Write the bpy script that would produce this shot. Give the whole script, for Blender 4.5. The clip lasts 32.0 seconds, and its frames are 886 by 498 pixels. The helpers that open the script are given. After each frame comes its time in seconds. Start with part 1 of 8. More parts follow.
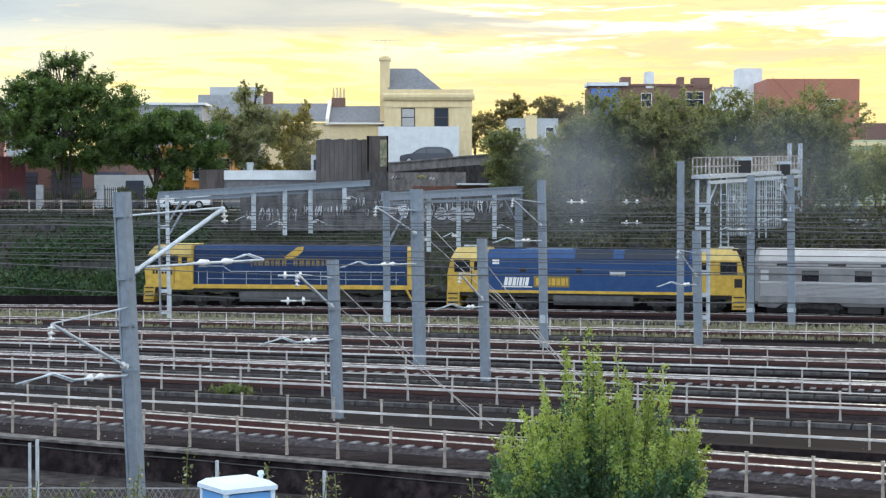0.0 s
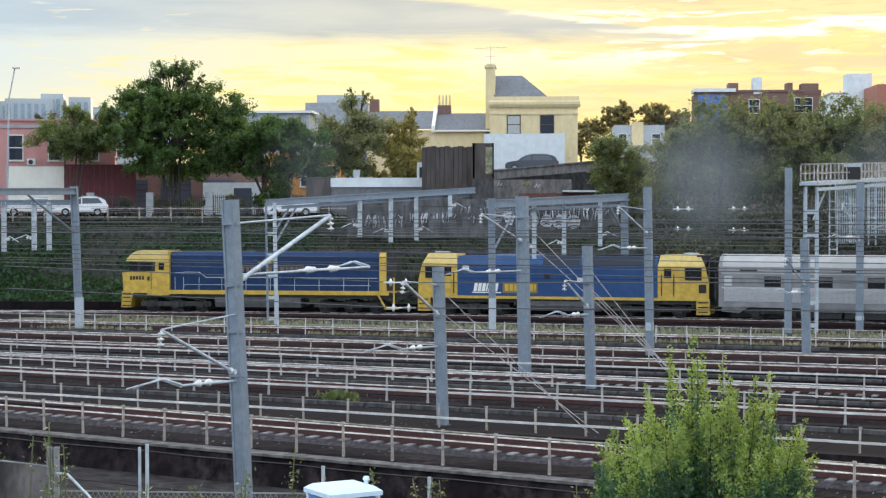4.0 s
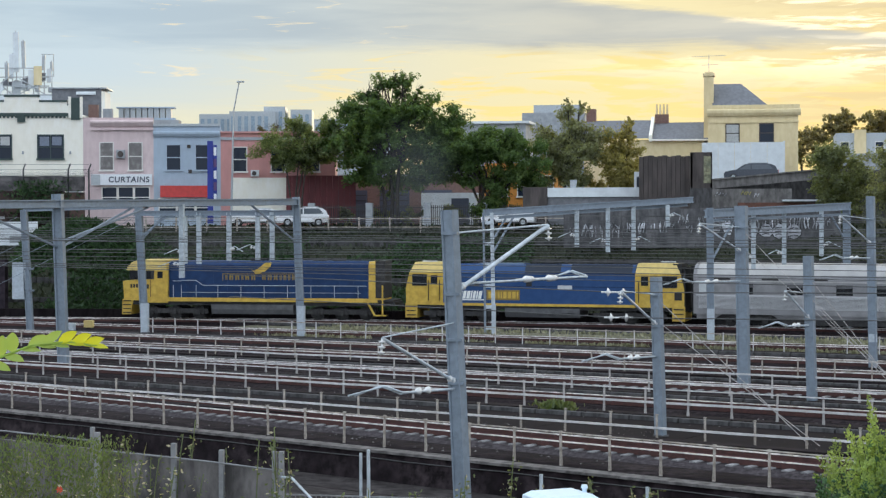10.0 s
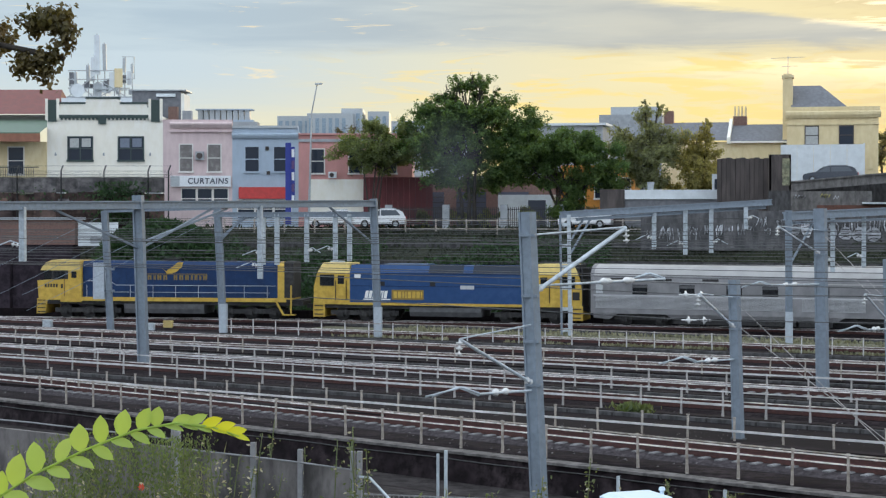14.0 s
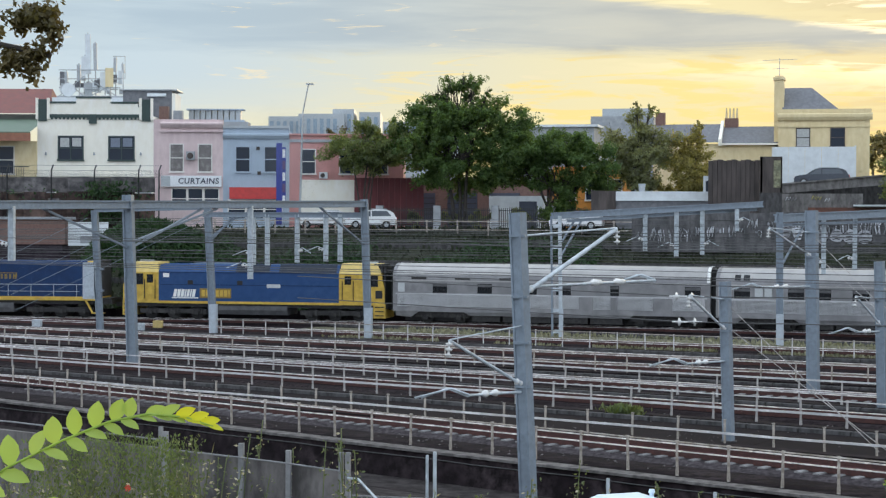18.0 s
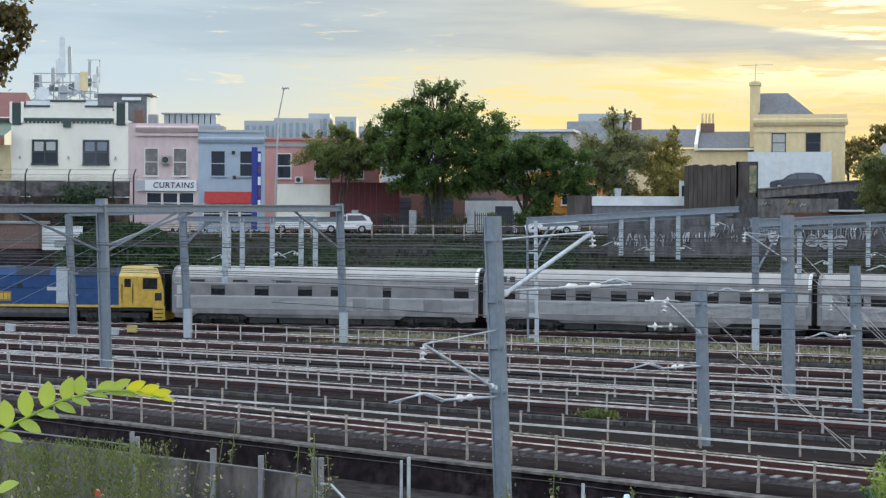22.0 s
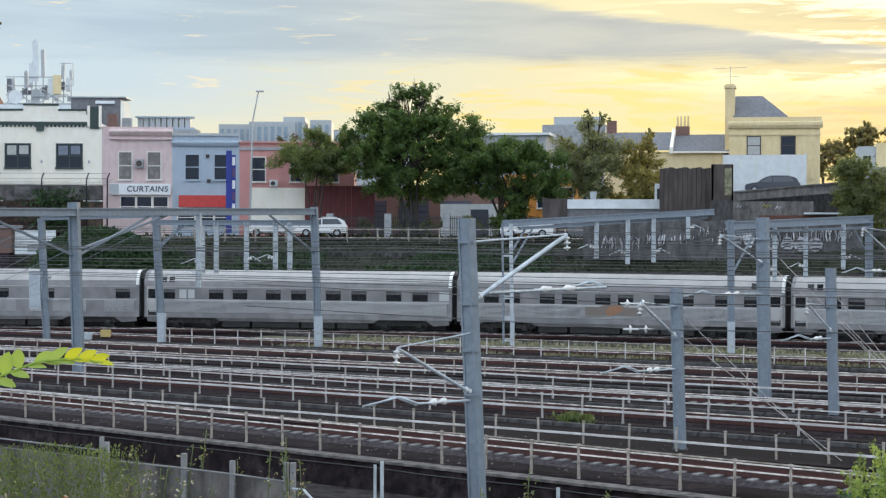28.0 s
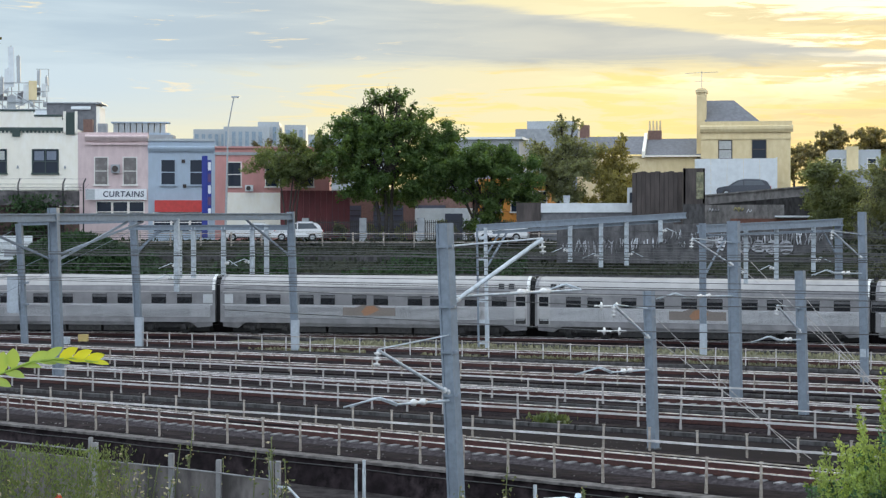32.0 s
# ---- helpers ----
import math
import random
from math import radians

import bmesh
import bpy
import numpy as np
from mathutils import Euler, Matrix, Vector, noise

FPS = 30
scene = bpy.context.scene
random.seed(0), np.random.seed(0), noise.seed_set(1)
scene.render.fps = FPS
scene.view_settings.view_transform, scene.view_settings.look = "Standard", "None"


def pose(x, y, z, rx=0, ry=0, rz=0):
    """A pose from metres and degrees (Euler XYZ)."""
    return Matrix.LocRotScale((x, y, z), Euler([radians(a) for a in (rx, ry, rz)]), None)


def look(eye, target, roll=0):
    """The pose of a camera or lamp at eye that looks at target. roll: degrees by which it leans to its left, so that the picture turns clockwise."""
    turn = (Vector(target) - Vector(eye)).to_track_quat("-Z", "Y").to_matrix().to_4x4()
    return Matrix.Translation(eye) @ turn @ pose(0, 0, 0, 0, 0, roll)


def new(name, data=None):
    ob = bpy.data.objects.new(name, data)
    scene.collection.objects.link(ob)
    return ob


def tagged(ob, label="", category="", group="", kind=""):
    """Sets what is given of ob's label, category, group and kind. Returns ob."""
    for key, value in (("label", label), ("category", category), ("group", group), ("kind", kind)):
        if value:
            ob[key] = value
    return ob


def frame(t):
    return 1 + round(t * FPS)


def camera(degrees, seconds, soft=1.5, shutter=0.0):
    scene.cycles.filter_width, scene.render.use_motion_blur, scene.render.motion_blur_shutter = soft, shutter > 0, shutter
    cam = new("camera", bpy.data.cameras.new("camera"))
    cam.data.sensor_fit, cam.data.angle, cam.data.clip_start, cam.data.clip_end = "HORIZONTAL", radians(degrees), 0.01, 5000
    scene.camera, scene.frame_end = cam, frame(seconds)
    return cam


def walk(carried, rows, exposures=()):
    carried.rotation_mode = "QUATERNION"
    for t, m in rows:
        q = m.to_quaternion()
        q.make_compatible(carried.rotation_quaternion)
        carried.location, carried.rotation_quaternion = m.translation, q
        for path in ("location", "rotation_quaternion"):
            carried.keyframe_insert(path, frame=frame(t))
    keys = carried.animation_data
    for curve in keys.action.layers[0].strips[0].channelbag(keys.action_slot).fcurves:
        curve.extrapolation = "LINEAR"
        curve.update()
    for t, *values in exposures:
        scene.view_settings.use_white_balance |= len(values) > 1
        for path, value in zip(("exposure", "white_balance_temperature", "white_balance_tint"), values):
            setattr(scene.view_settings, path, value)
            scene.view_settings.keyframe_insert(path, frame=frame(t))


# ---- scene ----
cam = camera(28.0, 32.0, soft=1.3)
# seconds, place in metres, then yaw, pitch and roll in degrees
PATH = [
    (0, -0.000, -0.000, 7.500, -0.000, -1.548, -0.030),
    (0.5, 0.000, 0.049, 7.517, 0.295, -1.543, -0.135),
    (1, 0.001, 0.049, 7.529, 0.599, -1.534, -0.229),
    (1.5, 0.006, 0.028, 7.534, 0.961, -1.512, -0.264),
    (2, 0.009, -0.014, 7.535, 1.385, -1.477, -0.229),
    (2.5, 0.014, -0.050, 7.533, 1.861, -1.457, -0.166),
    (3, 0.021, -0.098, 7.527, 2.372, -1.420, -0.094),
    (3.5, 0.027, -0.128, 7.519, 2.898, -1.367, -0.043),
    (5.5, 0.031, -0.186, 7.512, 4.830, -1.238, 0.135),
    (6, 0.036, -0.216, 7.508, 5.260, -1.199, 0.131),
    (6.5, 0.036, -0.216, 7.508, 5.664, -1.152, 0.164),
    (7, 0.033, -0.220, 7.508, 6.017, -1.128, 0.163),
    (7.5, 0.032, -0.218, 7.507, 6.319, -1.107, 0.137),
    (8, 0.029, -0.204, 7.506, 6.765, -1.083, 0.120),
    (8.5, 0.024, -0.227, 7.506, 7.610, -1.052, 0.110),
    (9, 0.019, -0.264, 7.506, 8.635, -1.019, 0.130),
    (9.5, 0.019, -0.320, 7.506, 9.634, -1.003, 0.140),
    (10, 0.014, -0.383, 7.511, 10.376, -0.997, 0.105),
    (10.5, 0.014, -0.411, 7.516, 10.814, -0.987, 0.098),
    (11, 0.013, -0.451, 7.518, 11.242, -0.982, 0.075),
    (11.5, 0.014, -0.489, 7.518, 11.652, -0.977, 0.070),
    (12, 0.014, -0.520, 7.517, 12.020, -0.972, 0.050),
    (12.5, 0.011, -0.536, 7.518, 12.339, -0.965, 0.006),
    (13, 0.009, -0.549, 7.517, 12.580, -0.963, -0.014),
    (13.5, 0.008, -0.560, 7.515, 12.746, -0.960, -0.027),
    (14, 0.008, -0.548, 7.512, 12.834, -0.937, -0.041),
    (14.5, 0.005, -0.518, 7.508, 12.833, -0.915, -0.081),
    (16.5, 0.003, -0.464, 7.502, 12.716, -0.877, -0.182),
    (17, 0.001, -0.418, 7.496, 12.688, -0.877, -0.191),
    (17.5, -0.002, -0.394, 7.494, 12.623, -0.885, -0.232),
    (18, -0.003, -0.348, 7.492, 12.555, -0.898, -0.246),
    (18.5, -0.004, -0.332, 7.489, 12.461, -0.885, -0.248),
    (19, -0.010, -0.305, 7.486, 12.365, -0.869, -0.304),
    (19.5, -0.011, -0.250, 7.480, 12.268, -0.840, -0.310),
    (20, -0.012, -0.187, 7.474, 12.165, -0.820, -0.303),
    (20.5, -0.015, -0.148, 7.470, 12.067, -0.798, -0.325),
    (21, -0.018, -0.095, 7.466, 11.976, -0.770, -0.298),
    (21.5, -0.019, -0.064, 7.461, 11.882, -0.741, -0.296),
    (22, -0.019, -0.049, 7.455, 11.795, -0.730, -0.314),
    (22.5, -0.017, -0.036, 7.448, 11.725, -0.721, -0.296),
    (23, -0.017, -0.010, 7.443, 11.652, -0.718, -0.299),
    (23.5, -0.022, 0.048, 7.440, 11.555, -0.716, -0.297),
    (24, -0.023, 0.084, 7.436, 11.443, -0.707, -0.287),
    (24.5, -0.025, 0.116, 7.430, 11.340, -0.688, -0.265),
    (25, -0.026, 0.156, 7.425, 11.268, -0.661, -0.287),
    (25.5, -0.029, 0.207, 7.421, 11.211, -0.635, -0.262),
    (27.5, -0.033, 0.307, 7.417, 11.035, -0.606, -0.213),
    (28, -0.034, 0.334, 7.414, 11.022, -0.602, -0.203),
    (28.5, -0.033, 0.337, 7.413, 11.002, -0.600, -0.187),
    (29, -0.034, 0.350, 7.414, 10.959, -0.594, -0.163),
    (29.5, -0.032, 0.295, 7.416, 10.899, -0.585, -0.165),
    (30, -0.023, 0.088, 7.420, 10.832, -0.558, -0.158),
    (30.5, -0.008, -0.150, 7.424, 10.720, -0.534, -0.115),
    (31, 0.008, -0.371, 7.427, 10.572, -0.510, -0.089),
    (31.5, 0.024, -0.595, 7.430, 10.385, -0.496, -0.066),
    (32, 0.039, -0.824, 7.437, 10.151, -0.479, -0.027),
]
walk(cam, [(t, pose(x, y, z, 90 + pitch, roll, yaw)) for t, x, y, z, yaw, pitch, roll in PATH], exposures=((0.0, 0.24), (6.0, 0.08), (13.0, -0.10), (24.0, -0.04), (32.0, 0.0)))

# ---- light ----
SUN_AZ, SUN_EL = 13.0, 6.0  # degrees to the right of +y, and above the horizon


def build_world():
    w = bpy.data.worlds.new("evening_sky")
    scene.world = w
    w.use_nodes = True
    nt = w.node_tree
    nt.nodes.clear()
    N, LK = nt.nodes.new, nt.links.new

    def math_node(op, a, b=None, c=None):
        n = N("ShaderNodeMath")
        n.operation = op
        for i, v in enumerate((a, b, c)):
            if v is None:
                continue
            if isinstance(v, (int, float)):
                n.inputs[i].default_value = v
            else:
                LK(v, n.inputs[i])
        return n.outputs[0]

    def mix(fac, a, b):
        n = N("ShaderNodeMix")
        n.data_type = "RGBA"
        for sock, v in ((n.inputs[0], fac), (n.inputs[6], a), (n.inputs[7], b)):
            if isinstance(v, (int, float)):
                sock.default_value = v
            elif isinstance(v, tuple):
                sock.default_value = (*v, 1)
            else:
                LK(v, sock)
        return n.outputs[2]

    def ramp(v, lo, hi):
        n = N("ShaderNodeMapRange")
        n.interpolation_type = "SMOOTHSTEP"
        LK(v, n.inputs[0])
        n.inputs[1].default_value, n.inputs[2].default_value = lo, hi
        return n.outputs[0]

    tc = N("ShaderNodeTexCoord")
    sep = N("ShaderNodeSeparateXYZ")
    LK(tc.outputs["Generated"], sep.inputs[0])
    X, Y, Z = sep.outputs
    # nearness to the sun's azimuth, and height above the horizon
    az = math_node("ARCTAN2", X, Y)
    el = math_node("ARCSINE", Z)
    daz = math_node("ABSOLUTE", math_node("SUBTRACT", az, radians(SUN_AZ)))
    # cloud streaks: noise stretched along the horizon
    co = N("ShaderNodeCombineXYZ")
    LK(math_node("MULTIPLY", az, 5.5), co.inputs[0])
    LK(math_node("MULTIPLY", el, 48.0), co.inputs[1])

    def streaks(scale, detail, rough, off, bend=0.35):
        mp = N("ShaderNodeVectorMath")
        mp.operation = "ADD"
        LK(co.outputs[0], mp.inputs[0])
        mp.inputs[1].default_value = off
        n = N("ShaderNodeTexNoise")
        n.inputs["Scale"].default_value, n.inputs["Detail"].default_value, n.inputs["Roughness"].default_value = scale, detail, rough
        n.inputs["Distortion"].default_value = bend
        LK(mp.outputs[0], n.inputs["Vector"])
        return n.outputs[0]

    n1 = streaks(1.1, 5, 0.55, (3.1, 0.4, 0.0))
    n2 = streaks(2.6, 7, 0.62, (7.7, 2.2, 1.0), 0.6)
    n3 = streaks(1.7, 6, 0.6, (1.7, 5.2, 4.0), 0.5)
    n4 = streaks(4.2, 6, 0.6, (2.3, 9.1, 2.0), 0.8)
    warm = ramp(az, -0.40, -0.08)
    core = ramp(az, -0.10, 0.14)

    def times(*k):
        v = k[0]
        for u in k[1:]:
            v = math_node("MULTIPLY", v, u)
        return v

    # pale horizon, cooler and bluer away from the sun
    horizon = mix(warm, (0.80, 0.76, 0.55), mix(core, (0.87, 0.745, 0.37), (0.81, 0.64, 0.29)))
    upper = mix(warm, (0.55, 0.66, 0.73), mix(core, (0.85, 0.76, 0.46), (0.81, 0.66, 0.35)))
    sky = mix(ramp(math_node("ADD", el, times(math_node("SUBTRACT", n3, 0.5), 0.02)), 0.035, 0.085), horizon, upper)
    # gold streaks, then duller bars of cloud before the bright breaks
    sky = mix(times(ramp(n2, 0.49, 0.57), ramp(az, -0.34, -0.16), ramp(el, 0.112, 0.090), 0.9), sky, mix(core, (0.93, 0.74, 0.30), (0.89, 0.67, 0.27)))
    sky = mix(times(ramp(n4, 0.48, 0.58), core, 0.85), sky, (0.71, 0.57, 0.30))
    sky = mix(times(ramp(n3, 0.50, 0.62), core, ramp(el, 0.05, 0.08), 0.7), sky, (0.63, 0.53, 0.35))
    glow = times(ramp(az, -0.15, 0.08), ramp(el, 0.066, 0.092), ramp(math_node("ADD", times(n1, 0.6), times(n4, 0.4)), 0.492, 0.55))
    sky = mix(glow, sky, (1.40, 1.22, 0.82))
    # the grey-blue cloud sheet, a wedge that ends towards the sun
    low = math_node("ADD", el, times(math_node("SUBTRACT", n2, 0.5), 0.018))
    top = math_node("SUBTRACT", math_node("SUBTRACT", 0.1085, times(az, 0.133)), math_node("ADD", el, times(math_node("SUBTRACT", n4, 0.5), 0.010)))
    sheet = times(ramp(low, 0.089, 0.100), ramp(top, -0.001, 0.004))
    sky = mix(times(sheet, 0.95), sky, mix(ramp(n1, 0.35, 0.65), mix(warm, (0.42, 0.53, 0.62), (0.44, 0.47, 0.47)), mix(warm, (0.52, 0.63, 0.70), (0.56, 0.57, 0.52))))
    # a few lit wisps on the cool side
    sky = mix(times(ramp(n4, 0.60, 0.72), ramp(az, -0.10, -0.25), ramp(el, 0.06, 0.08), 0.7), sky, (0.92, 0.78, 0.52))
    # the rest of the dome: a bright even evening overcast
    back = ramp(math_node("ADD", daz, math_node("MULTIPLY", el, 1.5)), 0.85, 1.7)
    sky = mix(back, sky, (1.17, 1.33, 1.53))
    bg = N("ShaderNodeBackground")
    LK(sky, bg.inputs[0])
    bg.inputs[1].default_value = 1.14
    # a thin share of physical sky
    ns = N("ShaderNodeTexSky")
    ns.sky_type, ns.sun_disc = "NISHITA", False
    ns.sun_elevation, ns.sun_rotation = radians(SUN_EL), radians(SUN_AZ)
    bg2 = N("ShaderNodeBackground")
    LK(ns.outputs[0], bg2.inputs[0])
    bg2.inputs[1].default_value = 0.003
    add = N("ShaderNodeAddShader")
    LK(bg.outputs[0], add.inputs[0])
    LK(bg2.outputs[0], add.inputs[1])
    out = N("ShaderNodeOutputWorld")
    LK(add.outputs[0], out.inputs[0])


build_world()
sun = new("sun", bpy.data.lights.new("sun", "SUN"))
sun.data.energy, sun.data.angle, sun.data.color = 1.0, radians(10), (1.0, 0.78, 0.5)
sun.matrix_world = look((0, 0, 50), (-math.sin(radians(SUN_AZ)) * 100, -math.cos(radians(SUN_AZ)) * 100, 50 - 100 * math.tan(radians(SUN_EL))))


# ---- materials ----
def material(name, color, rough=0.6, metal=0.0, vary=0.25, grain=8.0, stain=0.7, bump=0.0, second=None, island=0.0, rnd=0.0, spec=0.5, streak=0.0, glass=0.0, emit=0.0):
    """A painted, stone or metal surface: grain and stains at two scales, in metres."""
    m = bpy.data.materials.new(name)
    m.use_nodes = True
    nt = m.node_tree
    N, LK = nt.nodes.new, nt.links.new
    b = nt.nodes["Principled BSDF"]
    tc = N("ShaderNodeTexCoord")
    src = tc.outputs["Object"]
    if streak:
        mp = N("ShaderNodeMapping")
        mp.inputs["Scale"].default_value = (1, 1, streak)
        LK(src, mp.inputs[0])
        src = mp.outputs[0]

    def tex(scale, detail):
        n = N("ShaderNodeTexNoise")
        n.inputs["Scale"].default_value, n.inputs["Detail"].default_value = scale, detail
        n.inputs["Roughness"].default_value = 0.62
        LK(src, n.inputs["Vector"])
        return n.outputs[0]

    fine, broad = tex(grain, 5), tex(stain, 4)
    dark = tuple(c * (1 - vary) for c in color)
    light = second or tuple(min(1, c * (1 + vary * 0.7)) for c in color)

    def rampn(v, lo, hi):
        n = N("ShaderNodeMapRange")
        LK(v, n.inputs[0])
        n.inputs[1].default_value, n.inputs[2].default_value = lo, hi
        return n.outputs[0]

    def mixn(f, a, c):
        n = N("ShaderNodeMix")
        n.data_type = "RGBA"
        for sock, v in ((n.inputs[0], f), (n.inputs[6], a), (n.inputs[7], c)):
            if isinstance(v, float):
                sock.default_value = v
            elif isinstance(v, tuple):
                sock.default_value = (*v, 1)
            else:
                LK(v, sock)
        return n.outputs[2]

    col = mixn(rampn(broad, 0.35, 0.68), color, light)
    col = mixn(rampn(fine, 0.62, 0.38), col, dark)
    if rnd or island:
        g = N("ShaderNodeNewGeometry").outputs["Random Per Island"] if island else N("ShaderNodeObjectInfo").outputs["Random"]
        k = island or rnd
        h = N("ShaderNodeHueSaturation")
        LK(rampn(g, 0, 1), h.inputs["Value"])
        h.inputs["Value"].links[0].from_node.inputs[3].default_value = 1 - k
        h.inputs["Value"].links[0].from_node.inputs[4].default_value = 1 + k
        LK(col, h.inputs["Color"])
        col = h.outputs[0]
    LK(col, b.inputs["Base Color"])
    LK(rampn(fine, 0.2, 0.8), b.inputs["Roughness"])
    rn = b.inputs["Roughness"].links[0].from_node
    rn.inputs[3].default_value, rn.inputs[4].default_value = max(0.03, rough - 0.12), min(1, rough + 0.12)
    b.inputs["Metallic"].default_value = metal
    b.inputs["Specular IOR Level"].default_value = spec
    if glass:
        b.inputs["Transmission Weight"].default_value = glass
    if emit:
        LK(col, b.inputs["Emission Color"])
        b.inputs["Emission Strength"].default_value = emit
    if bump:
        bn = N("ShaderNodeBump")
        bn.inputs["Strength"].default_value, bn.inputs["Distance"].default_value = 0.6, bump
        LK(fine, bn.inputs["Height"])
        LK(bn.outputs[0], b.inputs["Normal"])
    return m


def leaf_material(name, color, second, through_light=0.35):
    m = material(name, color, rough=0.55, vary=0.3, grain=1.2, stain=0.25, second=second, island=0.3, spec=0.3)
    nt = m.node_tree
    b = nt.nodes["Principled BSDF"]
    t = nt.nodes.new("ShaderNodeBsdfTranslucent")
    src = b.inputs["Base Color"].links[0].from_socket
    g = nt.nodes.new("ShaderNodeMix")
    g.data_type, g.blend_type = "RGBA", "MULTIPLY"
    g.inputs[0].default_value = 1.0
    g.inputs[7].default_value = (1.6, 1.5, 0.5, 1)
    nt.links.new(src, g.inputs[6])
    nt.links.new(g.outputs[2], t.inputs[0])
    mx = nt.nodes.new("ShaderNodeMixShader")
    mx.inputs[0].default_value = through_light
    nt.links.new(b.outputs[0], mx.inputs[1])
    nt.links.new(t.outputs[0], mx.inputs[2])
    nt.links.new(mx.outputs[0], nt.nodes["Material Output"].inputs[0])
    return m


M = dict(
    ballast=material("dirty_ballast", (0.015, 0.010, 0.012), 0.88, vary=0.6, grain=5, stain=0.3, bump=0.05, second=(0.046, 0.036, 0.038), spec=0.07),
    ballast_new=material("grey_ballast", (0.058, 0.050, 0.054), 0.88, vary=0.6, grain=6, stain=0.5, bump=0.04, spec=0.07),
    rust_bed=material("rusty_track_bed", (0.066, 0.029, 0.030), 0.88, vary=0.5, grain=7, stain=0.4, bump=0.03, spec=0.07),
    # worn rail steel, its base whitened to carry the sky's glint
    rail_top=material("polished_glint_rail_head", (0.84, 0.80, 0.78), 0.28, 0.35, vary=0.25, grain=2),
    rail_web=material("rusty_rail_web", (0.07, 0.028, 0.024), 0.85, vary=0.35),
    sleeper=material("concrete_sleeper", (0.24, 0.235, 0.235), 0.9, vary=0.3, grain=5, rnd=0.2),
    handrail=material("galvanised_handrail", (0.78, 0.78, 0.79), 0.42, 0.15, vary=0.4, grain=3, stain=0.9, second=(0.46, 0.41, 0.38)),
    handrail_rusty=material("rust_streaked_handrail", (0.40, 0.34, 0.28), 0.6, 0.05, vary=0.5, grain=3, stain=1.1, second=(0.60, 0.57, 0.54)),
    steel=material("galvanised_mast_steel", (0.195, 0.235, 0.28), 0.5, 0.15, vary=0.12, grain=5, stain=0.8, second=(0.24, 0.29, 0.345)),
    steel_light=material("pale_galvanised_steel", (0.48, 0.53, 0.57), 0.5, 0.15, vary=0.25, grain=5),
    white_band=material("white_painted_base", (0.42, 0.47, 0.52), 0.6, vary=0.15),
    insulator=material("porcelain_insulator", (0.66, 0.66, 0.65), 0.25, vary=0.08),
    wire=material("overhead_wire", (0.10, 0.10, 0.10), 0.5, 0.6, vary=0.2),
    concrete=material("weathered_concrete", (0.085, 0.083, 0.084), 0.88, vary=0.4, grain=3, stain=0.35, bump=0.01, streak=0.35, spec=0.07),
    concrete_dark=material("near_black_concrete", (0.015, 0.0115, 0.013), 0.88, vary=0.5, grain=3, stain=0.5, bump=0.01, streak=0.3, spec=0.07),
    grass=leaf_material("dry_verge_grass", (0.22, 0.22, 0.15), (0.32, 0.30, 0.21), 0.15),
    ivy=leaf_material("dark_ivy", (0.028, 0.065, 0.026), (0.055, 0.105, 0.04), 0.2),
    weed=leaf_material("roadside_weed", (0.115, 0.155, 0.06), (0.20, 0.20, 0.11), 0.3),
)


def ground_material():
    """Ballast on the railway's level, bank earth on the slope behind it."""
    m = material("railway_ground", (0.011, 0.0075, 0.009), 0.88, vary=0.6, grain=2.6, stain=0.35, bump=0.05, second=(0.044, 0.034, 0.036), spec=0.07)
    nt = m.node_tree
    b = nt.nodes["Principled BSDF"]
    src = b.inputs["Base Color"].links[0].from_socket
    tc = nt.nodes.new("ShaderNodeTexCoord")
    sep = nt.nodes.new("ShaderNodeSeparateXYZ")
    nt.links.new(tc.outputs["Object"], sep.inputs[0])
    mr = nt.nodes.new("ShaderNodeMapRange")
    nt.links.new(sep.outputs[2], mr.inputs[0])
    mr.inputs[1].default_value, mr.inputs[2].default_value = 0.1, 0.7
    n = nt.nodes.new("ShaderNodeTexNoise")
    n.inputs["Scale"].default_value, n.inputs["Detail"].default_value = 0.5, 6
    nt.links.new(tc.outputs["Object"], n.inputs["Vector"])
    mx = nt.nodes.new("ShaderNodeMix")
    mx.data_type = "RGBA"
    nt.links.new(n.outputs[0], mx.inputs[0])
    mx.inputs[6].default_value, mx.inputs[7].default_value = (0.018, 0.024, 0.014, 1), (0.045, 0.046, 0.030, 1)
    m2 = nt.nodes.new("ShaderNodeMix")
    m2.data_type = "RGBA"
    nt.links.new(mr.outputs[0], m2.inputs[0])
    nt.links.new(src, m2.inputs[6])
    nt.links.new(mx.outputs[2], m2.inputs[7])
    nt.links.new(m2.outputs[2], b.inputs["Base Color"])
    return m


M["ground"] = ground_material()


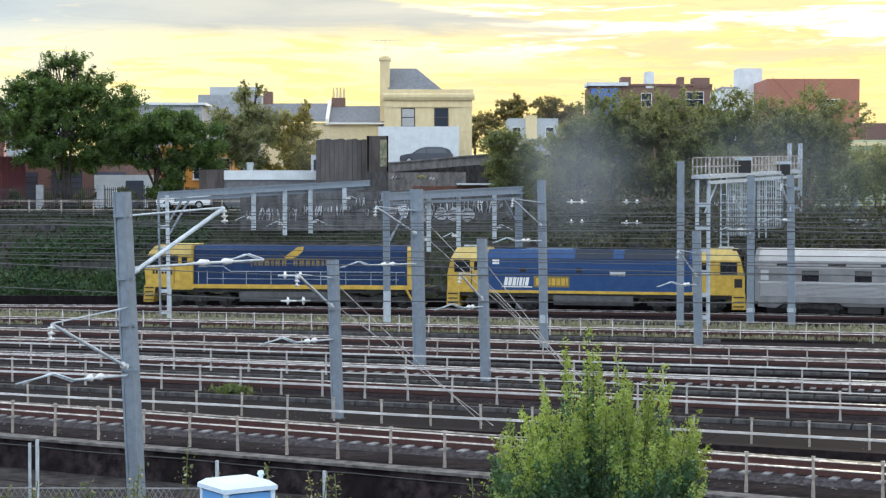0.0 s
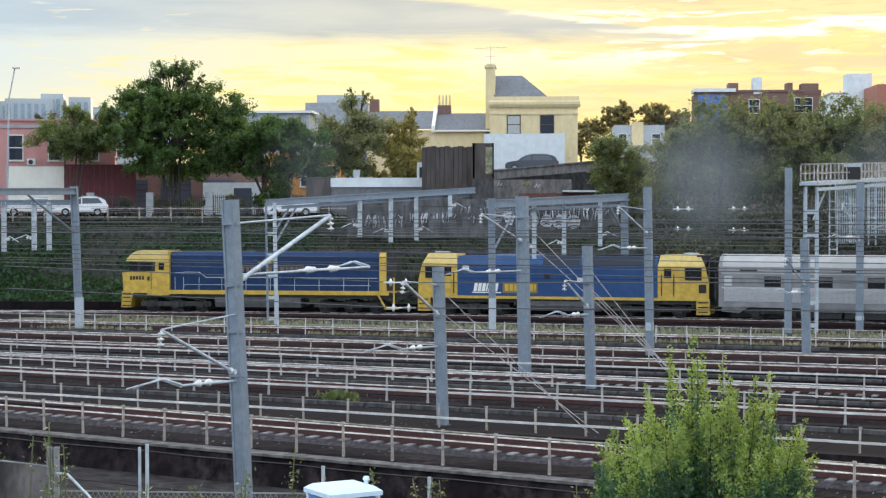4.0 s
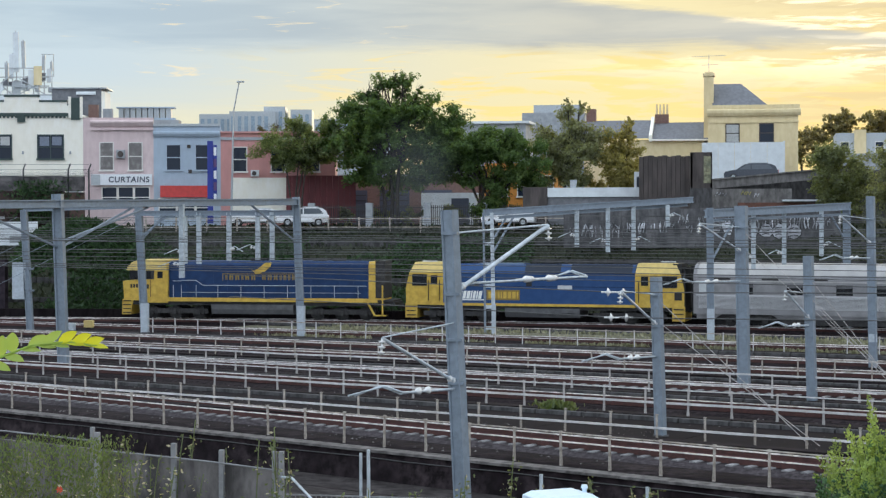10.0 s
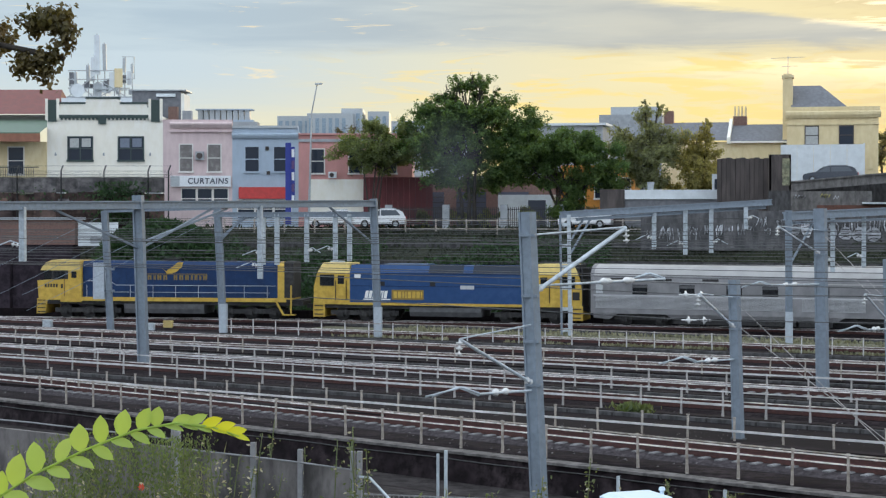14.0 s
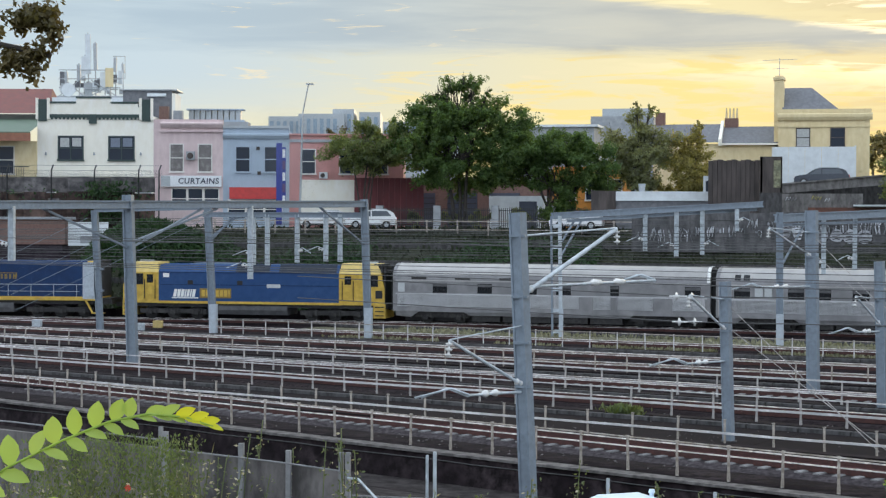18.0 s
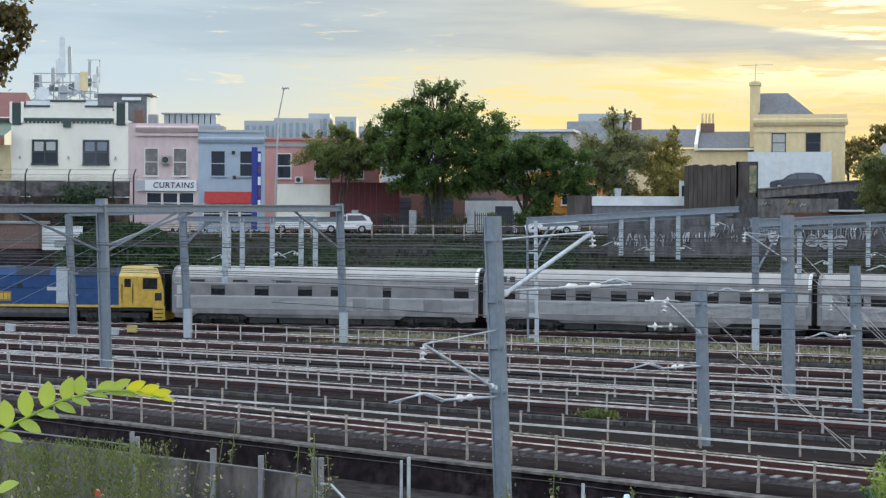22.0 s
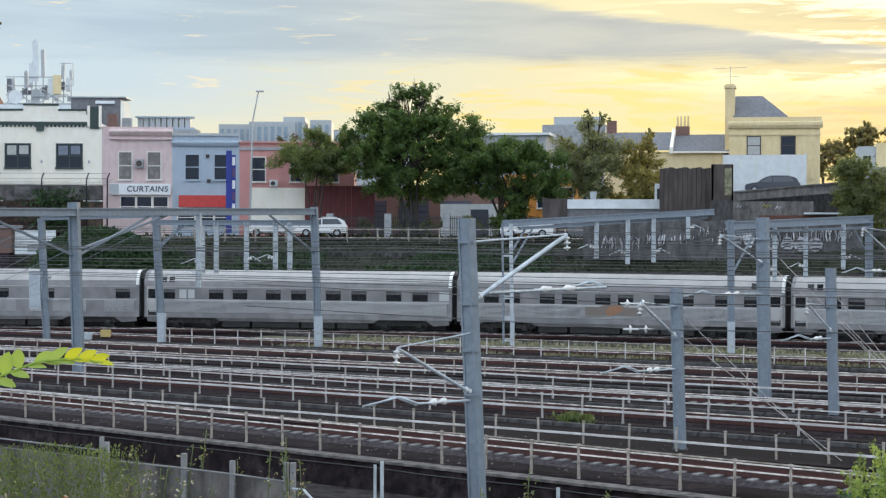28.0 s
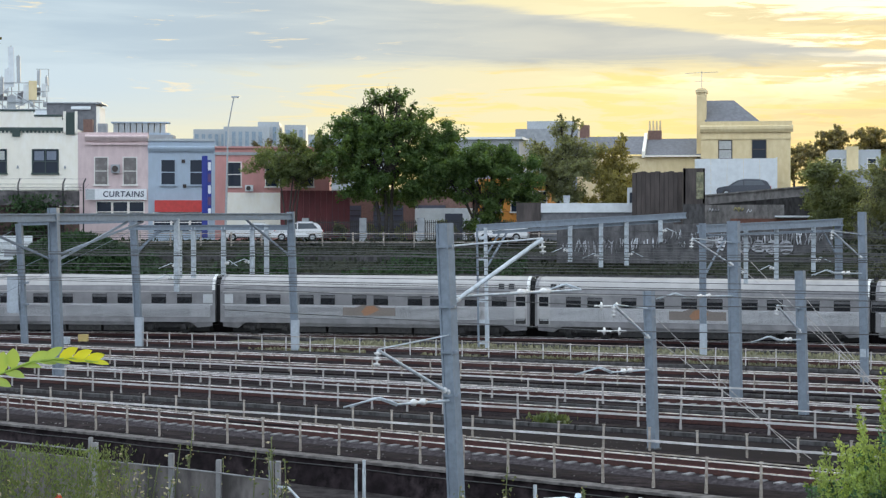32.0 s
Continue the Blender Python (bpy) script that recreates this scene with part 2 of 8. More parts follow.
# ---- mesh helpers ----
class Mesh:
    """Collects vertices and faces of one part."""

    def __init__(self):
        self.v, self.f, self.s = [], [], []

    def add(self, v, f, smooth=False):
        n = len(self.v)
        self.v += [tuple(p) for p in v]
        self.f += [tuple(i + n for i in q) for q in f]
        self.s += [smooth] * len(f)
        return self

    def box(self, x0, x1, y0, y1, z0, z1):
        v = [(x, y, z) for z in (z0, z1) for y in (y0, y1) for x in (x0, x1)]
        return self.add(v, [(0, 2, 3, 1), (4, 5, 7, 6), (0, 1, 5, 4), (2, 6, 7, 3), (0, 4, 6, 2), (1, 3, 7, 5)])

    def beam(self, p, q, w, h=None, up=(0, 0, 1)):
        """A bar of w across and h high from p to q."""
        h = h or w
        p, q, up = Vector(p), Vector(q), Vector(up)
        d = (q - p).normalized()
        if abs(d.dot(up)) > 0.98:
            up = Vector((0, 1, 0))
        s = d.cross(up).normalized() * (w / 2)
        t = s.cross(d).normalized() * (h / 2)
        v = [e + a * s + b * t for e in (p, q) for a, b in ((-1, -1), (1, -1), (1, 1), (-1, 1))]
        return self.add(v, [(0, 1, 2, 3), (7, 6, 5, 4), (0, 4, 5, 1), (1, 5, 6, 2), (2, 6, 7, 3), (3, 7, 4, 0)])

    def tube(self, p, q, r0, r1=None, n=8, smooth=True, caps=True):
        r1 = r0 if r1 is None else r1
        p, q = Vector(p), Vector(q)
        d = (q - p).normalized()
        a = d.orthogonal().normalized()
        b = d.cross(a)
        ring = [(math.cos(2 * math.pi * i / n), math.sin(2 * math.pi * i / n)) for i in range(n)]
        v = [p + r0 * (c * a + s * b) for c, s in ring] + [q + r1 * (c * a + s * b) for c, s in ring]
        self.add(v, [(i, (i + 1) % n, n + (i + 1) % n, n + i) for i in range(n)], smooth)
        if caps:
            self.add(v, [tuple(reversed(range(n))), tuple(range(n, 2 * n))])
        return self

    def path(self, pts, r, n=5):
        """A round bar bent along pts, one connected skin."""
        pts = [Vector(p) for p in pts]
        v = []
        for i, p in enumerate(pts):
            d = (pts[min(i + 1, len(pts) - 1)] - pts[max(i - 1, 0)]).normalized()
            a = d.cross(Vector((0, 0, 1)) if abs(d.z) < 0.95 else Vector((0, 1, 0))).normalized()
            b = a.cross(d)
            v += [p + r * (math.cos(2 * math.pi * k / n) * a + math.sin(2 * math.pi * k / n) * b) for k in range(n)]
        m = len(pts)
        f = [(i * n + k, i * n + (k + 1) % n, (i + 1) * n + (k + 1) % n, (i + 1) * n + k) for i in range(m - 1) for k in range(n)]
        return self.add(v, f + [tuple(reversed(range(n))), tuple(range((m - 1) * n, m * n))], True)

    def bar(self, pts, w, h):
        """A flat bar w across and h high along pts, one connected skin."""
        pts = [Vector(p) for p in pts]
        v = []
        for i, p in enumerate(pts):
            d = pts[min(i + 1, len(pts) - 1)] - pts[max(i - 1, 0)]
            s = Vector((-d.y, d.x, 0)).normalized() * (w / 2)
            z = Vector((0, 0, h / 2))
            v += [p - s - z, p + s - z, p + s + z, p - s + z]
        m = len(pts)
        f = [(4 * i + k, 4 * i + (k + 1) % 4, 4 * i + 4 + (k + 1) % 4, 4 * i + 4 + k) for i in range(m - 1) for k in range(4)]
        return self.add(v, f + [(3, 2, 1, 0), (4 * m - 4, 4 * m - 3, 4 * m - 2, 4 * m - 1)])

    def prism(self, outline, x0, x1, axis="x"):
        """An outline (pairs) drawn out along an axis."""
        k = len(outline)
        put = {"x": lambda a, b, t: (t, a, b), "y": lambda a, b, t: (a, t, b), "z": lambda a, b, t: (a, b, t)}[axis]
        v = [put(a, b, x0) for a, b in outline] + [put(a, b, x1) for a, b in outline]
        return self.add(v, [tuple(range(k)), tuple(reversed(range(k, 2 * k)))] + [(i, k + i, k + (i + 1) % k, (i + 1) % k) for i in range(k)])

    def quad(self, a, b, c, d):
        return self.add([a, b, c, d], [(0, 1, 2, 3)])

    def hbeam(self, p, q, w, h, web=0.02, up=(0, 1, 0), recess=0.5):
        """A rolled steel section from p to q, w across and h deep, its face recessed between the flanges."""
        p, q, up = Vector(p), Vector(q), Vector(up)
        d = (q - p).normalized()
        s = d.cross(up).normalized()
        t = s.cross(d).normalized()
        a, b, c = w / 2, h / 2, h / 2 * (1 - recess)
        f = w / 2 - max(web, w * 0.16)
        ring = ((-a, -b), (-f, -b), (-f, -c), (f, -c), (f, -b), (a, -b), (a, b), (f, b), (f, c), (-f, c), (-f, b), (-a, b))
        v = [e + x * s + y * t for e in (p, q) for x, y in ring]
        k = len(ring)
        return self.add(v, [(i, (i + 1) % k, k + (i + 1) % k, k + i) for i in range(k)] + [tuple(reversed(range(k))), tuple(range(k, 2 * k))])

    def data(self, name, mat):
        me = bpy.data.meshes.new(name)
        me.from_pydata(self.v, [], self.f)
        me.polygons.foreach_set("use_smooth", self.s)
        me.materials.append(mat if not isinstance(mat, str) else M[mat])
        bm = bmesh.new()
        bm.from_mesh(me)
        bmesh.ops.recalc_face_normals(bm, faces=bm.faces[:])
        bm.to_mesh(me)
        bm.free()
        return me


def part(name, mesh, mat, parent=None, label="", m=None):
    data = mesh if isinstance(mesh, bpy.types.Mesh) else mesh.data(name, mat)
    ob = new(name, data)
    if parent:
        ob.parent = parent
    if m is not None:
        ob.matrix_basis = m
    if label:
        ob["label"] = label
    return ob


def thing(name, m, label, category, group="", kind=""):
    ob = new(name)
    ob.matrix_basis = m
    return tagged(ob, label, category, group, kind)


def text_mesh(words, size, depth=0.01, spread=1.0):
    c = bpy.data.curves.new("letters", "FONT")
    c.body, c.size, c.extrude, c.align_x, c.align_y, c.space_character = words, size, depth, "CENTER", "CENTER", spread
    c.shear, c.offset = 0.08, 0.014
    ob = bpy.data.objects.new("letters", c)
    me = bpy.data.meshes.new_from_object(ob)
    bpy.data.objects.remove(ob)
    bpy.data.curves.remove(c)
    return me


# ---- plan of the railway ----
# the walkway lines, front to back: two points each
LINES = {
    "A": ((-14.41, 57.61), (11.00, 43.93)), "B": ((-16.14, 64.55), (13.02, 52.02)), "C": ((-18.27, 73.12), (14.86, 59.41)),
    "D": ((-20.24, 81.00), (16.87, 67.46)), "E": ((-22.43, 89.80), (19.17, 76.72)), "F": ((-26.52, 106.23), (23.27, 93.16)),
}


def line(name, u, off=0.0, z=0.0):
    """The point u metres along a walkway line and off metres behind it."""
    a, b = Vector(LINES[name][0]), Vector(LINES[name][1])
    d = (b - a).normalized()
    p = a + d * u + Vector((-d.y, d.x)) * off
    return Vector((p.x, p.y, z))


def main_y(x):
    """The main line's course: a gentle curve with straight ends."""
    c = min(45.0, max(-60.0, x))
    return 118.5 - 0.20 * c - 0.0028 * c * c + (-0.20 - 0.0056 * c) * (x - c)


MAIN_X = np.arange(-180.0, 180.0, 0.5)
MAIN_Y = np.array([main_y(x) for x in MAIN_X])
MAIN_S = np.concatenate([[0], np.cumsum(np.hypot(np.diff(MAIN_X), np.diff(MAIN_Y)))])
MAIN_S -= np.interp(0, MAIN_X, MAIN_S)
RAIL_Z = 0.32


def main_at(s, off=0.0, z=0.0):
    """The point s metres along the main line, off metres behind it."""
    x, x2 = np.interp(s, MAIN_S, MAIN_X), np.interp(s + 0.5, MAIN_S, MAIN_X)
    d = Vector((x2 - x, main_y(x2) - main_y(x))).normalized()
    return Vector((x - d.y * off, main_y(x) + d.x * off, z))


def ground_z(x, y):
    """Height of the ground: the railway level, the cutting's slope and the street behind it; the low bank in front."""
    a = line("A", 0)
    b = line("A", 10)
    d = (b - a).normalized()
    v = (x - a.x) * -d.y + (y - a.y) * d.x
    if v < -0.85:
        return max(-1.0, min(0.4, -1.0 + (-v - 3) * 0.09))
    k = (y - main_y(x) - 5.0) / 17.0
    k = max(0.0, min(1.0, k))
    return 6.9 * (k * k * (3 - 2 * k) * 0.35 + k * 0.65) - 0.02


def build_ground():
    g = Mesh()
    a, d = line("A", 0), (line("A", 10) - line("A", 0)).normalized()
    n = Vector((-d.y, d.x, 0))
    us = [-2600, -900, -400] + list(range(-200, 201, 5)) + [400, 900, 2600]
    vs = [-900, -300, -80] + [-40 + 2 * i for i in range(20)] + [-0.92, -0.8] + [1 + 2.0 * i for i in range(70)] + [160, 250, 500, 1200, 3500]
    pts = []
    for v in vs:
        for u in us:
            p = a + d * u + n * v
            z = ground_z(p.x, p.y)
            if v > 20 and z > 0.5:
                z += 0.25 * noise.noise(Vector((p.x * 0.13, p.y * 0.13, 0)))
            pts.append((p.x, p.y, z))
    w = len(us)
    g.add(pts, [(j * w + i, j * w + i + 1, (j + 1) * w + i + 1, (j + 1) * w + i) for j in range(len(vs) - 1) for i in range(w - 1)], True)
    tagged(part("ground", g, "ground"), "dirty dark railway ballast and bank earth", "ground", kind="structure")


build_ground()


# ---- tracks ----
def build_track(name, at, u0, u1, label, sleepers=(), z=0.0, bed="ballast", step=6.0):
    """A track along at(u, off, z): bed, two rails (each web and head) and sleepers."""
    tr = thing(name, Matrix(), label, "railway track", kind="structure")
    n = max(2, int((u1 - u0) / step))
    us = [u0 + (u1 - u0) * i / n for i in range(n + 1)]
    bedm = Mesh()
    prof = ((-1.75, -0.06), (-1.25, 0.10), (1.25, 0.10), (1.75, -0.06))
    pts = [at(u, o, z + h) for u in us for o, h in prof]
    bedm.add(pts, [(4 * i + j, 4 * i + j + 1, 4 * i + j + 5, 4 * i + j + 4) for i in range(n) for j in range(3)])
    part("ballast_bed", bedm, bed, tr)
    mid = Mesh().bar([at(u, 0, z + 0.10) for u in us], 1.36, 0.11)
    part("rusty_middle", mid, "rust_bed", tr)
    for o in (-0.7525, 0.7525):
        web = Mesh().bar([at(u, o, z + 0.20) for u in us], 0.075, 0.17)
        head = Mesh().bar([at(u, o, z + 0.30) for u in us], 0.08, 0.035)
        part("rail", web, "rail_web", tr)
        part("rail_head", head, "rail_top", tr)
    if sleepers:
        s0, s1 = sleepers
        me = Mesh().prism(((-0.12, 0.0), (-0.10, 0.12), (0.10, 0.12), (0.12, 0.0)), -1.25, 1.25).data("sleeper", "sleeper")
        for i in range(int((s1 - s0) / 0.62)):
            u = s0 + 0.62 * i
            p, q = at(u, 0, z + 0.02), at(u + 0.1, 0, z + 0.02)
            part("sleeper", me, None, tr, m=Matrix.Translation(p) @ Matrix.Rotation(math.atan2(q.y - p.y, q.x - p.x) + math.pi / 2, 4, "Z"))
    return tr


def on_line(name, off):
    return lambda u, o, z: line(name, u, off + o, z)


build_track("track_front", on_line("A", 3.55), -45, 60, "rusty railway track with bright worn rail heads", (-24, 34), bed="ballast_new")
build_track("track_third", on_line("C", 2.4), -45, 65, "rusty railway track beside a walkway rail")
build_track("track_fourth", on_line("D", 2.6), -45, 70, "railway track on dirty ballast", (8, 42))
build_track("track_fifth", on_line("E", 3.0), -45, 75, "railway track on dirty ballast")
build_track("track_sixth", on_line("E", 9.0), -45, 75, "railway track on dirty ballast")
build_track("track_seventh", on_line("F", 3.2), -50, 80, "railway track beside a grassy verge")
build_track("track_main", main_at, -120, 110, "main line railway track under the passing train", z=RAIL_Z - 0.31)


# ---- walkway fences ----
M["handrail_mid"] = material("dull_galvanised_post", (0.50, 0.48, 0.47), 0.5, 0.1, vary=0.4, grain=3, stain=0.9, second=(0.40, 0.34, 0.30))
def walkway_fence(row, u0, u1, step, phase, height, post_mat, post_w, rails, label, foot=0.0, skip=()):
    f = thing("walkway_fence", Matrix(), label, "fence", "walkway fences")
    d = (line(row, 1) - line(row, 0)).normalized()
    ang = math.atan2(d.y, d.x)
    pm = Mesh().box(-post_w / 2, post_w / 2, -0.03, 0.03, 0, height)
    pm.box(-post_w * 0.8, post_w * 0.8, -0.04, 0.04, height, height + 0.03)
    if foot:
        pm.prism(((-foot, 0), (-foot + 0.022, 0), (0.0, height * 0.45), (-0.03, height * 0.45)), -0.02, 0.02, "y")
        pm.prism(((foot - 0.022, 0), (foot, 0), (0.03, height * 0.45), (0.0, height * 0.45)), -0.02, 0.02, "y")
    me = pm.data("post", post_mat)
    rg = random.Random(row)
    i0, i1 = math.ceil((u0 - phase) / step), math.floor((u1 - phase) / step)
    for i in range(i0, i1 + 1):
        m = Matrix.Translation(line(row, phase + i * step)) @ Matrix.Rotation(ang, 4, "Z") @ Matrix.Rotation(rg.uniform(-0.025, 0.025), 4, "Y")
        part("post", me, None, f, m=m)
    for z, r, mat in rails:
        n = int((u1 - u0) / 3.6)
        rm = Mesh().bar([line(row, u0 + (u1 - u0) * i / n, -0.03, z + rg.uniform(-0.02, 0.02)) for i in range(n + 1)], 0.05, r)
        part("rail", rm, mat, f)
    return f


walkway_fence("A", -22, 36, 1.765, 0.54, 1.02, "handrail_rusty", 0.06, ((1.0, 0.035, "handrail_rusty"),), "rust-streaked steel walkway fence on the front track wall", 0.05)
walkway_fence("B", -24, 38, 1.765, 1.25, 0.92, "handrail_rusty", 0.06, ((0.48, 0.075, "handrail"),), "low steel fence with one thick pale rail", 0.0)
walkway_fence("C", -26, 42, 1.775, 0.61, 1.05, "handrail_mid", 0.062, ((1.02, 0.04, "handrail"), (0.50, 0.085, "handrail")), "pale galvanised walkway fence with flared feet", 0.055)
walkway_fence("D", -28, 48, 1.825, 1.65, 1.05, "handrail_mid", 0.058, ((1.03, 0.07, "handrail"), (0.55, 0.06, "handrail")), "pale galvanised walkway fence with two rails", 0.06)
walkway_fence("E", -30, 52, 1.70, 31.73, 1.05, "handrail_rusty", 0.055, ((1.03, 0.05, "handrail_rusty"), (0.55, 0.035, "handrail_rusty")), "thin weathered walkway fence between the tracks")
walkway_fence("F", -14, 58, 1.73, 36.97, 1.05, "handrail", 0.05, ((1.03, 0.045, "handrail_rusty"), (0.55, 0.035, "handrail_rusty")), "thin weathered fence before the grassy verge")


M["coping"] = material("worn_concrete_coping", (0.15, 0.14, 0.135), 0.88, vary=0.5, grain=2.5, stain=0.6, spec=0.07)


# ---- front wall under the first track, and low kerbs ----
def build_front_wall():
    w = Mesh()
    w2 = Mesh()
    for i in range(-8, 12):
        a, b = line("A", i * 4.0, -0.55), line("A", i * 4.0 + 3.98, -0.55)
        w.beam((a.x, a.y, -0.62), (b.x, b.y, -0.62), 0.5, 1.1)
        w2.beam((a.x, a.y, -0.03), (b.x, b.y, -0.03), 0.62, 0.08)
    ob = tagged(part("wall_front", w, "concrete_dark"), "near-black concrete retaining wall below the front track", "retaining wall", kind="structure")
    part("coping", w2, "coping", ob)
    for k in range(3):
        c = Mesh()
        c.path([line("A", u, -0.84, -0.25 - 0.28 * k + 0.02 * math.sin(u + k)) for u in range(-30, 44, 2)], 0.018)
        part("cable", c, "wire", ob)
    # near-black slabs between the walkway lines, and the paler ledges on which the fences stand
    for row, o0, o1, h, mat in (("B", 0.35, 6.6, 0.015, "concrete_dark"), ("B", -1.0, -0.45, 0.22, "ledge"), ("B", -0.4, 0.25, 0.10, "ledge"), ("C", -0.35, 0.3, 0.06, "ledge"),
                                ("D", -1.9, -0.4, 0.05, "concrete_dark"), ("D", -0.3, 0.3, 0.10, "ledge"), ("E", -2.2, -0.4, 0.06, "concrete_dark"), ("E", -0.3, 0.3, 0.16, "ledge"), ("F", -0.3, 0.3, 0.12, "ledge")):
        m = Mesh()
        us = list(range(-34, 56, 6))
        for k in range(len(us) - 1):
            p = [line(row, us[k] + 0.03, o0), line(row, us[k + 1], o0), line(row, us[k + 1], o1), line(row, us[k] + 0.03, o1)]
            m.add([(q.x, q.y, z) for z in (-0.1, h) for q in p], [(4, 5, 6, 7), (0, 1, 5, 4), (1, 2, 6, 5), (2, 3, 7, 6), (3, 0, 4, 7)])
        tagged(part("trackside_ledge" if mat == "ledge" else "trackside_slab", m, mat), "weathered concrete ledge under a walkway fence" if mat == "ledge" else "near-black concrete slab beside the track", "ledge", kind="structure")


M["ledge"] = material("stained_concrete_ledge", (0.024, 0.019, 0.020), 0.88, vary=0.5, grain=3, stain=0.5, spec=0.07)


build_front_wall()


def troughs_and_stones():
    """Cable troughs along the walkways, and loose pale stones on the dark ballast."""
    for row, off, w in (("C", -1.6, 0.35), ("D", -1.3, 0.3), ("E", -1.5, 0.35), ("F", -1.2, 0.4), ("F", 12.0, 0.4)):
        t = thing("cable_trough", Matrix(), "grey concrete cable trough along the track", "cable trough", kind="structure")
        rg = random.Random(row)
        me = Mesh().box(-0.96, 0.96, -w / 2, w / 2, 0, 0.16).data("lid", "concrete")
        d = line(row, 1) - line(row, 0)
        for i in range(-12, 22):
            m = Matrix.Translation(line(row, i * 2.0, off + rg.uniform(-0.03, 0.03), 0.0)) @ Matrix.Rotation(math.atan2(d.y, d.x) + rg.uniform(-0.015, 0.015), 4, "Z")
            part("lid", me, None, t, m=m)
    rg = random.Random(77)
    st = Mesh()
    for _ in range(7000):
        row = rg.choice("ABCDEF")
        u, o = rg.uniform(-32, 52), rg.uniform(0.3, 9)
        p = line(row, u, o, 0.0)
        if noise.noise(Vector((p.x * 0.25, p.y * 0.5, 4.0))) < 0.02:
            continue
        s = rg.uniform(0.025, 0.065)
        a = rg.uniform(0, 6.28)
        c, k = math.cos(a) * s, math.sin(a) * s
        st.add([(p.x + c, p.y + k, 0.0), (p.x - k, p.y + c, 0.0), (p.x - c, p.y - k, 0.0), (p.x + k, p.y - c, 0.0), (p.x + s * 0.4, p.y, s * 0.5 + 0.015)], [(0, 1, 4), (1, 2, 4), (2, 3, 4), (3, 0, 4)])
    tagged(part("loose_ballast_stones", st, "stone"), "loose pale ballast stones on the dark trackbed", "stones", kind="stuff")
    # point machine and trackside boxes before the main line
    for x, y, mat in ((-45.1, 113.2, "yellow_box"), (-53.4, 112.0, "steel_light"), (-45.2, 110.2, "steel_light")):
        b = thing("trackside_box", pose(x, y, 0.0) @ Matrix.Diagonal((0.68, 0.68, 0.9, 1.0)), "small trackside equipment box on legs", "equipment box")
        part("housing", Mesh().box(-0.45, 0.45, -0.25, 0.25, 0.2, 0.62).prism(((-0.5, 0.62), (-0.4, 0.72), (0.4, 0.72), (0.5, 0.62)), -0.28, 0.28, "y"), mat, b)
        for k in (-0.35, 0.35):
            part("leg", Mesh().box(k - 0.04, k + 0.04, -0.2, 0.2, -0.05, 0.2), "concrete", b)


M["stone"] = material("pale_ballast_stone", (0.15, 0.14, 0.138), 0.95, vary=0.4, island=0.5, spec=0.02)
M["yellow_box"] = material("faded_yellow_box", (0.55, 0.42, 0.16), 0.6, vary=0.15)
troughs_and_stones()


# ---- masts and overhead fittings ----
def insulator_discs(mesh, p, q, n=3, r=0.085):
    """A string of porcelain sheds on one rod: a single turned shape."""
    p, q = Vector(p), Vector(q)
    d = (q - p).normalized()
    a = d.orthogonal().normalized()
    b = d.cross(a)
    prof = [(0.0, 0.25)]
    for i in range(n):
        c = (i + 0.5) / n
        prof += [(c - 0.25 / n, 0.28), (c - 0.12 / n, 1.0), (c + 0.18 / n, 0.75), (c + 0.28 / n, 0.28)]
    prof.append((1.0, 0.25))
    k = 10
    v = [p.lerp(q, t) + r * w * (math.cos(2 * math.pi * j / k) * a + math.sin(2 * math.pi * j / k) * b) for t, w in prof for j in range(k)]
    m = len(prof)
    mesh.add(v, [(i * k + j, i * k + (j + 1) % k, (i + 1) * k + (j + 1) % k, (i + 1) * k + j) for i in range(m - 1) for j in range(k)] + [tuple(range(k)), tuple(range((m - 1) * k, m * k))], True)


def cantilever(par, base, reach, z_foot, z_top, arm_z=None, arm=1.0, arm_len=0.75, r=0.045, stay=-0.18):
    """A bracket from a mast: strut, top stay, insulators, and the pull-off arm under it."""
    bx, by = base
    rx, ry = reach
    br = Mesh()
    tip = Vector((bx + rx, by + ry, z_top))
    br.tube((bx, by, z_foot), tip, r, r, 8)
    br.tube((bx, by, z_top + stay), tip + Vector((0, 0, 0.02)), r * 0.45, r * 0.45, 6)
    part("bracket", br, "steel_light", par)
    ins = Mesh()
    insulator_discs(ins, tip + Vector((0, 0, -0.02)), tip + Vector((0.03 * (1 if rx > 0 else -1), 0, -0.42)), 3, 0.10)
    part("insulator", ins, "insulator", par)
    ins = Mesh()
    insulator_discs(ins, tip.lerp(Vector((bx, by, z_foot)), 0.88), tip.lerp(Vector((bx, by, z_foot)), 0.97), 2, 0.09)
    part("insulator", ins, "insulator", par)
    if arm_z is not None:
        am = Mesh()
        e = Vector((bx + rx * arm, by + ry * arm, arm_z))
        am.tube((bx, by, arm_z - 0.05), e, 0.035, 0.035, 6)
        s = Vector((-1 if rx > 0 else -1, 0, 0))
        k = e + s * arm_len * 0.4 + Vector((0, 0, 0.16))
        am.path([e + Vector((0, 0, 0.02)), k, e + s * arm_len * 1.25 + Vector((0, 0, -0.10))], 0.03, 6)
        am.path([e + Vector((0, 0, -0.04)), k + s * 0.12, e + s * arm_len * 1.1 + Vector((0, 0, -0.10))], 0.02, 5)
        part("pull_off_arm", am, "steel_light", par)
        i2 = Mesh()
        insulator_discs(i2, Vector((bx, by, arm_z)).lerp(e, 0.45), Vector((bx, by, arm_z)).lerp(e, 0.8), 2, 0.10)
        part("insulator", i2, "insulator", par)


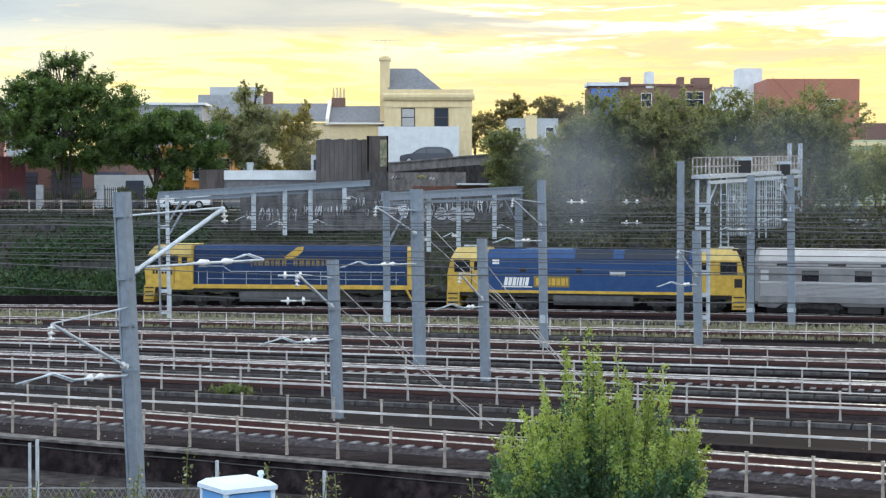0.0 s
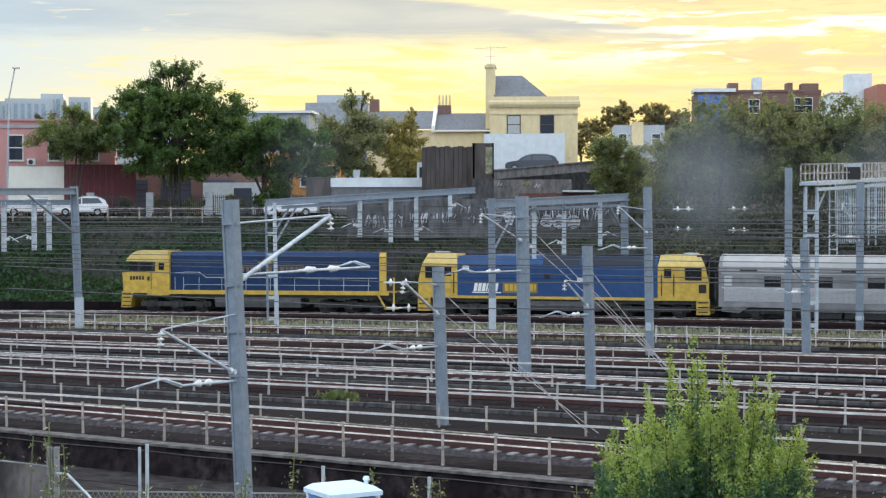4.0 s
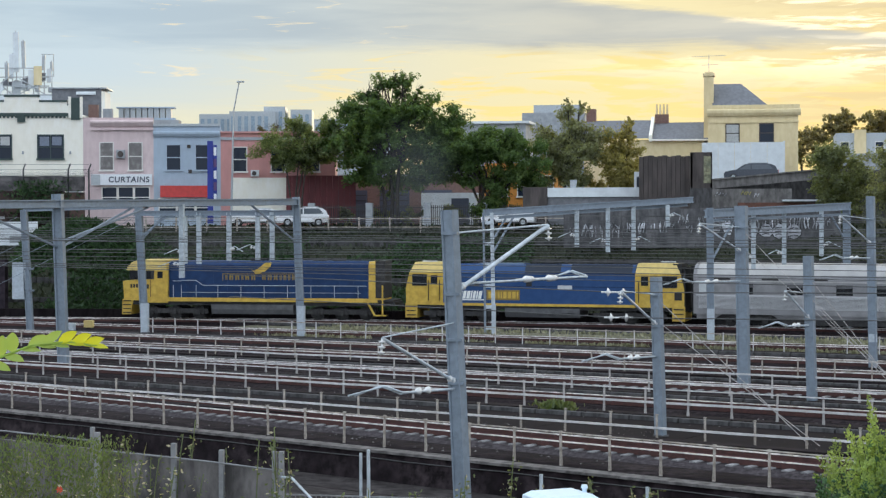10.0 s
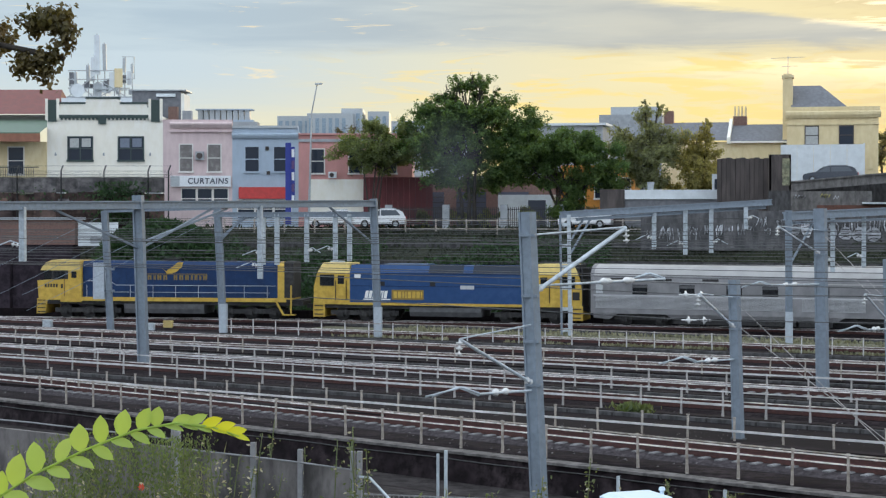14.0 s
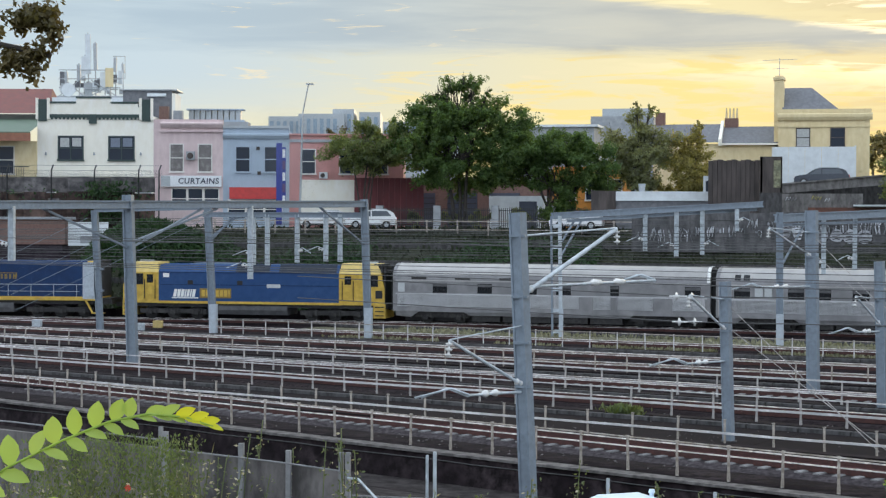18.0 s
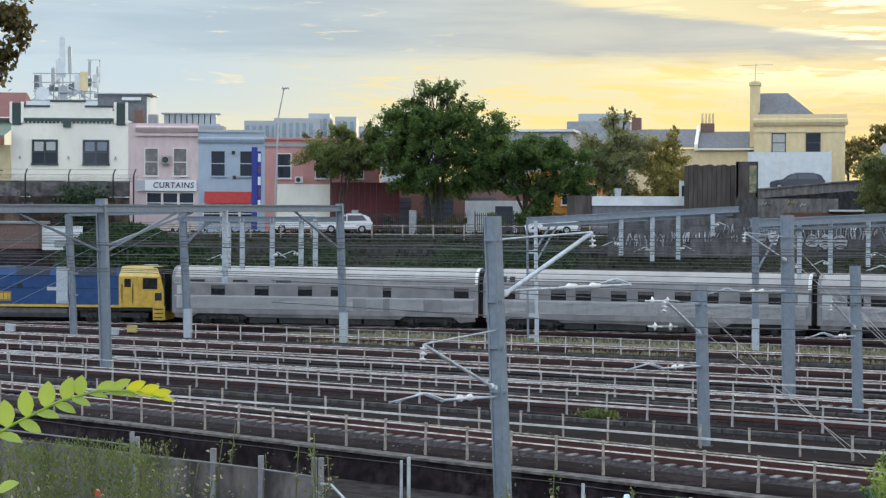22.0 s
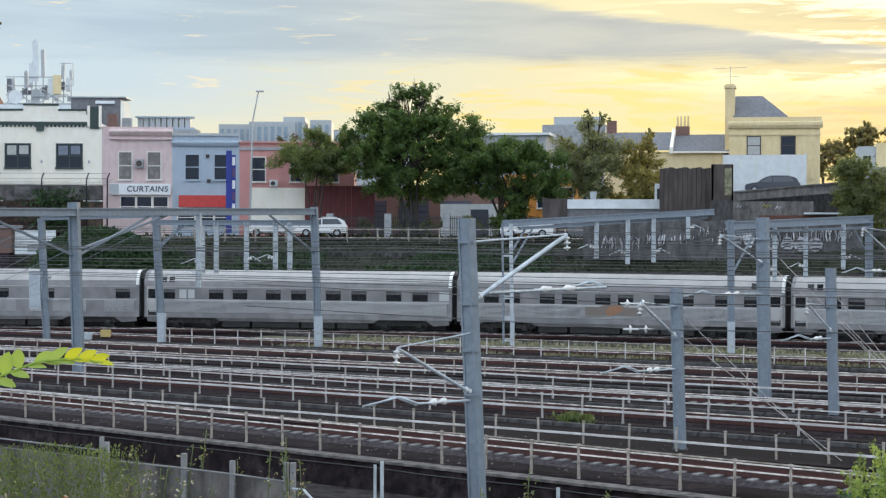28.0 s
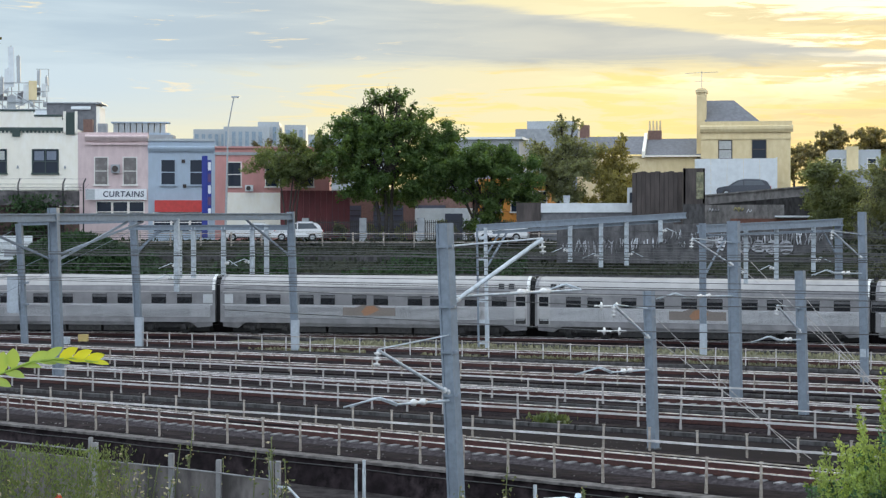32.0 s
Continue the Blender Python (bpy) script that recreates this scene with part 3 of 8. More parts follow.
def mast(x, y, z0, top, w, h, lean=(0, 0), label="", brackets=(), guys=(), band=None, mat="steel", turn=0.0):
    """An H-section mast with its base plate, straps, brackets and guy rods. lean: metres of top offset."""
    m = thing("overhead_line_mast", pose(x, y, z0), label or "grey galvanised steel mast carrying overhead line brackets", "mast", "overhead line masts")
    t = (lean[0], lean[1], top)
    pole = Mesh().hbeam((0, 0, 0), t, w, h, 0.03, (math.sin(radians(turn)), math.cos(radians(turn)), 0), 0.18)
    part("pole", pole, mat, m)
    part("base_plate", Mesh().box(-w * 0.8, w * 0.8, -h * 0.8, h * 0.8, -0.1, 0.10), "concrete", m)
    at = lambda z: (lean[0] * z / top, lean[1] * z / top)
    for b in brackets:
        cantilever(m, at(b[2]), (b[0], b[1]), *b[2:])
        for z in (b[2], b[3] - 0.18):
            ax, ay = at(z)
            part("strap", Mesh().box(ax - w * 0.58, ax + w * 0.58, ay - h * 0.62, ay + h * 0.62, z - 0.035, z + 0.035), mat, m)
    for z, gx, gy in guys:
        ax, ay = at(z)
        for k in (0.0, 0.35):
            gm = Mesh()
            gm.tube((ax, ay, z - k * 2.2), (gx - x + k, gy - y - k, -z0), 0.015, 0.015, 6)
            part("guy_rod", gm, "handrail_mid", m)
    if band:
        ax, ay = at((band[0] + band[1]) / 2)
        part("white_band", Mesh().box(ax - w * 0.53, ax + w * 0.53, ay - h * 0.56, ay + h * 0.56, band[0], band[1]), "white_band", m)
    return m


mast(-7.70, 44.73, -0.9, 8.62, 0.36, 0.30, (-0.40, 0.1), "tall grey galvanised mast on the near bank with two brackets", turn=25,
     brackets=((2.05, 3.4, 6.45, 8.2, 6.75, 1.45, 1.0, 0.06), (-1.45, -2.4, 4.15, 5.45, 4.05, 0.75, 1.1, 0.045, 0.27)))
mast(-3.61, 60.87, -0.05, 5.52, 0.33, 0.28, (-0.17, 0.05), "grey galvanised anchor mast with guy rods", turn=25,
     brackets=((-1.1, -1.9, 3.85, 5.1, 2.85, 1.05, 1.0),), guys=((4.8, 1.35, 59.4),))
mast(-1.04, 79.43, 0.0, 8.03, 0.50, 0.36, (-0.14, 0.05), "tall grey galvanised mast beside the middle tracks", turn=20,
     brackets=((-1.75, -3.0, 6.0, 7.25, 4.75, 1.15, 1.0),), guys=((7.0, 5.6, 75.2),))
mast(1.77, 72.95, 0.0, 5.95, 0.36, 0.30, (-0.17, 0.05), "short grey galvanised anchor mast", turn=22, guys=((5.1, 5.6, 70.6),),
     brackets=((-1.0, -1.7, 3.4, 4.6, 3.2, 0.9, 0.9),))
mast(5.12, 89.67, 0.0, 8.55, 0.38, 0.32, (-0.15, 0.05), "tall slim grey mast with a white base mark", turn=18, band=(1.35, 1.75),
     brackets=((-1.6, -2.6, 6.2, 7.6, 5.55, 0.9, 0.9),))
mast(14.0, 104.66, 0.1, 9.75, 0.40, 0.32, (0, 0.05), "tall slim grey mast among the far tracks", turn=15)
mast(12.74, 88.4, 0.0, 6.05, 0.40, 0.34, (-0.12, 0.05), "short grey anchor mast among the far tracks", turn=18,
     brackets=((-1.2, -1.8, 3.7, 5.1, 3.4, 0.9, 0.9),))
mast(18.44, 106.43, 0.1, 8.95, 0.42, 0.34, (0, 0), "grey mast beside the signal gantry with a white base mark", turn=15, band=(0.75, 1.0),
     brackets=((-1.35, -2.0, 5.4, 7.7, 5.7, 1.0, 0.9),))
mast(20.57, 104.66, 0.1, 8.95, 0.42, 0.34, (-0.12, 0), "grey mast beside the signal gantry with a white base mark", turn=15, band=(0.85, 1.1),
     brackets=((-0.9, -1.8, 6.8, 8.4, 6.3, 1.0, 0.9),))
mast(36.4, 157.15, 6.5, 1.7, 0.50, 0.4, (0, 0), "far grey mast on the cutting's top", turn=10)


# ---- portal gantries ----
def lattice_leg(par, x, y, h, w=0.62, lean=0.0, white=1.9):
    """Two angle-iron posts with ladder bars."""
    for k in (-1, 1):
        q = Mesh().beam((x + k * w / 2, y, 0), (x + k * w / 2 + lean, y, h), 0.22 if k > 0 else 0.12, 0.16, (0, 1, 0))
        part("leg", q, "steel_light" if k > 0 else "steel", par)
    for i in range(int(h / 1.35) + 1):
        z = 0.25 + i * 1.35
        part("batten", Mesh().box(x - w / 2, x + w / 2, y - 0.06, y + 0.06, z, z + 0.22), "steel_light", par)
    part("white_band", Mesh().box(x + w / 2 - 0.13, x + w / 2 + 0.13, y - 0.1, y + 0.1, 0.02, white), "white_band", par)


def drop_tube(par, x, y, z1, z0, arm=True, side=-1):
    part("drop_tube", Mesh().hbeam((x, y, z1), (x, y, z0), 0.28, 0.22, 0.04, (0, 1, 0)), "steel_light", par)
    if arm:
        a = Mesh()
        a.path([(x, y, z0 + 0.75), (x + side * 0.45, y - 0.3, z0 + 0.95), (x + side * 1.15, y - 0.8, z0 + 0.62)], 0.03, 6)
        part("pull_off_arm", a, "steel_light", par)
        ins = Mesh()
        insulator_discs(ins, (x + side * 0.12, y - 0.1, z0 + 0.72), (x + side * 0.45, y - 0.25, z0 + 0.80), 2, 0.12)
        part("insulator", ins, "insulator", par)


def strut(par, p, q, w=0.10):
    part("strut", Mesh().beam(p, q, w, w), "steel", par)


def portal(label, legs, beams, drops, struts=()):
    g = thing("portal_gantry", Matrix(), label, "gantry", "overhead line gantries")
    for x, y, z, h, w, kind, lean in legs:
        if kind == "lattice":
            e = thing("lattice_column", pose(x, y, z), "", "", "")
            e.parent = g
            lattice_leg(e, 0, 0, h, w, lean)
        else:
            part("leg", Mesh().hbeam((x, y, z), (x + lean, y, z + h), w, w * 0.8, 0.04, (0, 1, 0)), "steel", g)
            part("white_band", Mesh().box(x - w * 0.52, x + w * 0.52, y - w * 0.45, y + w * 0.45, z, z + (1.9 if kind == "white" else 0.2)), "white_band", g)
    for p, q, h in beams:
        b = Mesh()
        b.hbeam(p, q, h, 0.34, 0.05, (0, 1, 0))
        part("crossbeam", b, "steel", g)
    for d in drops:
        drop_tube(g, *d)
    for p, q in struts:
        strut(g, p, q)
    return g


# gantry over the main line
portal("grey steel portal gantry on a lattice column over the main line",
       [(-17.57, 112.15, 0.1, 7.75, 0.55, "lattice", -0.12), (-3.41, 108.27, 0.1, 8.0, 0.42, "white", -0.06)],
       [((-17.9, 112.1, 7.85), (-5.2, 124.5, 8.75), 0.42), ((-17.0, 112.9, 7.55), (-5.6, 124.6, 8.4), 0.2)],
       [(-12.5, 117.3, 8.0, 5.6, True, -1), (-10.6, 119.1, 8.2, 5.2, True, -1), (-9.0, 120.7, 8.3, 5.3, True, 1), (-6.8, 122.6, 8.4, 6.9, True, 1)],
       [((-17.3, 112.3, 5.4), (-16.2, 113.6, 7.6)), ((-17.3, 112.3, 6.2), (-16.6, 113.2, 7.6))])
portal("grey steel portal gantry spanning the far tracks",
       [(5.17, 119.9, 0.0, 8.25, 0.5, "white", -0.08)],
       [((-3.7, 108.2, 7.75), (5.3, 120.0, 8.25), 0.5), ((-3.2, 108.8, 7.35), (5.1, 119.8, 7.7), 0.16)],
       [(-0.9, 112.3, 7.7, 4.3, True, -1), (1.0, 114.5, 7.8, 4.5, True, -1), (3.4, 117.4, 7.9, 5.0, True, 1)],
       [((-3.3, 108.4, 5.0), (-2.0, 110.4, 7.5)), ((5.0, 119.8, 6.0), (4.0, 118.2, 7.7))])

# the long gantry across all far tracks
portal("long grey steel portal gantry with a braced side beam",
       [(-34.43, 83.65, 0.0, 8.75, 0.50, "plain", -0.28), (-39.61, 109.77, 0.1, 8.15, 0.44, "white", -0.4), (-46.83, 108.16, 0.1, 8.0, 0.40, "plain", -0.4), (-28.64, 107.97, 0.1, 8.75, 0.44, "white", -0.3)],
       [((-38.6, 66.5, 8.05), (-28.9, 107.9, 8.55), 0.40), ((-40.3, 109.8, 7.85), (-28.9, 108.1, 7.85), 0.34), ((-40.2, 109.9, 8.3), (-47.3, 108.2, 8.1), 0.25)],
       [(-36.7, 109.3, 7.9, 4.6, True, -1), (-35.7, 109.1, 7.9, 4.6, False, -1), (-33.6, 108.8, 7.9, 4.8, True, 1), (-31.6, 108.5, 7.9, 4.9, True, -1), (-30.6, 108.3, 7.9, 4.9, False, 1), (-31.9, 94.5, 8.3, 4.2, True, -1), (-36.6, 74.6, 8.1, 5.6, True, -1)],
       [((-34.7, 83.6, 6.1), (-36.2, 77.0, 8.0)), ((-34.6, 83.9, 6.1), (-33.1, 90.0, 8.1)), ((-34.6, 84.1, 6.4), (-32.8, 91.5, 8.1)), ((-39.9, 109.7, 6.0), (-38.2, 109.5, 7.7)), ((-39.9, 109.7, 6.3), (-37.9, 109.5, 7.7)), ((-28.9, 107.9, 6.0), (-30.2, 102.4, 8.3))])


long_gantry = [o for o in scene.objects if o.name.startswith("portal_gantry")][-1]
long_gantry.matrix_basis = pose(-0.28, 0, 0)
for p, q in (((-37.75, 106.0, 8.1), (-51.74, 106.0, 1.6)), ((-46.78, 106.0, 7.6), (-61.0, 106.0, 1.2)), ((-46.4, 106.0, 6.0), (-57.5, 106.0, 0.9)), ((-34.6, 84.0, 6.6), (-41.5, 84.5, 3.6))):
    part("stay_wire", Mesh().tube(p, q, 0.014, 0.014, 6), "steel", long_gantry)
part("equipment_panel", Mesh().box(-48.0, -47.1, 108.0, 108.15, 2.3, 4.7).box(-47.9, -47.2, 107.96, 108.0, 2.45, 4.55), "white_band", long_gantry)
for z in (2.8, 4.2):
    part("panel_clamp", Mesh().box(-47.2, -46.6, 108.0, 108.3, z, z + 0.12), "steel", long_gantry)


# ---- signal gantry ----
def signal_gantry():
    g = thing("signal_gantry", Matrix(), "pale steel signal gantry with a railed walkway and lattice tower", "signal gantry")
    def tower(x, y, z0, z1, w, d, mat, white):
        for dx in (-w / 2, w / 2):
            for dy in (0, d):
                part("leg", Mesh().beam((x + dx, y + dy, z0), (x + dx, y + dy, z1), 0.13, 0.13, (0, 1, 0)), mat, g)
        for i in range(int((z1 - z0) / 1.35)):
            z = z0 + 0.4 + i * 1.35
            part("batten", Mesh().box(x - w / 2, x + w / 2, y - 0.05, y + 0.05, z, z + 0.26), mat, g)
            part("batten", Mesh().box(x - w / 2 - 0.03, x - w / 2 + 0.03, y, y + d, z, z + 0.2), mat, g)
    tower(15.6, 106.4, 0.0, 8.75, 0.68, 0.6, "white_band", True)
    tower(26.2, 132.0, 2.5, 11.8, 0.8, 0.9, "steel_light", False)
    p, q = Vector((15.4, 106.2, 8.95)), Vector((26.0, 132.0, 9.7))
    d = (q - p).normalized()
    s = Vector((d.y, -d.x, 0)).normalized() * 0.5
    part("walkway", Mesh().beam(p, q, 1.15, 0.22), "steel_light", g)
    part("lattice_girder", Mesh().beam(p + Vector((0, 0, -0.35)) + s, q + Vector((0, 0, -0.35)) + s, 0.12, 0.2), "steel_light", g)
    n = 26
    for side in (-1, 1):
        o = s * side
        for i in range(n + 1):
            c = p.lerp(q, i / n) + o
            part("railing_post", Mesh().beam(c, c + Vector((0, 0, 1.15)), 0.07, 0.07), "handrail_rusty", g)
        for z in (0.6, 1.15):
            part("railing", Mesh().beam(p + o + Vector((0, 0, z)), q + o + Vector((0, 0, z)), 0.06, 0.06), "handrail_rusty", g)
    for k, (z0, side) in enumerate(((4.6, 0), (5.2, 0), (5.0, 0), (5.6, 0))):
        c = p.lerp(q, 0.22 + 0.2 * k)
        cage = part("signal_ladder", Mesh().box(c.x - 0.28, c.x - 0.20, c.y - 0.05, c.y + 0.05, z0, 9.0).box(c.x + 0.2, c.x + 0.28, c.y - 0.05, c.y + 0.05, z0, 9.0), "steel_light", g)
        for i in range(7):
            part("rung", Mesh().box(c.x - 0.2, c.x + 0.2, c.y - 0.02, c.y + 0.02, z0 + 0.3 + i * 0.5, z0 + 0.35 + i * 0.5), "steel_light", cage)
    for k in (0.3, 0.75):
        c = p.lerp(q, k) + s * 1.3
        hd = part("signal_head", Mesh().box(c.x - 0.5, c.x + 0.5, c.y - 0.1, c.y + 0.1, 9.3, 10.2), "black_paint", g)
        part("signal_backing", Mesh().box(c.x - 0.55, c.x + 0.55, c.y - 0.14, c.y - 0.1, 10.1, 10.3), "white_band", hd)
    # two maintenance cages of fine bars under the walkway
    for x0, x1, z0, z1, y in ((18.84, 20.23, 5.2, 9.1, 118.0), (20.85, 22.65, 5.7, 9.3, 118.6)):
        cage = part("cage_frame", Mesh().path([(x0, y, z0), (x0, y, z1), (x1, y, z1), (x1, y, z0), (x0, y, z0)], 0.05, 4), "steel_light", g)
        for i in range(1, 12):
            x = x0 + (x1 - x0) * i / 12
            part("cage_bar", Mesh().box(x - 0.022, x + 0.022, y - 0.02, y + 0.02, z0, z1), "steel_light", cage)
        for i in range(1, 9):
            z = z0 + (z1 - z0) * i / 9
            part("cage_bar", Mesh().box(x0, x1, y + 0.02, y + 0.05, z - 0.02, z + 0.02), "steel_light", cage)
    part("stay", Mesh().beam((15.7, 106.6, 6.8), (17.0, 110.0, 8.7), 0.08, 0.08), "steel_light", g)
    part("stay", Mesh().beam((26.0, 131.8, 7.5), (24.4, 128.2, 9.4), 0.08, 0.08), "steel_light", g)


M["black_paint"] = material("matt_black_paint", (0.012, 0.012, 0.013), 0.6, vary=0.3)
signal_gantry()


# ---- the train ----
M.update(
    blue=material("dusty_blue_paint", (0.016, 0.060, 0.175), 0.5, vary=0.10, grain=2, stain=0.4, second=(0.03, 0.078, 0.19), spec=0.3),
    blue_dark=material("dark_blue_paint", (0.007, 0.032, 0.105), 0.5, vary=0.2, grain=2, stain=0.4, second=(0.012, 0.045, 0.13), spec=0.3),
    yellow=material("chrome_yellow_paint", (0.58, 0.37, 0.05), 0.5, vary=0.2, grain=3, stain=0.8, second=(0.62, 0.42, 0.07)),
    yellow_pale=material("pale_yellow_paint", (0.66, 0.49, 0.16), 0.5, vary=0.12, grain=3, stain=0.8),
    grille_blue=material("dark_roof_grille", (0.006, 0.014, 0.032), 0.6, vary=0.3, grain=6),
    # roof blue is paler than the sides, with sky light mixed into it
    roof_blue=material("skylit_blue_roof", (0.045, 0.085, 0.16), 0.55, vary=0.25, grain=2),
    gold=material("gold_lettering", (0.24, 0.16, 0.035), 0.5, vary=0.1),
    white_paint=material("white_lettering", (0.8, 0.8, 0.78), 0.5, vary=0.06),
    under=material("grimy_underframe", (0.028, 0.027, 0.028), 0.8, vary=0.4, grain=4, second=(0.06, 0.057, 0.055)),
    tank=material("grey_fuel_tank", (0.10, 0.10, 0.105), 0.7, vary=0.3, grain=2),
    glass_dark=material("tinted_window_glass", (0.012, 0.014, 0.017), 0.08, vary=0.1),
    glass_pale=material("frosted_window", (0.50, 0.52, 0.53), 0.35, vary=0.08),
    # one steel in three tones: dark reflections on the sides, light on roof and flutes
    stainless=material("dark_reflecting_stainless_sheet", (0.24, 0.237, 0.247), 0.36, 0.45, vary=0.14, grain=1.2, stain=0.25, second=(0.30, 0.295, 0.302)),
    stainless_lit=material("stainless_lit", (0.42, 0.41, 0.40), 0.5, 0.35, vary=0.14, grain=1.0, stain=0.2),
    fluted=material("fluted_stainless_lit_side", (0.53, 0.535, 0.55), 0.34, 0.35, vary=0.12, grain=2, stain=0.25, streak=14),
    gangway=material("black_rubber_gangway", (0.016, 0.016, 0.017), 0.85, vary=0.3),
    emblem=material("ochre_emblem", (0.32, 0.165, 0.09), 0.5, vary=0.15),
    emblem_back=material("grey_brown_name_board", (0.20, 0.17, 0.15), 0.5, vary=0.15),
)
HALF = 1.45


def bogie(par, x, wheels=3, gap=1.75, r=0.5):
    b = part("bogie_frame", Mesh().box(x - gap * (wheels - 1) / 2 - 0.75, x + gap * (wheels - 1) / 2 + 0.75, -1.18, -1.02, 0.45, 0.78)
             .box(x - gap * (wheels - 1) / 2 - 0.5, x + gap * (wheels - 1) / 2 + 0.5, 1.02, 1.18, 0.45, 0.78)
             .box(x - 0.5, x + 0.5, -1.0, 1.0, 0.5, 0.85), "under", par)
    for i in range(wheels):
        wx = x + (i - (wheels - 1) / 2) * gap
        w = Mesh()
        for s in (-1, 1):
            w.tube((wx, s * 0.72, r), (wx, s * 0.85, r), r, r, 20)
        w.tube((wx, -0.75, r), (wx, 0.75, r), 0.09, 0.09, 8)
        part("wheelset", w, "under", b)
        for s in (-1, 1):
            part("axle_box", Mesh().box(wx - 0.17, wx + 0.17, *sorted((s * 1.06, s * 1.28)), r - 0.14, r + 0.16), "under", b)
            part("spring", Mesh().tube((wx + 0.42, s * 1.13, 0.42), (wx + 0.42, s * 1.13, 0.8), 0.11, 0.11, 8), "under", b)


def window(par, name, x0, x1, z0, z1, y=-HALF, mat="glass_dark", frame_mat=None):
    s = -1 if y < 0 else 1
    w = part(name, Mesh().box(x0, x1, y - 0.004 if s < 0 else y - 0.02, y + 0.02 if s < 0 else y + 0.004, z0, z1), mat, par)
    if frame_mat:
        f = Mesh()
        e = 0.035
        for a, b, c, d in ((x0 - e, x1 + e, z1, z1 + e), (x0 - e, x1 + e, z0 - e, z0), (x0 - e, x0, z0, z1), (x1, x1 + e, z0, z1)):
            f.box(a, b, y - 0.02, y + 0.02, c, d)
        part("window_frame", f, frame_mat, w)
    return w


def hood_loco():
    """Hood locomotive: cab at its -x end, narrow blue hood, side walkway with handrails."""
    L = 20.2
    h = L / 2
    t = thing("diesel_locomotive", Matrix(), "dark blue and yellow hood diesel locomotive leading the train", "locomotive")
    # underframe with the yellow sill
    part("frame", Mesh().box(-h + 0.2, h - 0.2, -1.3, 1.3, 1.05, 1.35), "under", t)
    for s in (-1, 1):
        part("sill_stripe", Mesh().box(-h + 2.2, h - 1.4, s * 1.45 - 0.03, s * 1.45 + 0.03, 1.30, 1.58), "yellow", t)
    part("walkway_deck", Mesh().box(-h + 1.0, h - 0.3, -1.42, 1.42, 1.36, 1.48), "under", t)
    # cab and nose
    nose = Mesh().prism(((-h + 0.25, 1.35), (-h + 0.15, 2.75), (-h + 3.2, 2.85), (-h + 3.2, 1.35)), -1.47, 1.47, "y")
    part("nose", nose, "yellow", t)
    cab = Mesh().prism(((-h + 1.9, 1.2), (-h + 1.9, 2.80), (-h + 1.3, 3.65), (-h + 1.3, 4.05), (-h + 1.6, 4.22), (-h + 3.5, 4.22), (-h + 3.5, 1.2)), -1.46, 1.46, "y")
    part("cab", cab, "yellow", t)
    part("cab_roof_visor", Mesh().prism(((-h + 0.42, 3.50), (-h + 0.50, 3.72), (-h + 0.85, 4.08), (-h + 1.3, 4.26), (-h + 3.4, 4.26), (-h + 3.4, 3.50)), -1.5, 1.5, "y"), "yellow_pale", t)
    for y in (-1.47, 1.47):
        part("cab_shade", Mesh().box(-h + 1.25, -h + 2.5, y * 1.004 - 0.012, y * 1.004 + 0.012, 2.86, 3.50), "under", t)
        window(t, "cab_window", -h + 1.45, -h + 2.25, 2.95, 3.42, y * 1.012, "glass_dark", "black_paint")
        d = part("cab_door", Mesh().box(-h + 2.62, -h + 3.3, y * 1.006 - 0.012, y * 1.006 + 0.012, 1.62, 3.48), "yellow", t)
        window(d, "door_window", -h + 2.75, -h + 3.15, 2.95, 3.42, y * 1.014, "glass_dark")
        for k in range(5):
            part("number_bar", Mesh().box(-h + 0.72 + 0.21 * k, -h + 0.86 + 0.21 * k, y * 1.004 - 0.01, y * 1.004 + 0.01, 2.26, 2.52), "black_paint", t)
        part("nose_vent", Mesh().box(-h + 1.95, -h + 2.1, y * 1.004 - 0.01, y * 1.004 + 0.01, 2.2, 2.5), "black_paint", t)
        part("nose_seam", Mesh().box(-h + 2.2, -h + 2.235, y * 1.004 - 0.01, y * 1.004 + 0.01, 1.6, 2.84), "under", t)
    part("windscreen", Mesh().box(-h + 0.62, -h + 1.9, -1.38, 1.38, 2.84, 3.54), "glass_dark", t)
    # pilot and steps
    part("pilot", Mesh().prism(((-h + 0.05, 0.35), (-h + 0.1, 1.45), (-h + 0.9, 1.45), (-h + 0.7, 0.35)), -1.40, 1.40, "y"), "yellow", t)
    for i in range(4):
        part("step", Mesh().box(-h + 0.15, -h + 0.75, -1.46, -1.38, 0.45 + 0.28 * i, 0.52 + 0.28 * i), "black_paint", t)
    # the long hood, in slightly uneven doors
    hood = Mesh().prism(((-1.15, 1.48), (-1.15, 3.92), (-0.95, 4.18), (0.95, 4.18), (1.15, 3.92), (1.15, 1.48)), -h + 3.5, h - 2.1)
    part("hood", hood, "blue_dark", t)
    for i in range(14):
        x = -h + 3.8 + i * 1.02
        part("hood_door", Mesh().box(x, x + 0.98, -1.165, -1.145, 1.62, 3.55), "blue_dark", t)
    part("radiator_grille", Mesh().box(h - 5.2, h - 2.3, -1.175, -1.14, 3.0, 3.90), "blue_dark", t)
    part("hood_band", Mesh().box(-h + 3.6, h - 2.2, -1.172, -1.15, 3.60, 3.66), "blue_dark", t)
    rear = Mesh().prism(((-1.15, 1.48), (-1.15, 3.92), (-0.95, 4.16), (0.95, 4.16), (1.15, 3.92), (1.15, 1.48)), h - 2.1, h - 0.95)
    part("rear_end", rear, "yellow", t)
    # dark box laid over the yellow end as its shade
    part("rear_panel", Mesh().box(h - 1.6, h - 0.94, -1.18, 1.18, 1.6, 4.2), "under", t)
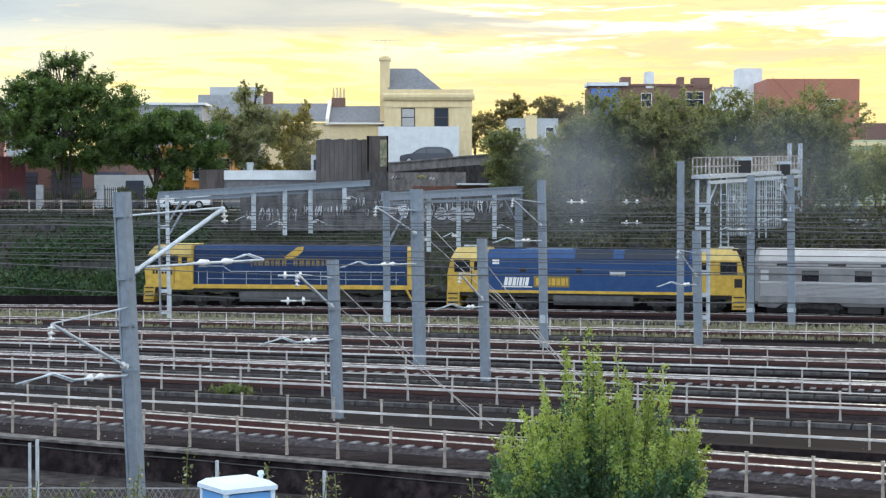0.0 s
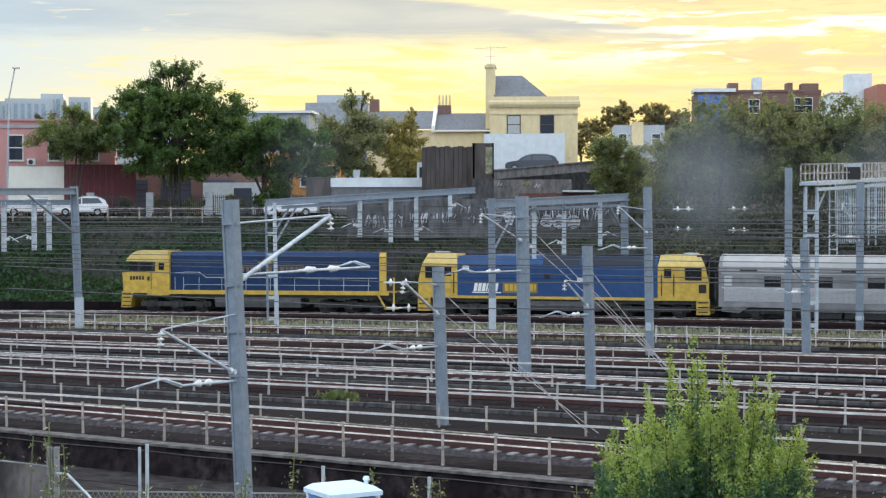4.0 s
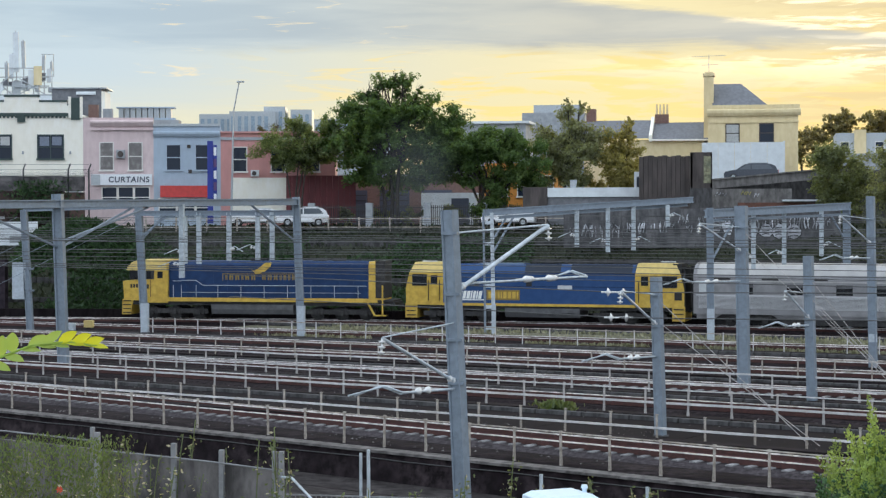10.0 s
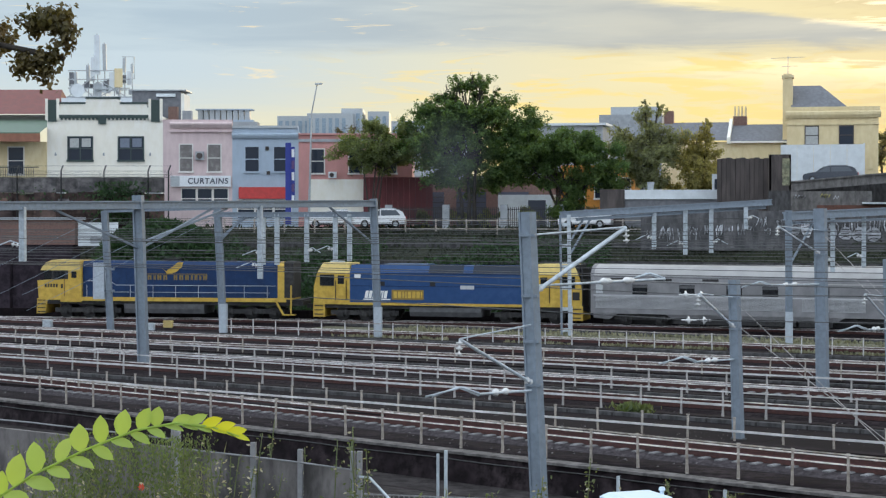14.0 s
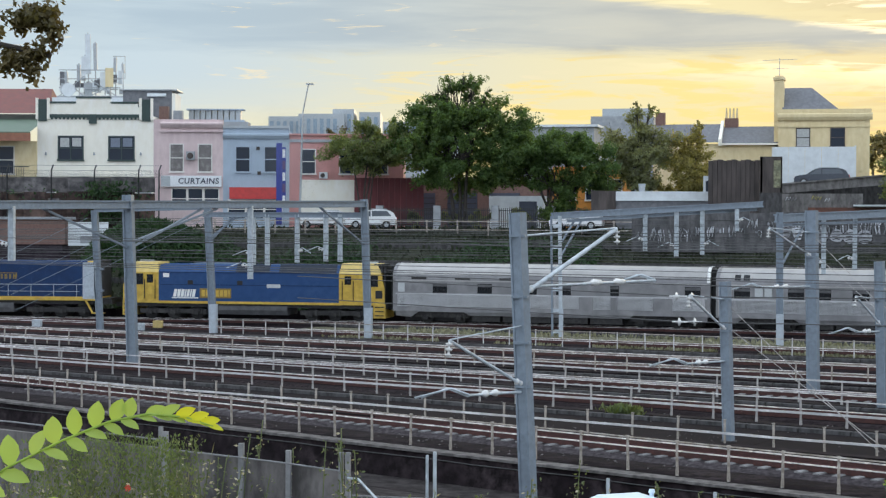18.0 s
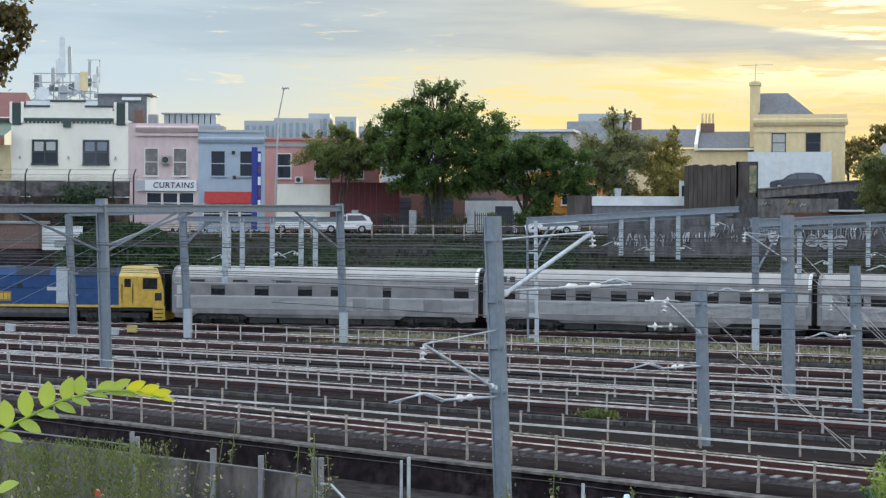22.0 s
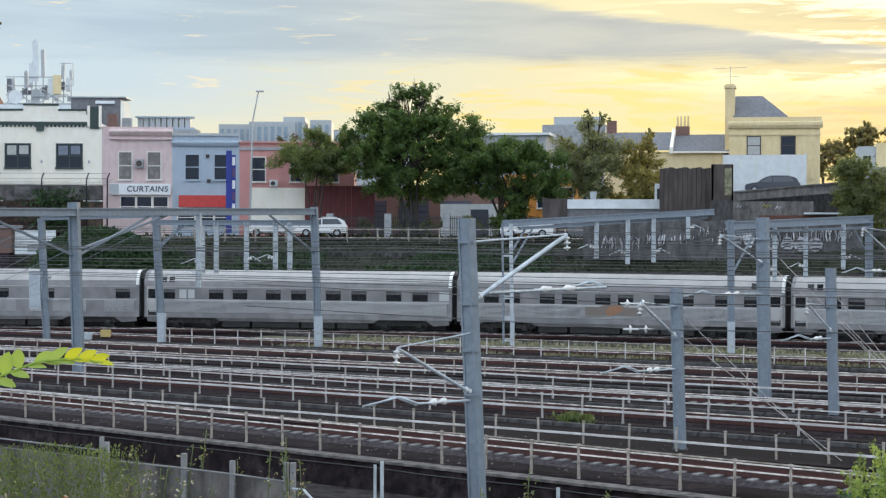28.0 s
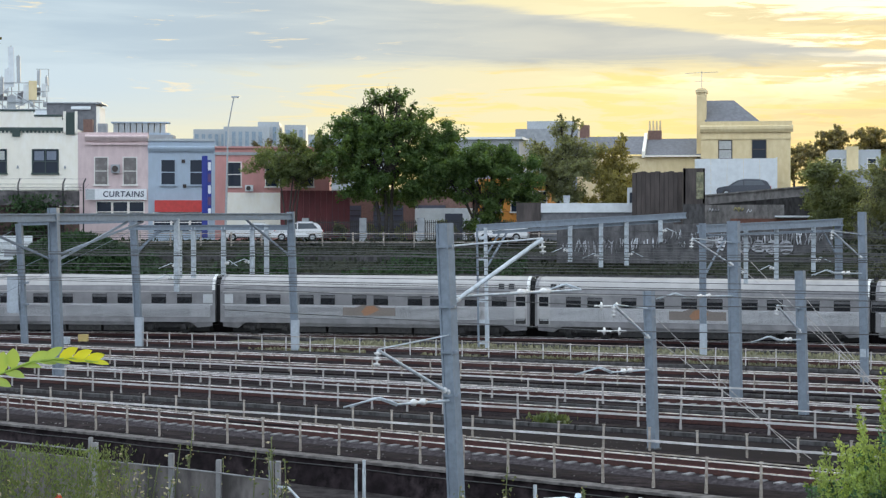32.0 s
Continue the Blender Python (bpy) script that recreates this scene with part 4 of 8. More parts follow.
    part("exhaust_outlet", Mesh().box(-0.8, 0.4, -0.35, 0.35, 4.15, 4.36), "black_paint", t)
    part("roof_fan", Mesh().tube((4.2, 0, 4.12), (4.2, 0, 4.26), 0.55, 0.5, 16).tube((5.6, 0, 4.12), (5.6, 0, 4.26), 0.55, 0.5, 16), "black_paint", t)
    # side lettering as plain bars, and the gold bird as a plain wing shape
    part("lettering_frame", Mesh().box(-2.62, 2.78, -1.185, -1.165, 3.24, 3.29).box(-2.62, -2.57, -1.185, -1.165, 2.80, 3.24).box(2.73, 2.78, -1.185, -1.165, 2.95, 3.24), "gold", t)
    x = -2.4
    for k, wd in enumerate((0.22, 0.42, 0.42, 0.22, 0.42, 0.42, 0.0, 0.38, 0.42, 0.38, 0.22, 0.30, 0.22, 0.38)):
        if wd:
            part("lettering_bar", Mesh().box(x, x + wd * 0.26, -1.19, -1.168, 2.84, 3.19).box(x + wd * 0.42, x + wd * 0.66, -1.19, -1.168, 2.84, 3.19).box(x + wd * 0.26, x + wd * 0.42, -1.188, -1.168, 2.95 + 0.06 * (k % 3), 3.03 + 0.06 * (k % 3)), "gold", t)
        x += wd * 0.8 + 0.11 if wd else 0.34
    bird = Mesh().prism(((-0.68, 3.71), (-0.30, 3.47), (0.2, 3.80), (0.58, 4.10), (1.0, 4.12), (0.92, 3.80), (0.48, 3.42), (0.10, 3.30), (-0.22, 3.29), (-0.38, 3.50)), -1.2, -1.165, "y")
    part("wing_emblem", bird, "yellow", t)
    # handrails along the walkway
    for s in (-1, 1):
        hr = Mesh()
        y = s * 1.40
        for x in (-h + 3.9, -h + 4.5, -h + 5.6, -h + 7.2, -h + 8.9, -h + 10.6, -h + 12.3, -h + 14.0, -h + 15.7, -h + 17.4):
            hr.tube((x, y, 1.48), (x, y, 2.45), 0.022, 0.022, 6)
        hr.path([(-h + 3.9, y, 2.75), (-h + 4.5, y, 2.75)], 0.025, 6)
        hr.path([(-h + 4.5, y, 2.80), (-h + 5.6, y, 2.80), (-h + 6.1, y, 2.45), (h - 2.2, y, 2.45)], 0.025, 6)
        hr.path([(-h + 4.5, y, 1.95), (h - 2.6, y, 1.95)], 0.018, 6)
        part("handrail", hr, "steel_light", t)
    part("rear_steps", Mesh().prism(((h - 2.3, 1.5), (h - 2.15, 1.5), (h - 1.5, 0.35), (h - 1.65, 0.35)), -1.45, -1.38, "y").box(h - 1.7, h - 0.8, -1.45, -0.8, 0.35, 0.42).box(h - 1.1, h - 1.0, -1.45, -1.38, 0.35, 2.5), "yellow", t)
    part("fuel_tank", Mesh().prism(((-1.25, 0.42), (-1.35, 0.75), (-1.35, 1.1), (1.35, 1.1), (1.35, 0.75), (1.25, 0.42)), -3.4, 2.6), "tank", t)
    part("coupler", Mesh().box(-h - 0.35, -h + 0.2, -0.15, 0.15, 0.85, 1.15), "under", t)
    part("coupler", Mesh().box(h - 0.2, h + 0.35, -0.15, 0.15, 0.85, 1.15), "under", t)
    bogie(t, -6.2)
    bogie(t, 6.0)
    return t


def cab_loco():
    """Full-width locomotive with a yellow cab at each end."""
    L = 20.0
    h = L / 2
    t = thing("diesel_locomotive", Matrix(), "blue full-width diesel locomotive with a yellow cab at each end", "locomotive")
    part("frame", Mesh().box(-h + 0.2, h - 0.2, -1.3, 1.3, 0.95, 1.30), "under", t)
    prof = ((-1.45, 1.25), (-1.45, 3.45), (-1.05, 4.0), (1.05, 4.0), (1.45, 3.45), (1.45, 1.25))
    part("body", Mesh().prism(prof, -h + 3.0, h - 3.6), "blue", t)
    for s in (-1, 1):
        part("sill_stripe", Mesh().box(-h + 2.9, h - 3.4, s * 1.45 - 0.02, s * 1.45 + 0.02, 1.18, 1.36), "yellow", t)
        part("waist_line", Mesh().box(-h + 3.1, h - 3.6, s * 1.455 - 0.012, s * 1.455 + 0.012, 2.50, 2.56), "blue_dark", t)
        part("eaves_line", Mesh().box(-h + 3.1, h - 3.6, s * 1.455 - 0.012, s * 1.455 + 0.012, 3.38, 3.46), "blue_dark", t)
    for a, b in ((-h + 3.3, -h + 5.2), (-1.2, 1.3), (2.0, 6.2)):
        for s in (-1, 1):
            g = Mesh().prism(((s * 1.47, 3.44), (s * 1.08, 4.0), (s * 1.05, 4.04), (s * 1.45, 3.48)), a, b)
            part("roof_grille", g, "blue" if a < -2 else "grille_blue", t)
    part("roof_hatch", Mesh().prism(((-1.0, 3.98), (-0.85, 4.09), (0.85, 4.09), (1.0, 3.98)), -h + 5.4, -1.4), "roof_blue", t)
    for e in (-1, 1):
        f = lambda x: e * x
        end = h - 0.55
        c = 3.0 if e < 0 else 3.6
        cab = Mesh().prism(((f(h - c), 1.2), (f(h - c), 3.42), (f(end), 3.42), (f(end + 0.25), 2.4), (f(end + 0.25), 1.2)), -1.46, 1.46, "y")
        part("cab", cab, "yellow", t)
        top = Mesh().add([(f(h - c), -1.46, 3.42), (f(end), -1.46, 3.42), (f(end), 1.46, 3.42), (f(h - c), 1.46, 3.42),
                          (f(h - c + 0.15), -1.15, 4.14), (f(end - 0.35), -1.15, 4.14), (f(end - 0.35), 1.15, 4.14), (f(h - c + 0.15), 1.15, 4.14)],
                         [(0, 1, 5, 4), (1, 2, 6, 5), (2, 3, 7, 6), (3, 0, 4, 7), (4, 5, 6, 7)])
        part("cab_roof", top, "yellow_pale", t)
        part("windscreen", Mesh().box(min(f(end - 0.1), f(end + 0.12)), max(f(end - 0.1), f(end + 0.12)), -1.2, 1.2, 2.55, 3.35), "glass_dark", t)
        for y in (-1.47, 1.47):
            a, b = sorted((f(end - 0.25), f(end - 1.25)))
            window(t, "cab_window", a, b, 2.55, 3.28, y, "glass_dark", "black_paint")
            a, b = sorted((f(h - c + 0.35), f(h - c + 0.95)))
            d = part("cab_door", Mesh().box(a - 0.05, b + 0.05, y - 0.015, y + 0.015, 1.4, 3.32), "yellow", t)
            window(d, "door_window", a + 0.06, b - 0.06, 2.65, 3.25, y * 1.012, "glass_dark")
            for k in (a - 0.1, b + 0.1):
                part("grab_rail", Mesh().tube((k, y * 1.03, 1.5), (k, y * 1.03, 2.9), 0.03, 0.03, 6), "black_paint", t)
            a, b = sorted((f(end + 0.15), f(end - 0.5)))
            part("vent_slot", Mesh().box(a + 0.1, b - 0.05, y - 0.012, y + 0.012, 1.7, 2.25), "black_paint", t) if e > 0 else None
        a, b = sorted((f(end + 0.30), f(end - 0.55)))
        part("pilot", Mesh().box(a, b, -1.42, 1.42, 0.30, 1.30), "yellow", t)
        for i in range(3):
            part("step", Mesh().box(a + 0.1, b - 0.1, -1.47, -1.40, 0.45 + 0.3 * i, 0.52 + 0.3 * i), "black_paint", t)
        a, b = sorted((f(end - 1.5), f(end - 0.6)))
        part("air_horn", Mesh().box(a, b, -0.3, 0.3, 4.15, 4.26), "steel_light", t)
    part("rear_face", Mesh().box(h - 0.34, h - 0.24, -1.40, 1.40, 1.3, 3.9), "black_paint", t)
    part("roof_end", Mesh().box(h - 1.1, h - 0.5, -1.2, 1.2, 3.5, 4.12), "black_paint", t)
    # the side name as plain blocks: white bars, then a yellow box
    x = -5.9
    for wd in (0.22, 0.22, 0.22, 0.10, 0.18, 0.10, 0.22):
        part("lettering_bar", Mesh().prism(((x, 1.66), (x + wd, 1.66), (x + wd + 0.1, 2.2), (x + 0.1, 2.2)), -1.475, -1.45, "y"), "white_paint", t)
        x += wd + 0.06
    part("lettering_rule", Mesh().box(-6.0, -4.0, -1.47, -1.45, 1.55, 1.62), "white_paint", t)
    part("name_box", Mesh().box(-3.9, -1.55, -1.465, -1.45, 1.58, 2.28), "gold", t)
    x = -3.75
    for wd in (0.24, 0.24, 0.14, 0.10, 0.24, 0.24, 0.24, 0.10):
        part("lettering_bar", Mesh().box(x, x + wd, -1.475, -1.46, 1.70, 2.16), "yellow", t)
        x += wd + 0.08
    part("number_bar", Mesh().box(1.1, 2.1, -1.47, -1.45, 2.36, 2.62), "glass_pale", t)
    part("marker_lamp", Mesh().box(-h + 3.35, -h + 3.8, -1.5, -1.4, 3.05, 3.35), "white_paint", t)
    for k in (-4.8, -1.1):
        part("louvre", Mesh().box(k, k + 0.4, -1.47, -1.45, 2.55, 2.85), "black_paint", t)
    part("fuel_tank", Mesh().prism(((-1.25, 0.42), (-1.4, 0.75), (-1.4, 1.05), (1.4, 1.05), (1.4, 0.75), (1.25, 0.42)), -2.6, 2.6), "tank", t)
    part("coupler", Mesh().box(-h - 0.15, -h + 0.4, -0.15, 0.15, 0.85, 1.15), "under", t)
    part("coupler", Mesh().box(h - 0.4, h + 0.15, -0.15, 0.15, 0.85, 1.15), "under", t)
    bogie(t, -6.0)
    bogie(t, 6.0)
    return t


def carriage(label, wins, plain=(), pale=(), doors=(), emblem=None, roof_slots=(), vents=()):
    """A stainless steel carriage. wins: window places (x0, x1); plain: flat side panels; pale: frosted panes."""
    L = 22.35
    h = L / 2
    t = thing("passenger_carriage", Matrix(), label, "train carriage", "train carriages")
    roof = ((-HALF, 3.10), (-1.42, 3.42), (-1.25, 3.78), (-0.9, 4.04), (-0.4, 4.18), (0.4, 4.18), (0.9, 4.04), (1.25, 3.78), (1.42, 3.42), (HALF, 3.10))
    side = ((-HALF, 0.85), *roof, (HALF, 0.85))
    part("body", Mesh().prism(side, -h, h), "stainless", t)
    r2 = tuple((y * 1.012, z + 0.02) for y, z in roof[1:-1])
    rm = Mesh().prism((*r2, *reversed(tuple((y * 0.9, z - 0.1) for y, z in r2))), -h + 0.25, h - 0.25)
    part("roof_sheet", rm, "stainless_lit", t)
    for e in (-1, 1):
        em = Mesh().prism(tuple((y * 1.02, z + 0.035) for y, z in side[1:-1]), *sorted((e * (h - 0.22), e * (h + 0.0))))
        part("end_ring", em, "white_paint" if e > 0 else "stainless", t)
    # fluted panels on the lower side, real ribs
    spans, x = [], -h + 0.35
    for a, b in sorted(plain):
        if a - x > 0.2:
            spans.append((x, a))
        x = max(x, b)
    spans.append((x, h - 0.35))
    for a, b in spans:
        for y in (-1, 1):
            zs, v = [], []
            for k in range(11):
                z = 1.22 + k * 0.077
                zs += [(HALF, z), (HALF + 0.036, z + 0.008), (HALF + 0.036, z + 0.038), (HALF, z + 0.046)]
            v = [(x, y * d, z) for x in (a, b) for d, z in zs]
            n = len(zs)
            fm = Mesh().add(v, [(i, i + 1, n + i + 1, n + i) for i in range(n - 1)])
            part("fluted_panel", fm, "fluted", t)
    for a, b in plain:
        part("flat_panel", Mesh().box(a, b, -HALF - 0.008, -HALF + 0.01, 1.0, 2.04), "stainless", t)
    part("letter_board", Mesh().box(-h + 0.2, h - 0.2, -HALF - 0.015, -HALF + 0.01, 2.98, 3.06), "stainless_lit", t)
    part("belt_rail", Mesh().box(-h + 0.2, h - 0.2, -HALF - 0.022, -HALF + 0.01, 2.05, 2.13), "fluted", t)
    for a, b in wins:
        w = window(t, "window", a, b, 2.17, 2.84, -HALF - 0.012, "glass_dark", "stainless")
        part("blind", Mesh().box(a + 0.02, b - 0.02, -HALF - 0.022, -HALF - 0.014, 2.62, 2.80), "tank", w)
        window(t, "window", a, b, 2.17, 2.84, HALF + 0.012, "glass_dark")
    for a, b in pale:
        window(t, "frosted_window", a, b, 2.22, 2.84, -HALF - 0.012, "glass_pale", "stainless")
    for a, b in doors:
        d = part("door", Mesh().box(a, b, -HALF - 0.02, -HALF, 0.95, 3.02), "stainless_lit", t)
        window(d, "door_window", a + 0.12, b - 0.12, 2.2, 2.85, -HALF - 0.022, "glass_dark")
        part("step_well", Mesh().box(a + 0.1, b - 0.1, -HALF - 0.026, -HALF, 0.98, 1.35), "under", t)
    for a, b in roof_slots:
        part("roof_vent", Mesh().prism(((-1.46, 3.36), (-1.34, 3.72), (-1.30, 3.70), (-1.42, 3.34)), a, b), "glass_dark", t)
    for a, b in vents:
        part("grille", Mesh().box(a, b, -HALF - 0.012, -HALF, 3.10, 3.26), "under", t)
    if emblem:
        part("name_board", Mesh().box(emblem - 1.9, emblem + 1.9, -HALF - 0.045, -HALF, 1.42, 2.0), "emblem_back", t)
        part("name_board_crest", Mesh().prism(((emblem - 1.0, 2.0), (emblem - 0.5, 2.16), (emblem + 0.5, 2.16), (emblem + 0.9, 2.0)), -HALF - 0.045, -HALF, "y"), "emblem_back", t)
        bm = Mesh().prism(((emblem - 0.3, 1.40), (emblem + 0.1, 1.52), (emblem + 0.75, 1.85), (emblem + 0.35, 2.12), (emblem - 0.2, 2.08), (emblem - 0.55, 1.7)), -HALF - 0.055, -HALF, "y")
        part("emblem", bm, "emblem", t)
    # skirts: body colour, cut out over the bogies
    sk = Mesh()
    for y in (-1, 1):
        pts = [(-h + 0.2, 1.0), (-h + 0.2, 0.55), (-h + 1.3, 0.45), (-h + 1.9, 0.85), (-h + 5.2, 0.85), (-h + 5.6, 0.62), (h - 5.6, 0.62), (h - 5.2, 0.85), (h - 1.9, 0.85), (h - 1.3, 0.45), (h - 0.2, 0.55), (h - 0.2, 1.0)]
        for (a, za), (b, zb) in zip(pts[1:-1], pts[2:-1]):
            sk.add([(a, y * 1.44, 1.0), (b, y * 1.44, 1.0), (b, y * 1.38, zb), (a, y * 1.38, za), (a, y * 1.40, 1.0), (b, y * 1.40, 1.0), (b, y * 1.34, zb), (a, y * 1.34, za)],
                   [(0, 1, 2, 3), (7, 6, 5, 4), (3, 2, 6, 7)])
    part("skirt", sk, "stainless", t)
    part("underframe", Mesh().box(-h + 0.4, h - 0.4, -1.2, 1.2, 0.62, 0.95), "under", t)
    for a, c in ((-5.4, 2.0), (-3.2, 3.4), (0.4, 2.4), (3.0, 2.2)):
        part("equipment_box", Mesh().box(a, a + c, -1.28, 1.28, 0.22, 0.68), "under", t)
    # added black block stands in for the shade beneath the carriage
    part("dark_underside", Mesh().box(-h + 0.6, h - 0.6, -0.5, 0.5, 0.15, 0.64), "black_paint", t)
    for e in (-1, 1):
        part("gangway_bellows", Mesh().box(*sorted((e * h, e * (h + 0.27))), -1.0, 1.0, 0.9, 4.0), "gangway", t)
        part("coupler", Mesh().box(*sorted((e * h, e * (h + 0.27))), -0.2, 0.2, 0.6, 0.9), "under", t)
    bogie(t, -h + 3.55, 2, 2.4, 0.46)
    bogie(t, h - 3.55, 2, 2.4, 0.46)
    return t


def pairs(xs, w):
    return [(x - w / 2, x + w / 2) for x in xs]


LOCO_1, LOCO_2 = hood_loco(), cab_loco()
CARS = [
    carriage("stainless steel luggage carriage with few windows and flat doors", pairs((-7.7, -4.45, -1.25, 1.15, 10.0), 1.05) + pairs((4.7,), 0.6), plain=((2.23, 3.23), (4.43, 4.9), (7.33, 8.65)),
             doors=(), roof_slots=(), vents=((-9.8, -8.7), (-6.6, -5.5), (-3.4, -2.3)), pale=((-10.8, -10.3),)),
    carriage("stainless steel sleeping carriage with a fluted side", pairs((-9.4, -5.8, -4.05, -1.6, 0.25, 2.75, 4.6, 7.08, 8.95), 1.08), pale=((-8.55, -8.0), (-7.9, -7.4), (10.3, 11.0)), doors=((-11.0, -10.1),), roof_slots=((-9.9, -9.5), (-9.3, -8.9))),
    carriage("stainless steel sleeping carriage with a name board and ochre emblem", pairs((-8.7, -7.2, -4.75, -3.2, -0.9, 0.65, 3.1, 4.7, 7.15, 9.05), 1.05), pale=((-10.85, -10.2),), emblem=-0.2, doors=((10.1, 11.0),), roof_slots=((9.0, 9.4), (9.7, 10.1))),
    carriage("stainless steel dining carriage with a name board and ochre emblem", pairs((-8.45, -6.95, -4.6, -2.7, -0.5, 1.2, 3.5, 5.15, 7.5, 9.45), 1.05), doors=((-11.0, -10.1),), emblem=0.05, roof_slots=((-10.1, -9.7), (-9.5, -9.1))),
    carriage("stainless steel sleeping carriage trailing the train", pairs((-10.9, -8.9, -6.5, -4.8, -2.4, -0.6, 1.8, 3.6, 6.0, 7.8), 1.05), emblem=0.9, roof_slots=()),
]


# ---- street and buildings ----
M.update(
    cream=material("cream_render", (0.86, 0.82, 0.71), 0.8, vary=0.05, grain=2, stain=0.2, second=(0.86, 0.85, 0.80), streak=0.5),
    dark_green=material("dark_green_trim", (0.035, 0.06, 0.055), 0.6, vary=0.2),
    pink=material("faded_pink_render", (0.60, 0.47, 0.47), 0.8, vary=0.08, grain=2, stain=0.3, second=(0.66, 0.54, 0.53), streak=0.4),
    pale_blue=material("pale_blue_render", (0.37, 0.445, 0.53), 0.8, vary=0.07, grain=2, stain=0.3, streak=0.4),
    salmon=material("salmon_render", (0.55, 0.27, 0.25), 0.8, vary=0.08, grain=2, stain=0.3, streak=0.4),
    sandstone=material("yellow_sandstone_render", (0.70, 0.57, 0.33), 0.85, vary=0.07, grain=2, stain=0.25, second=(0.74, 0.63, 0.40), streak=0.5),
    slate=material("grey_slate_roof", (0.16, 0.165, 0.18), 0.7, vary=0.25, grain=3, stain=0.4, bump=0.01),
    green_roof=material("green_sheet_roof", (0.11, 0.165, 0.115), 0.6, vary=0.2, grain=2),
    terracotta=material("terracotta_fascia", (0.30, 0.13, 0.08), 0.7, vary=0.2, grain=2),
    red_roof=material("red_sheet_roof", (0.20, 0.07, 0.06), 0.7, vary=0.2, grain=2),
    # brick of the far block, lightened to include distance haze
    brick=material("red_brick", (0.40, 0.17, 0.12), 0.9, vary=0.25, grain=6, stain=0.3),
    brick_dark=material("brown_brick", (0.20, 0.12, 0.10), 0.9, vary=0.25, grain=6, stain=0.3),
    white_wall=material("white_wall", (0.66, 0.70, 0.72), 0.7, vary=0.1, grain=1.5, stain=0.2),
    grey_wall=material("grey_wall", (0.34, 0.36, 0.38), 0.8, vary=0.18, grain=1.5),
    dark_wall=material("dark_brown_wall", (0.075, 0.062, 0.058), 0.9, vary=0.4, grain=2, stain=0.5, streak=0.2),
    maroon=material("maroon_boarding", (0.15, 0.04, 0.045), 0.8, vary=0.25, grain=3, streak=0.3),
    orange=material("orange_wall", (0.62, 0.26, 0.05), 0.8, vary=0.15),
    cobalt=material("cobalt_blue_sign", (0.010, 0.026, 0.24), 0.4, vary=0.08),
    cobalt_dull=material("dull_purple_sign_panel", (0.10, 0.05, 0.16), 0.5, vary=0.2),
    sign_red=material("red_sign_board", (0.55, 0.05, 0.045), 0.5, vary=0.15, grain=3),
    sign_white=material("white_sign_board", (0.74, 0.76, 0.78), 0.5, vary=0.08),
    sign_ink=material("dark_sign_letters", (0.06, 0.07, 0.10), 0.5, vary=0.05),
    sash=material("painted_window_frame", (0.70, 0.68, 0.64), 0.6, vary=0.1),
    pane=material("window_pane", (0.014, 0.022, 0.038), 0.08, vary=0.1, spec=0.22),
    pane_dim=material("curtained_window", (0.17, 0.155, 0.15), 0.25, vary=0.3, grain=1.5),
    pane_blind=material("dim_window_blind", (0.16, 0.19, 0.25), 0.4, vary=0.15),
    pane_sky=material("far_glazing", (0.25, 0.33, 0.40), 0.3, vary=0.2),
    pane_pale=material("window_with_blind", (0.42, 0.43, 0.42), 0.3, vary=0.12),
    metal_unit=material("metal_plant_housing", (0.42, 0.45, 0.47), 0.5, 0.3, vary=0.15),
    fence_dark=material("dark_steel_fence", (0.05, 0.052, 0.055), 0.6, 0.3, vary=0.2),
    car_white=material("white_car_paint", (0.72, 0.73, 0.74), 0.25, vary=0.05),
    car_dark=material("dark_grey_car_paint", (0.06, 0.068, 0.085), 0.22, 0.3, vary=0.05),
    tyre=material("tyre_rubber", (0.015, 0.015, 0.015), 0.85, vary=0.2),
    graffiti=material("graffiti_paint", (0.46, 0.47, 0.50), 0.7, vary=0.3, grain=2, rnd=0.6),
    bark=material("tree_bark", (0.055, 0.047, 0.04), 0.9, vary=0.35, grain=6, bump=0.02),
    wall_sooty=material("stained_grey_wall", (0.095, 0.095, 0.10), 0.9, vary=0.5, grain=2, stain=0.5, second=(0.15, 0.145, 0.15), streak=0.4),
    ramp_grey=material("weathered_ramp_concrete", (0.19, 0.18, 0.175), 0.9, vary=0.4, grain=2, stain=0.5, streak=0.5, spec=0.03),
    tag_yellow=material("yellow_graffiti_paint", (0.50, 0.45, 0.12), 0.7, vary=0.2),
    rust_wall=material("rust_red_wall", (0.16, 0.075, 0.055), 0.9, vary=0.35, grain=2),
    poster_pale=material("faded_poster", (0.34, 0.33, 0.20), 0.7, vary=0.7, grain=3.5, stain=2.0, second=(0.12, 0.14, 0.10)),
    # dark car glass lightened in base colour for its sky reflection
    car_glass=material("car_window_glass", (0.085, 0.10, 0.12), 0.08, vary=0.1),
)


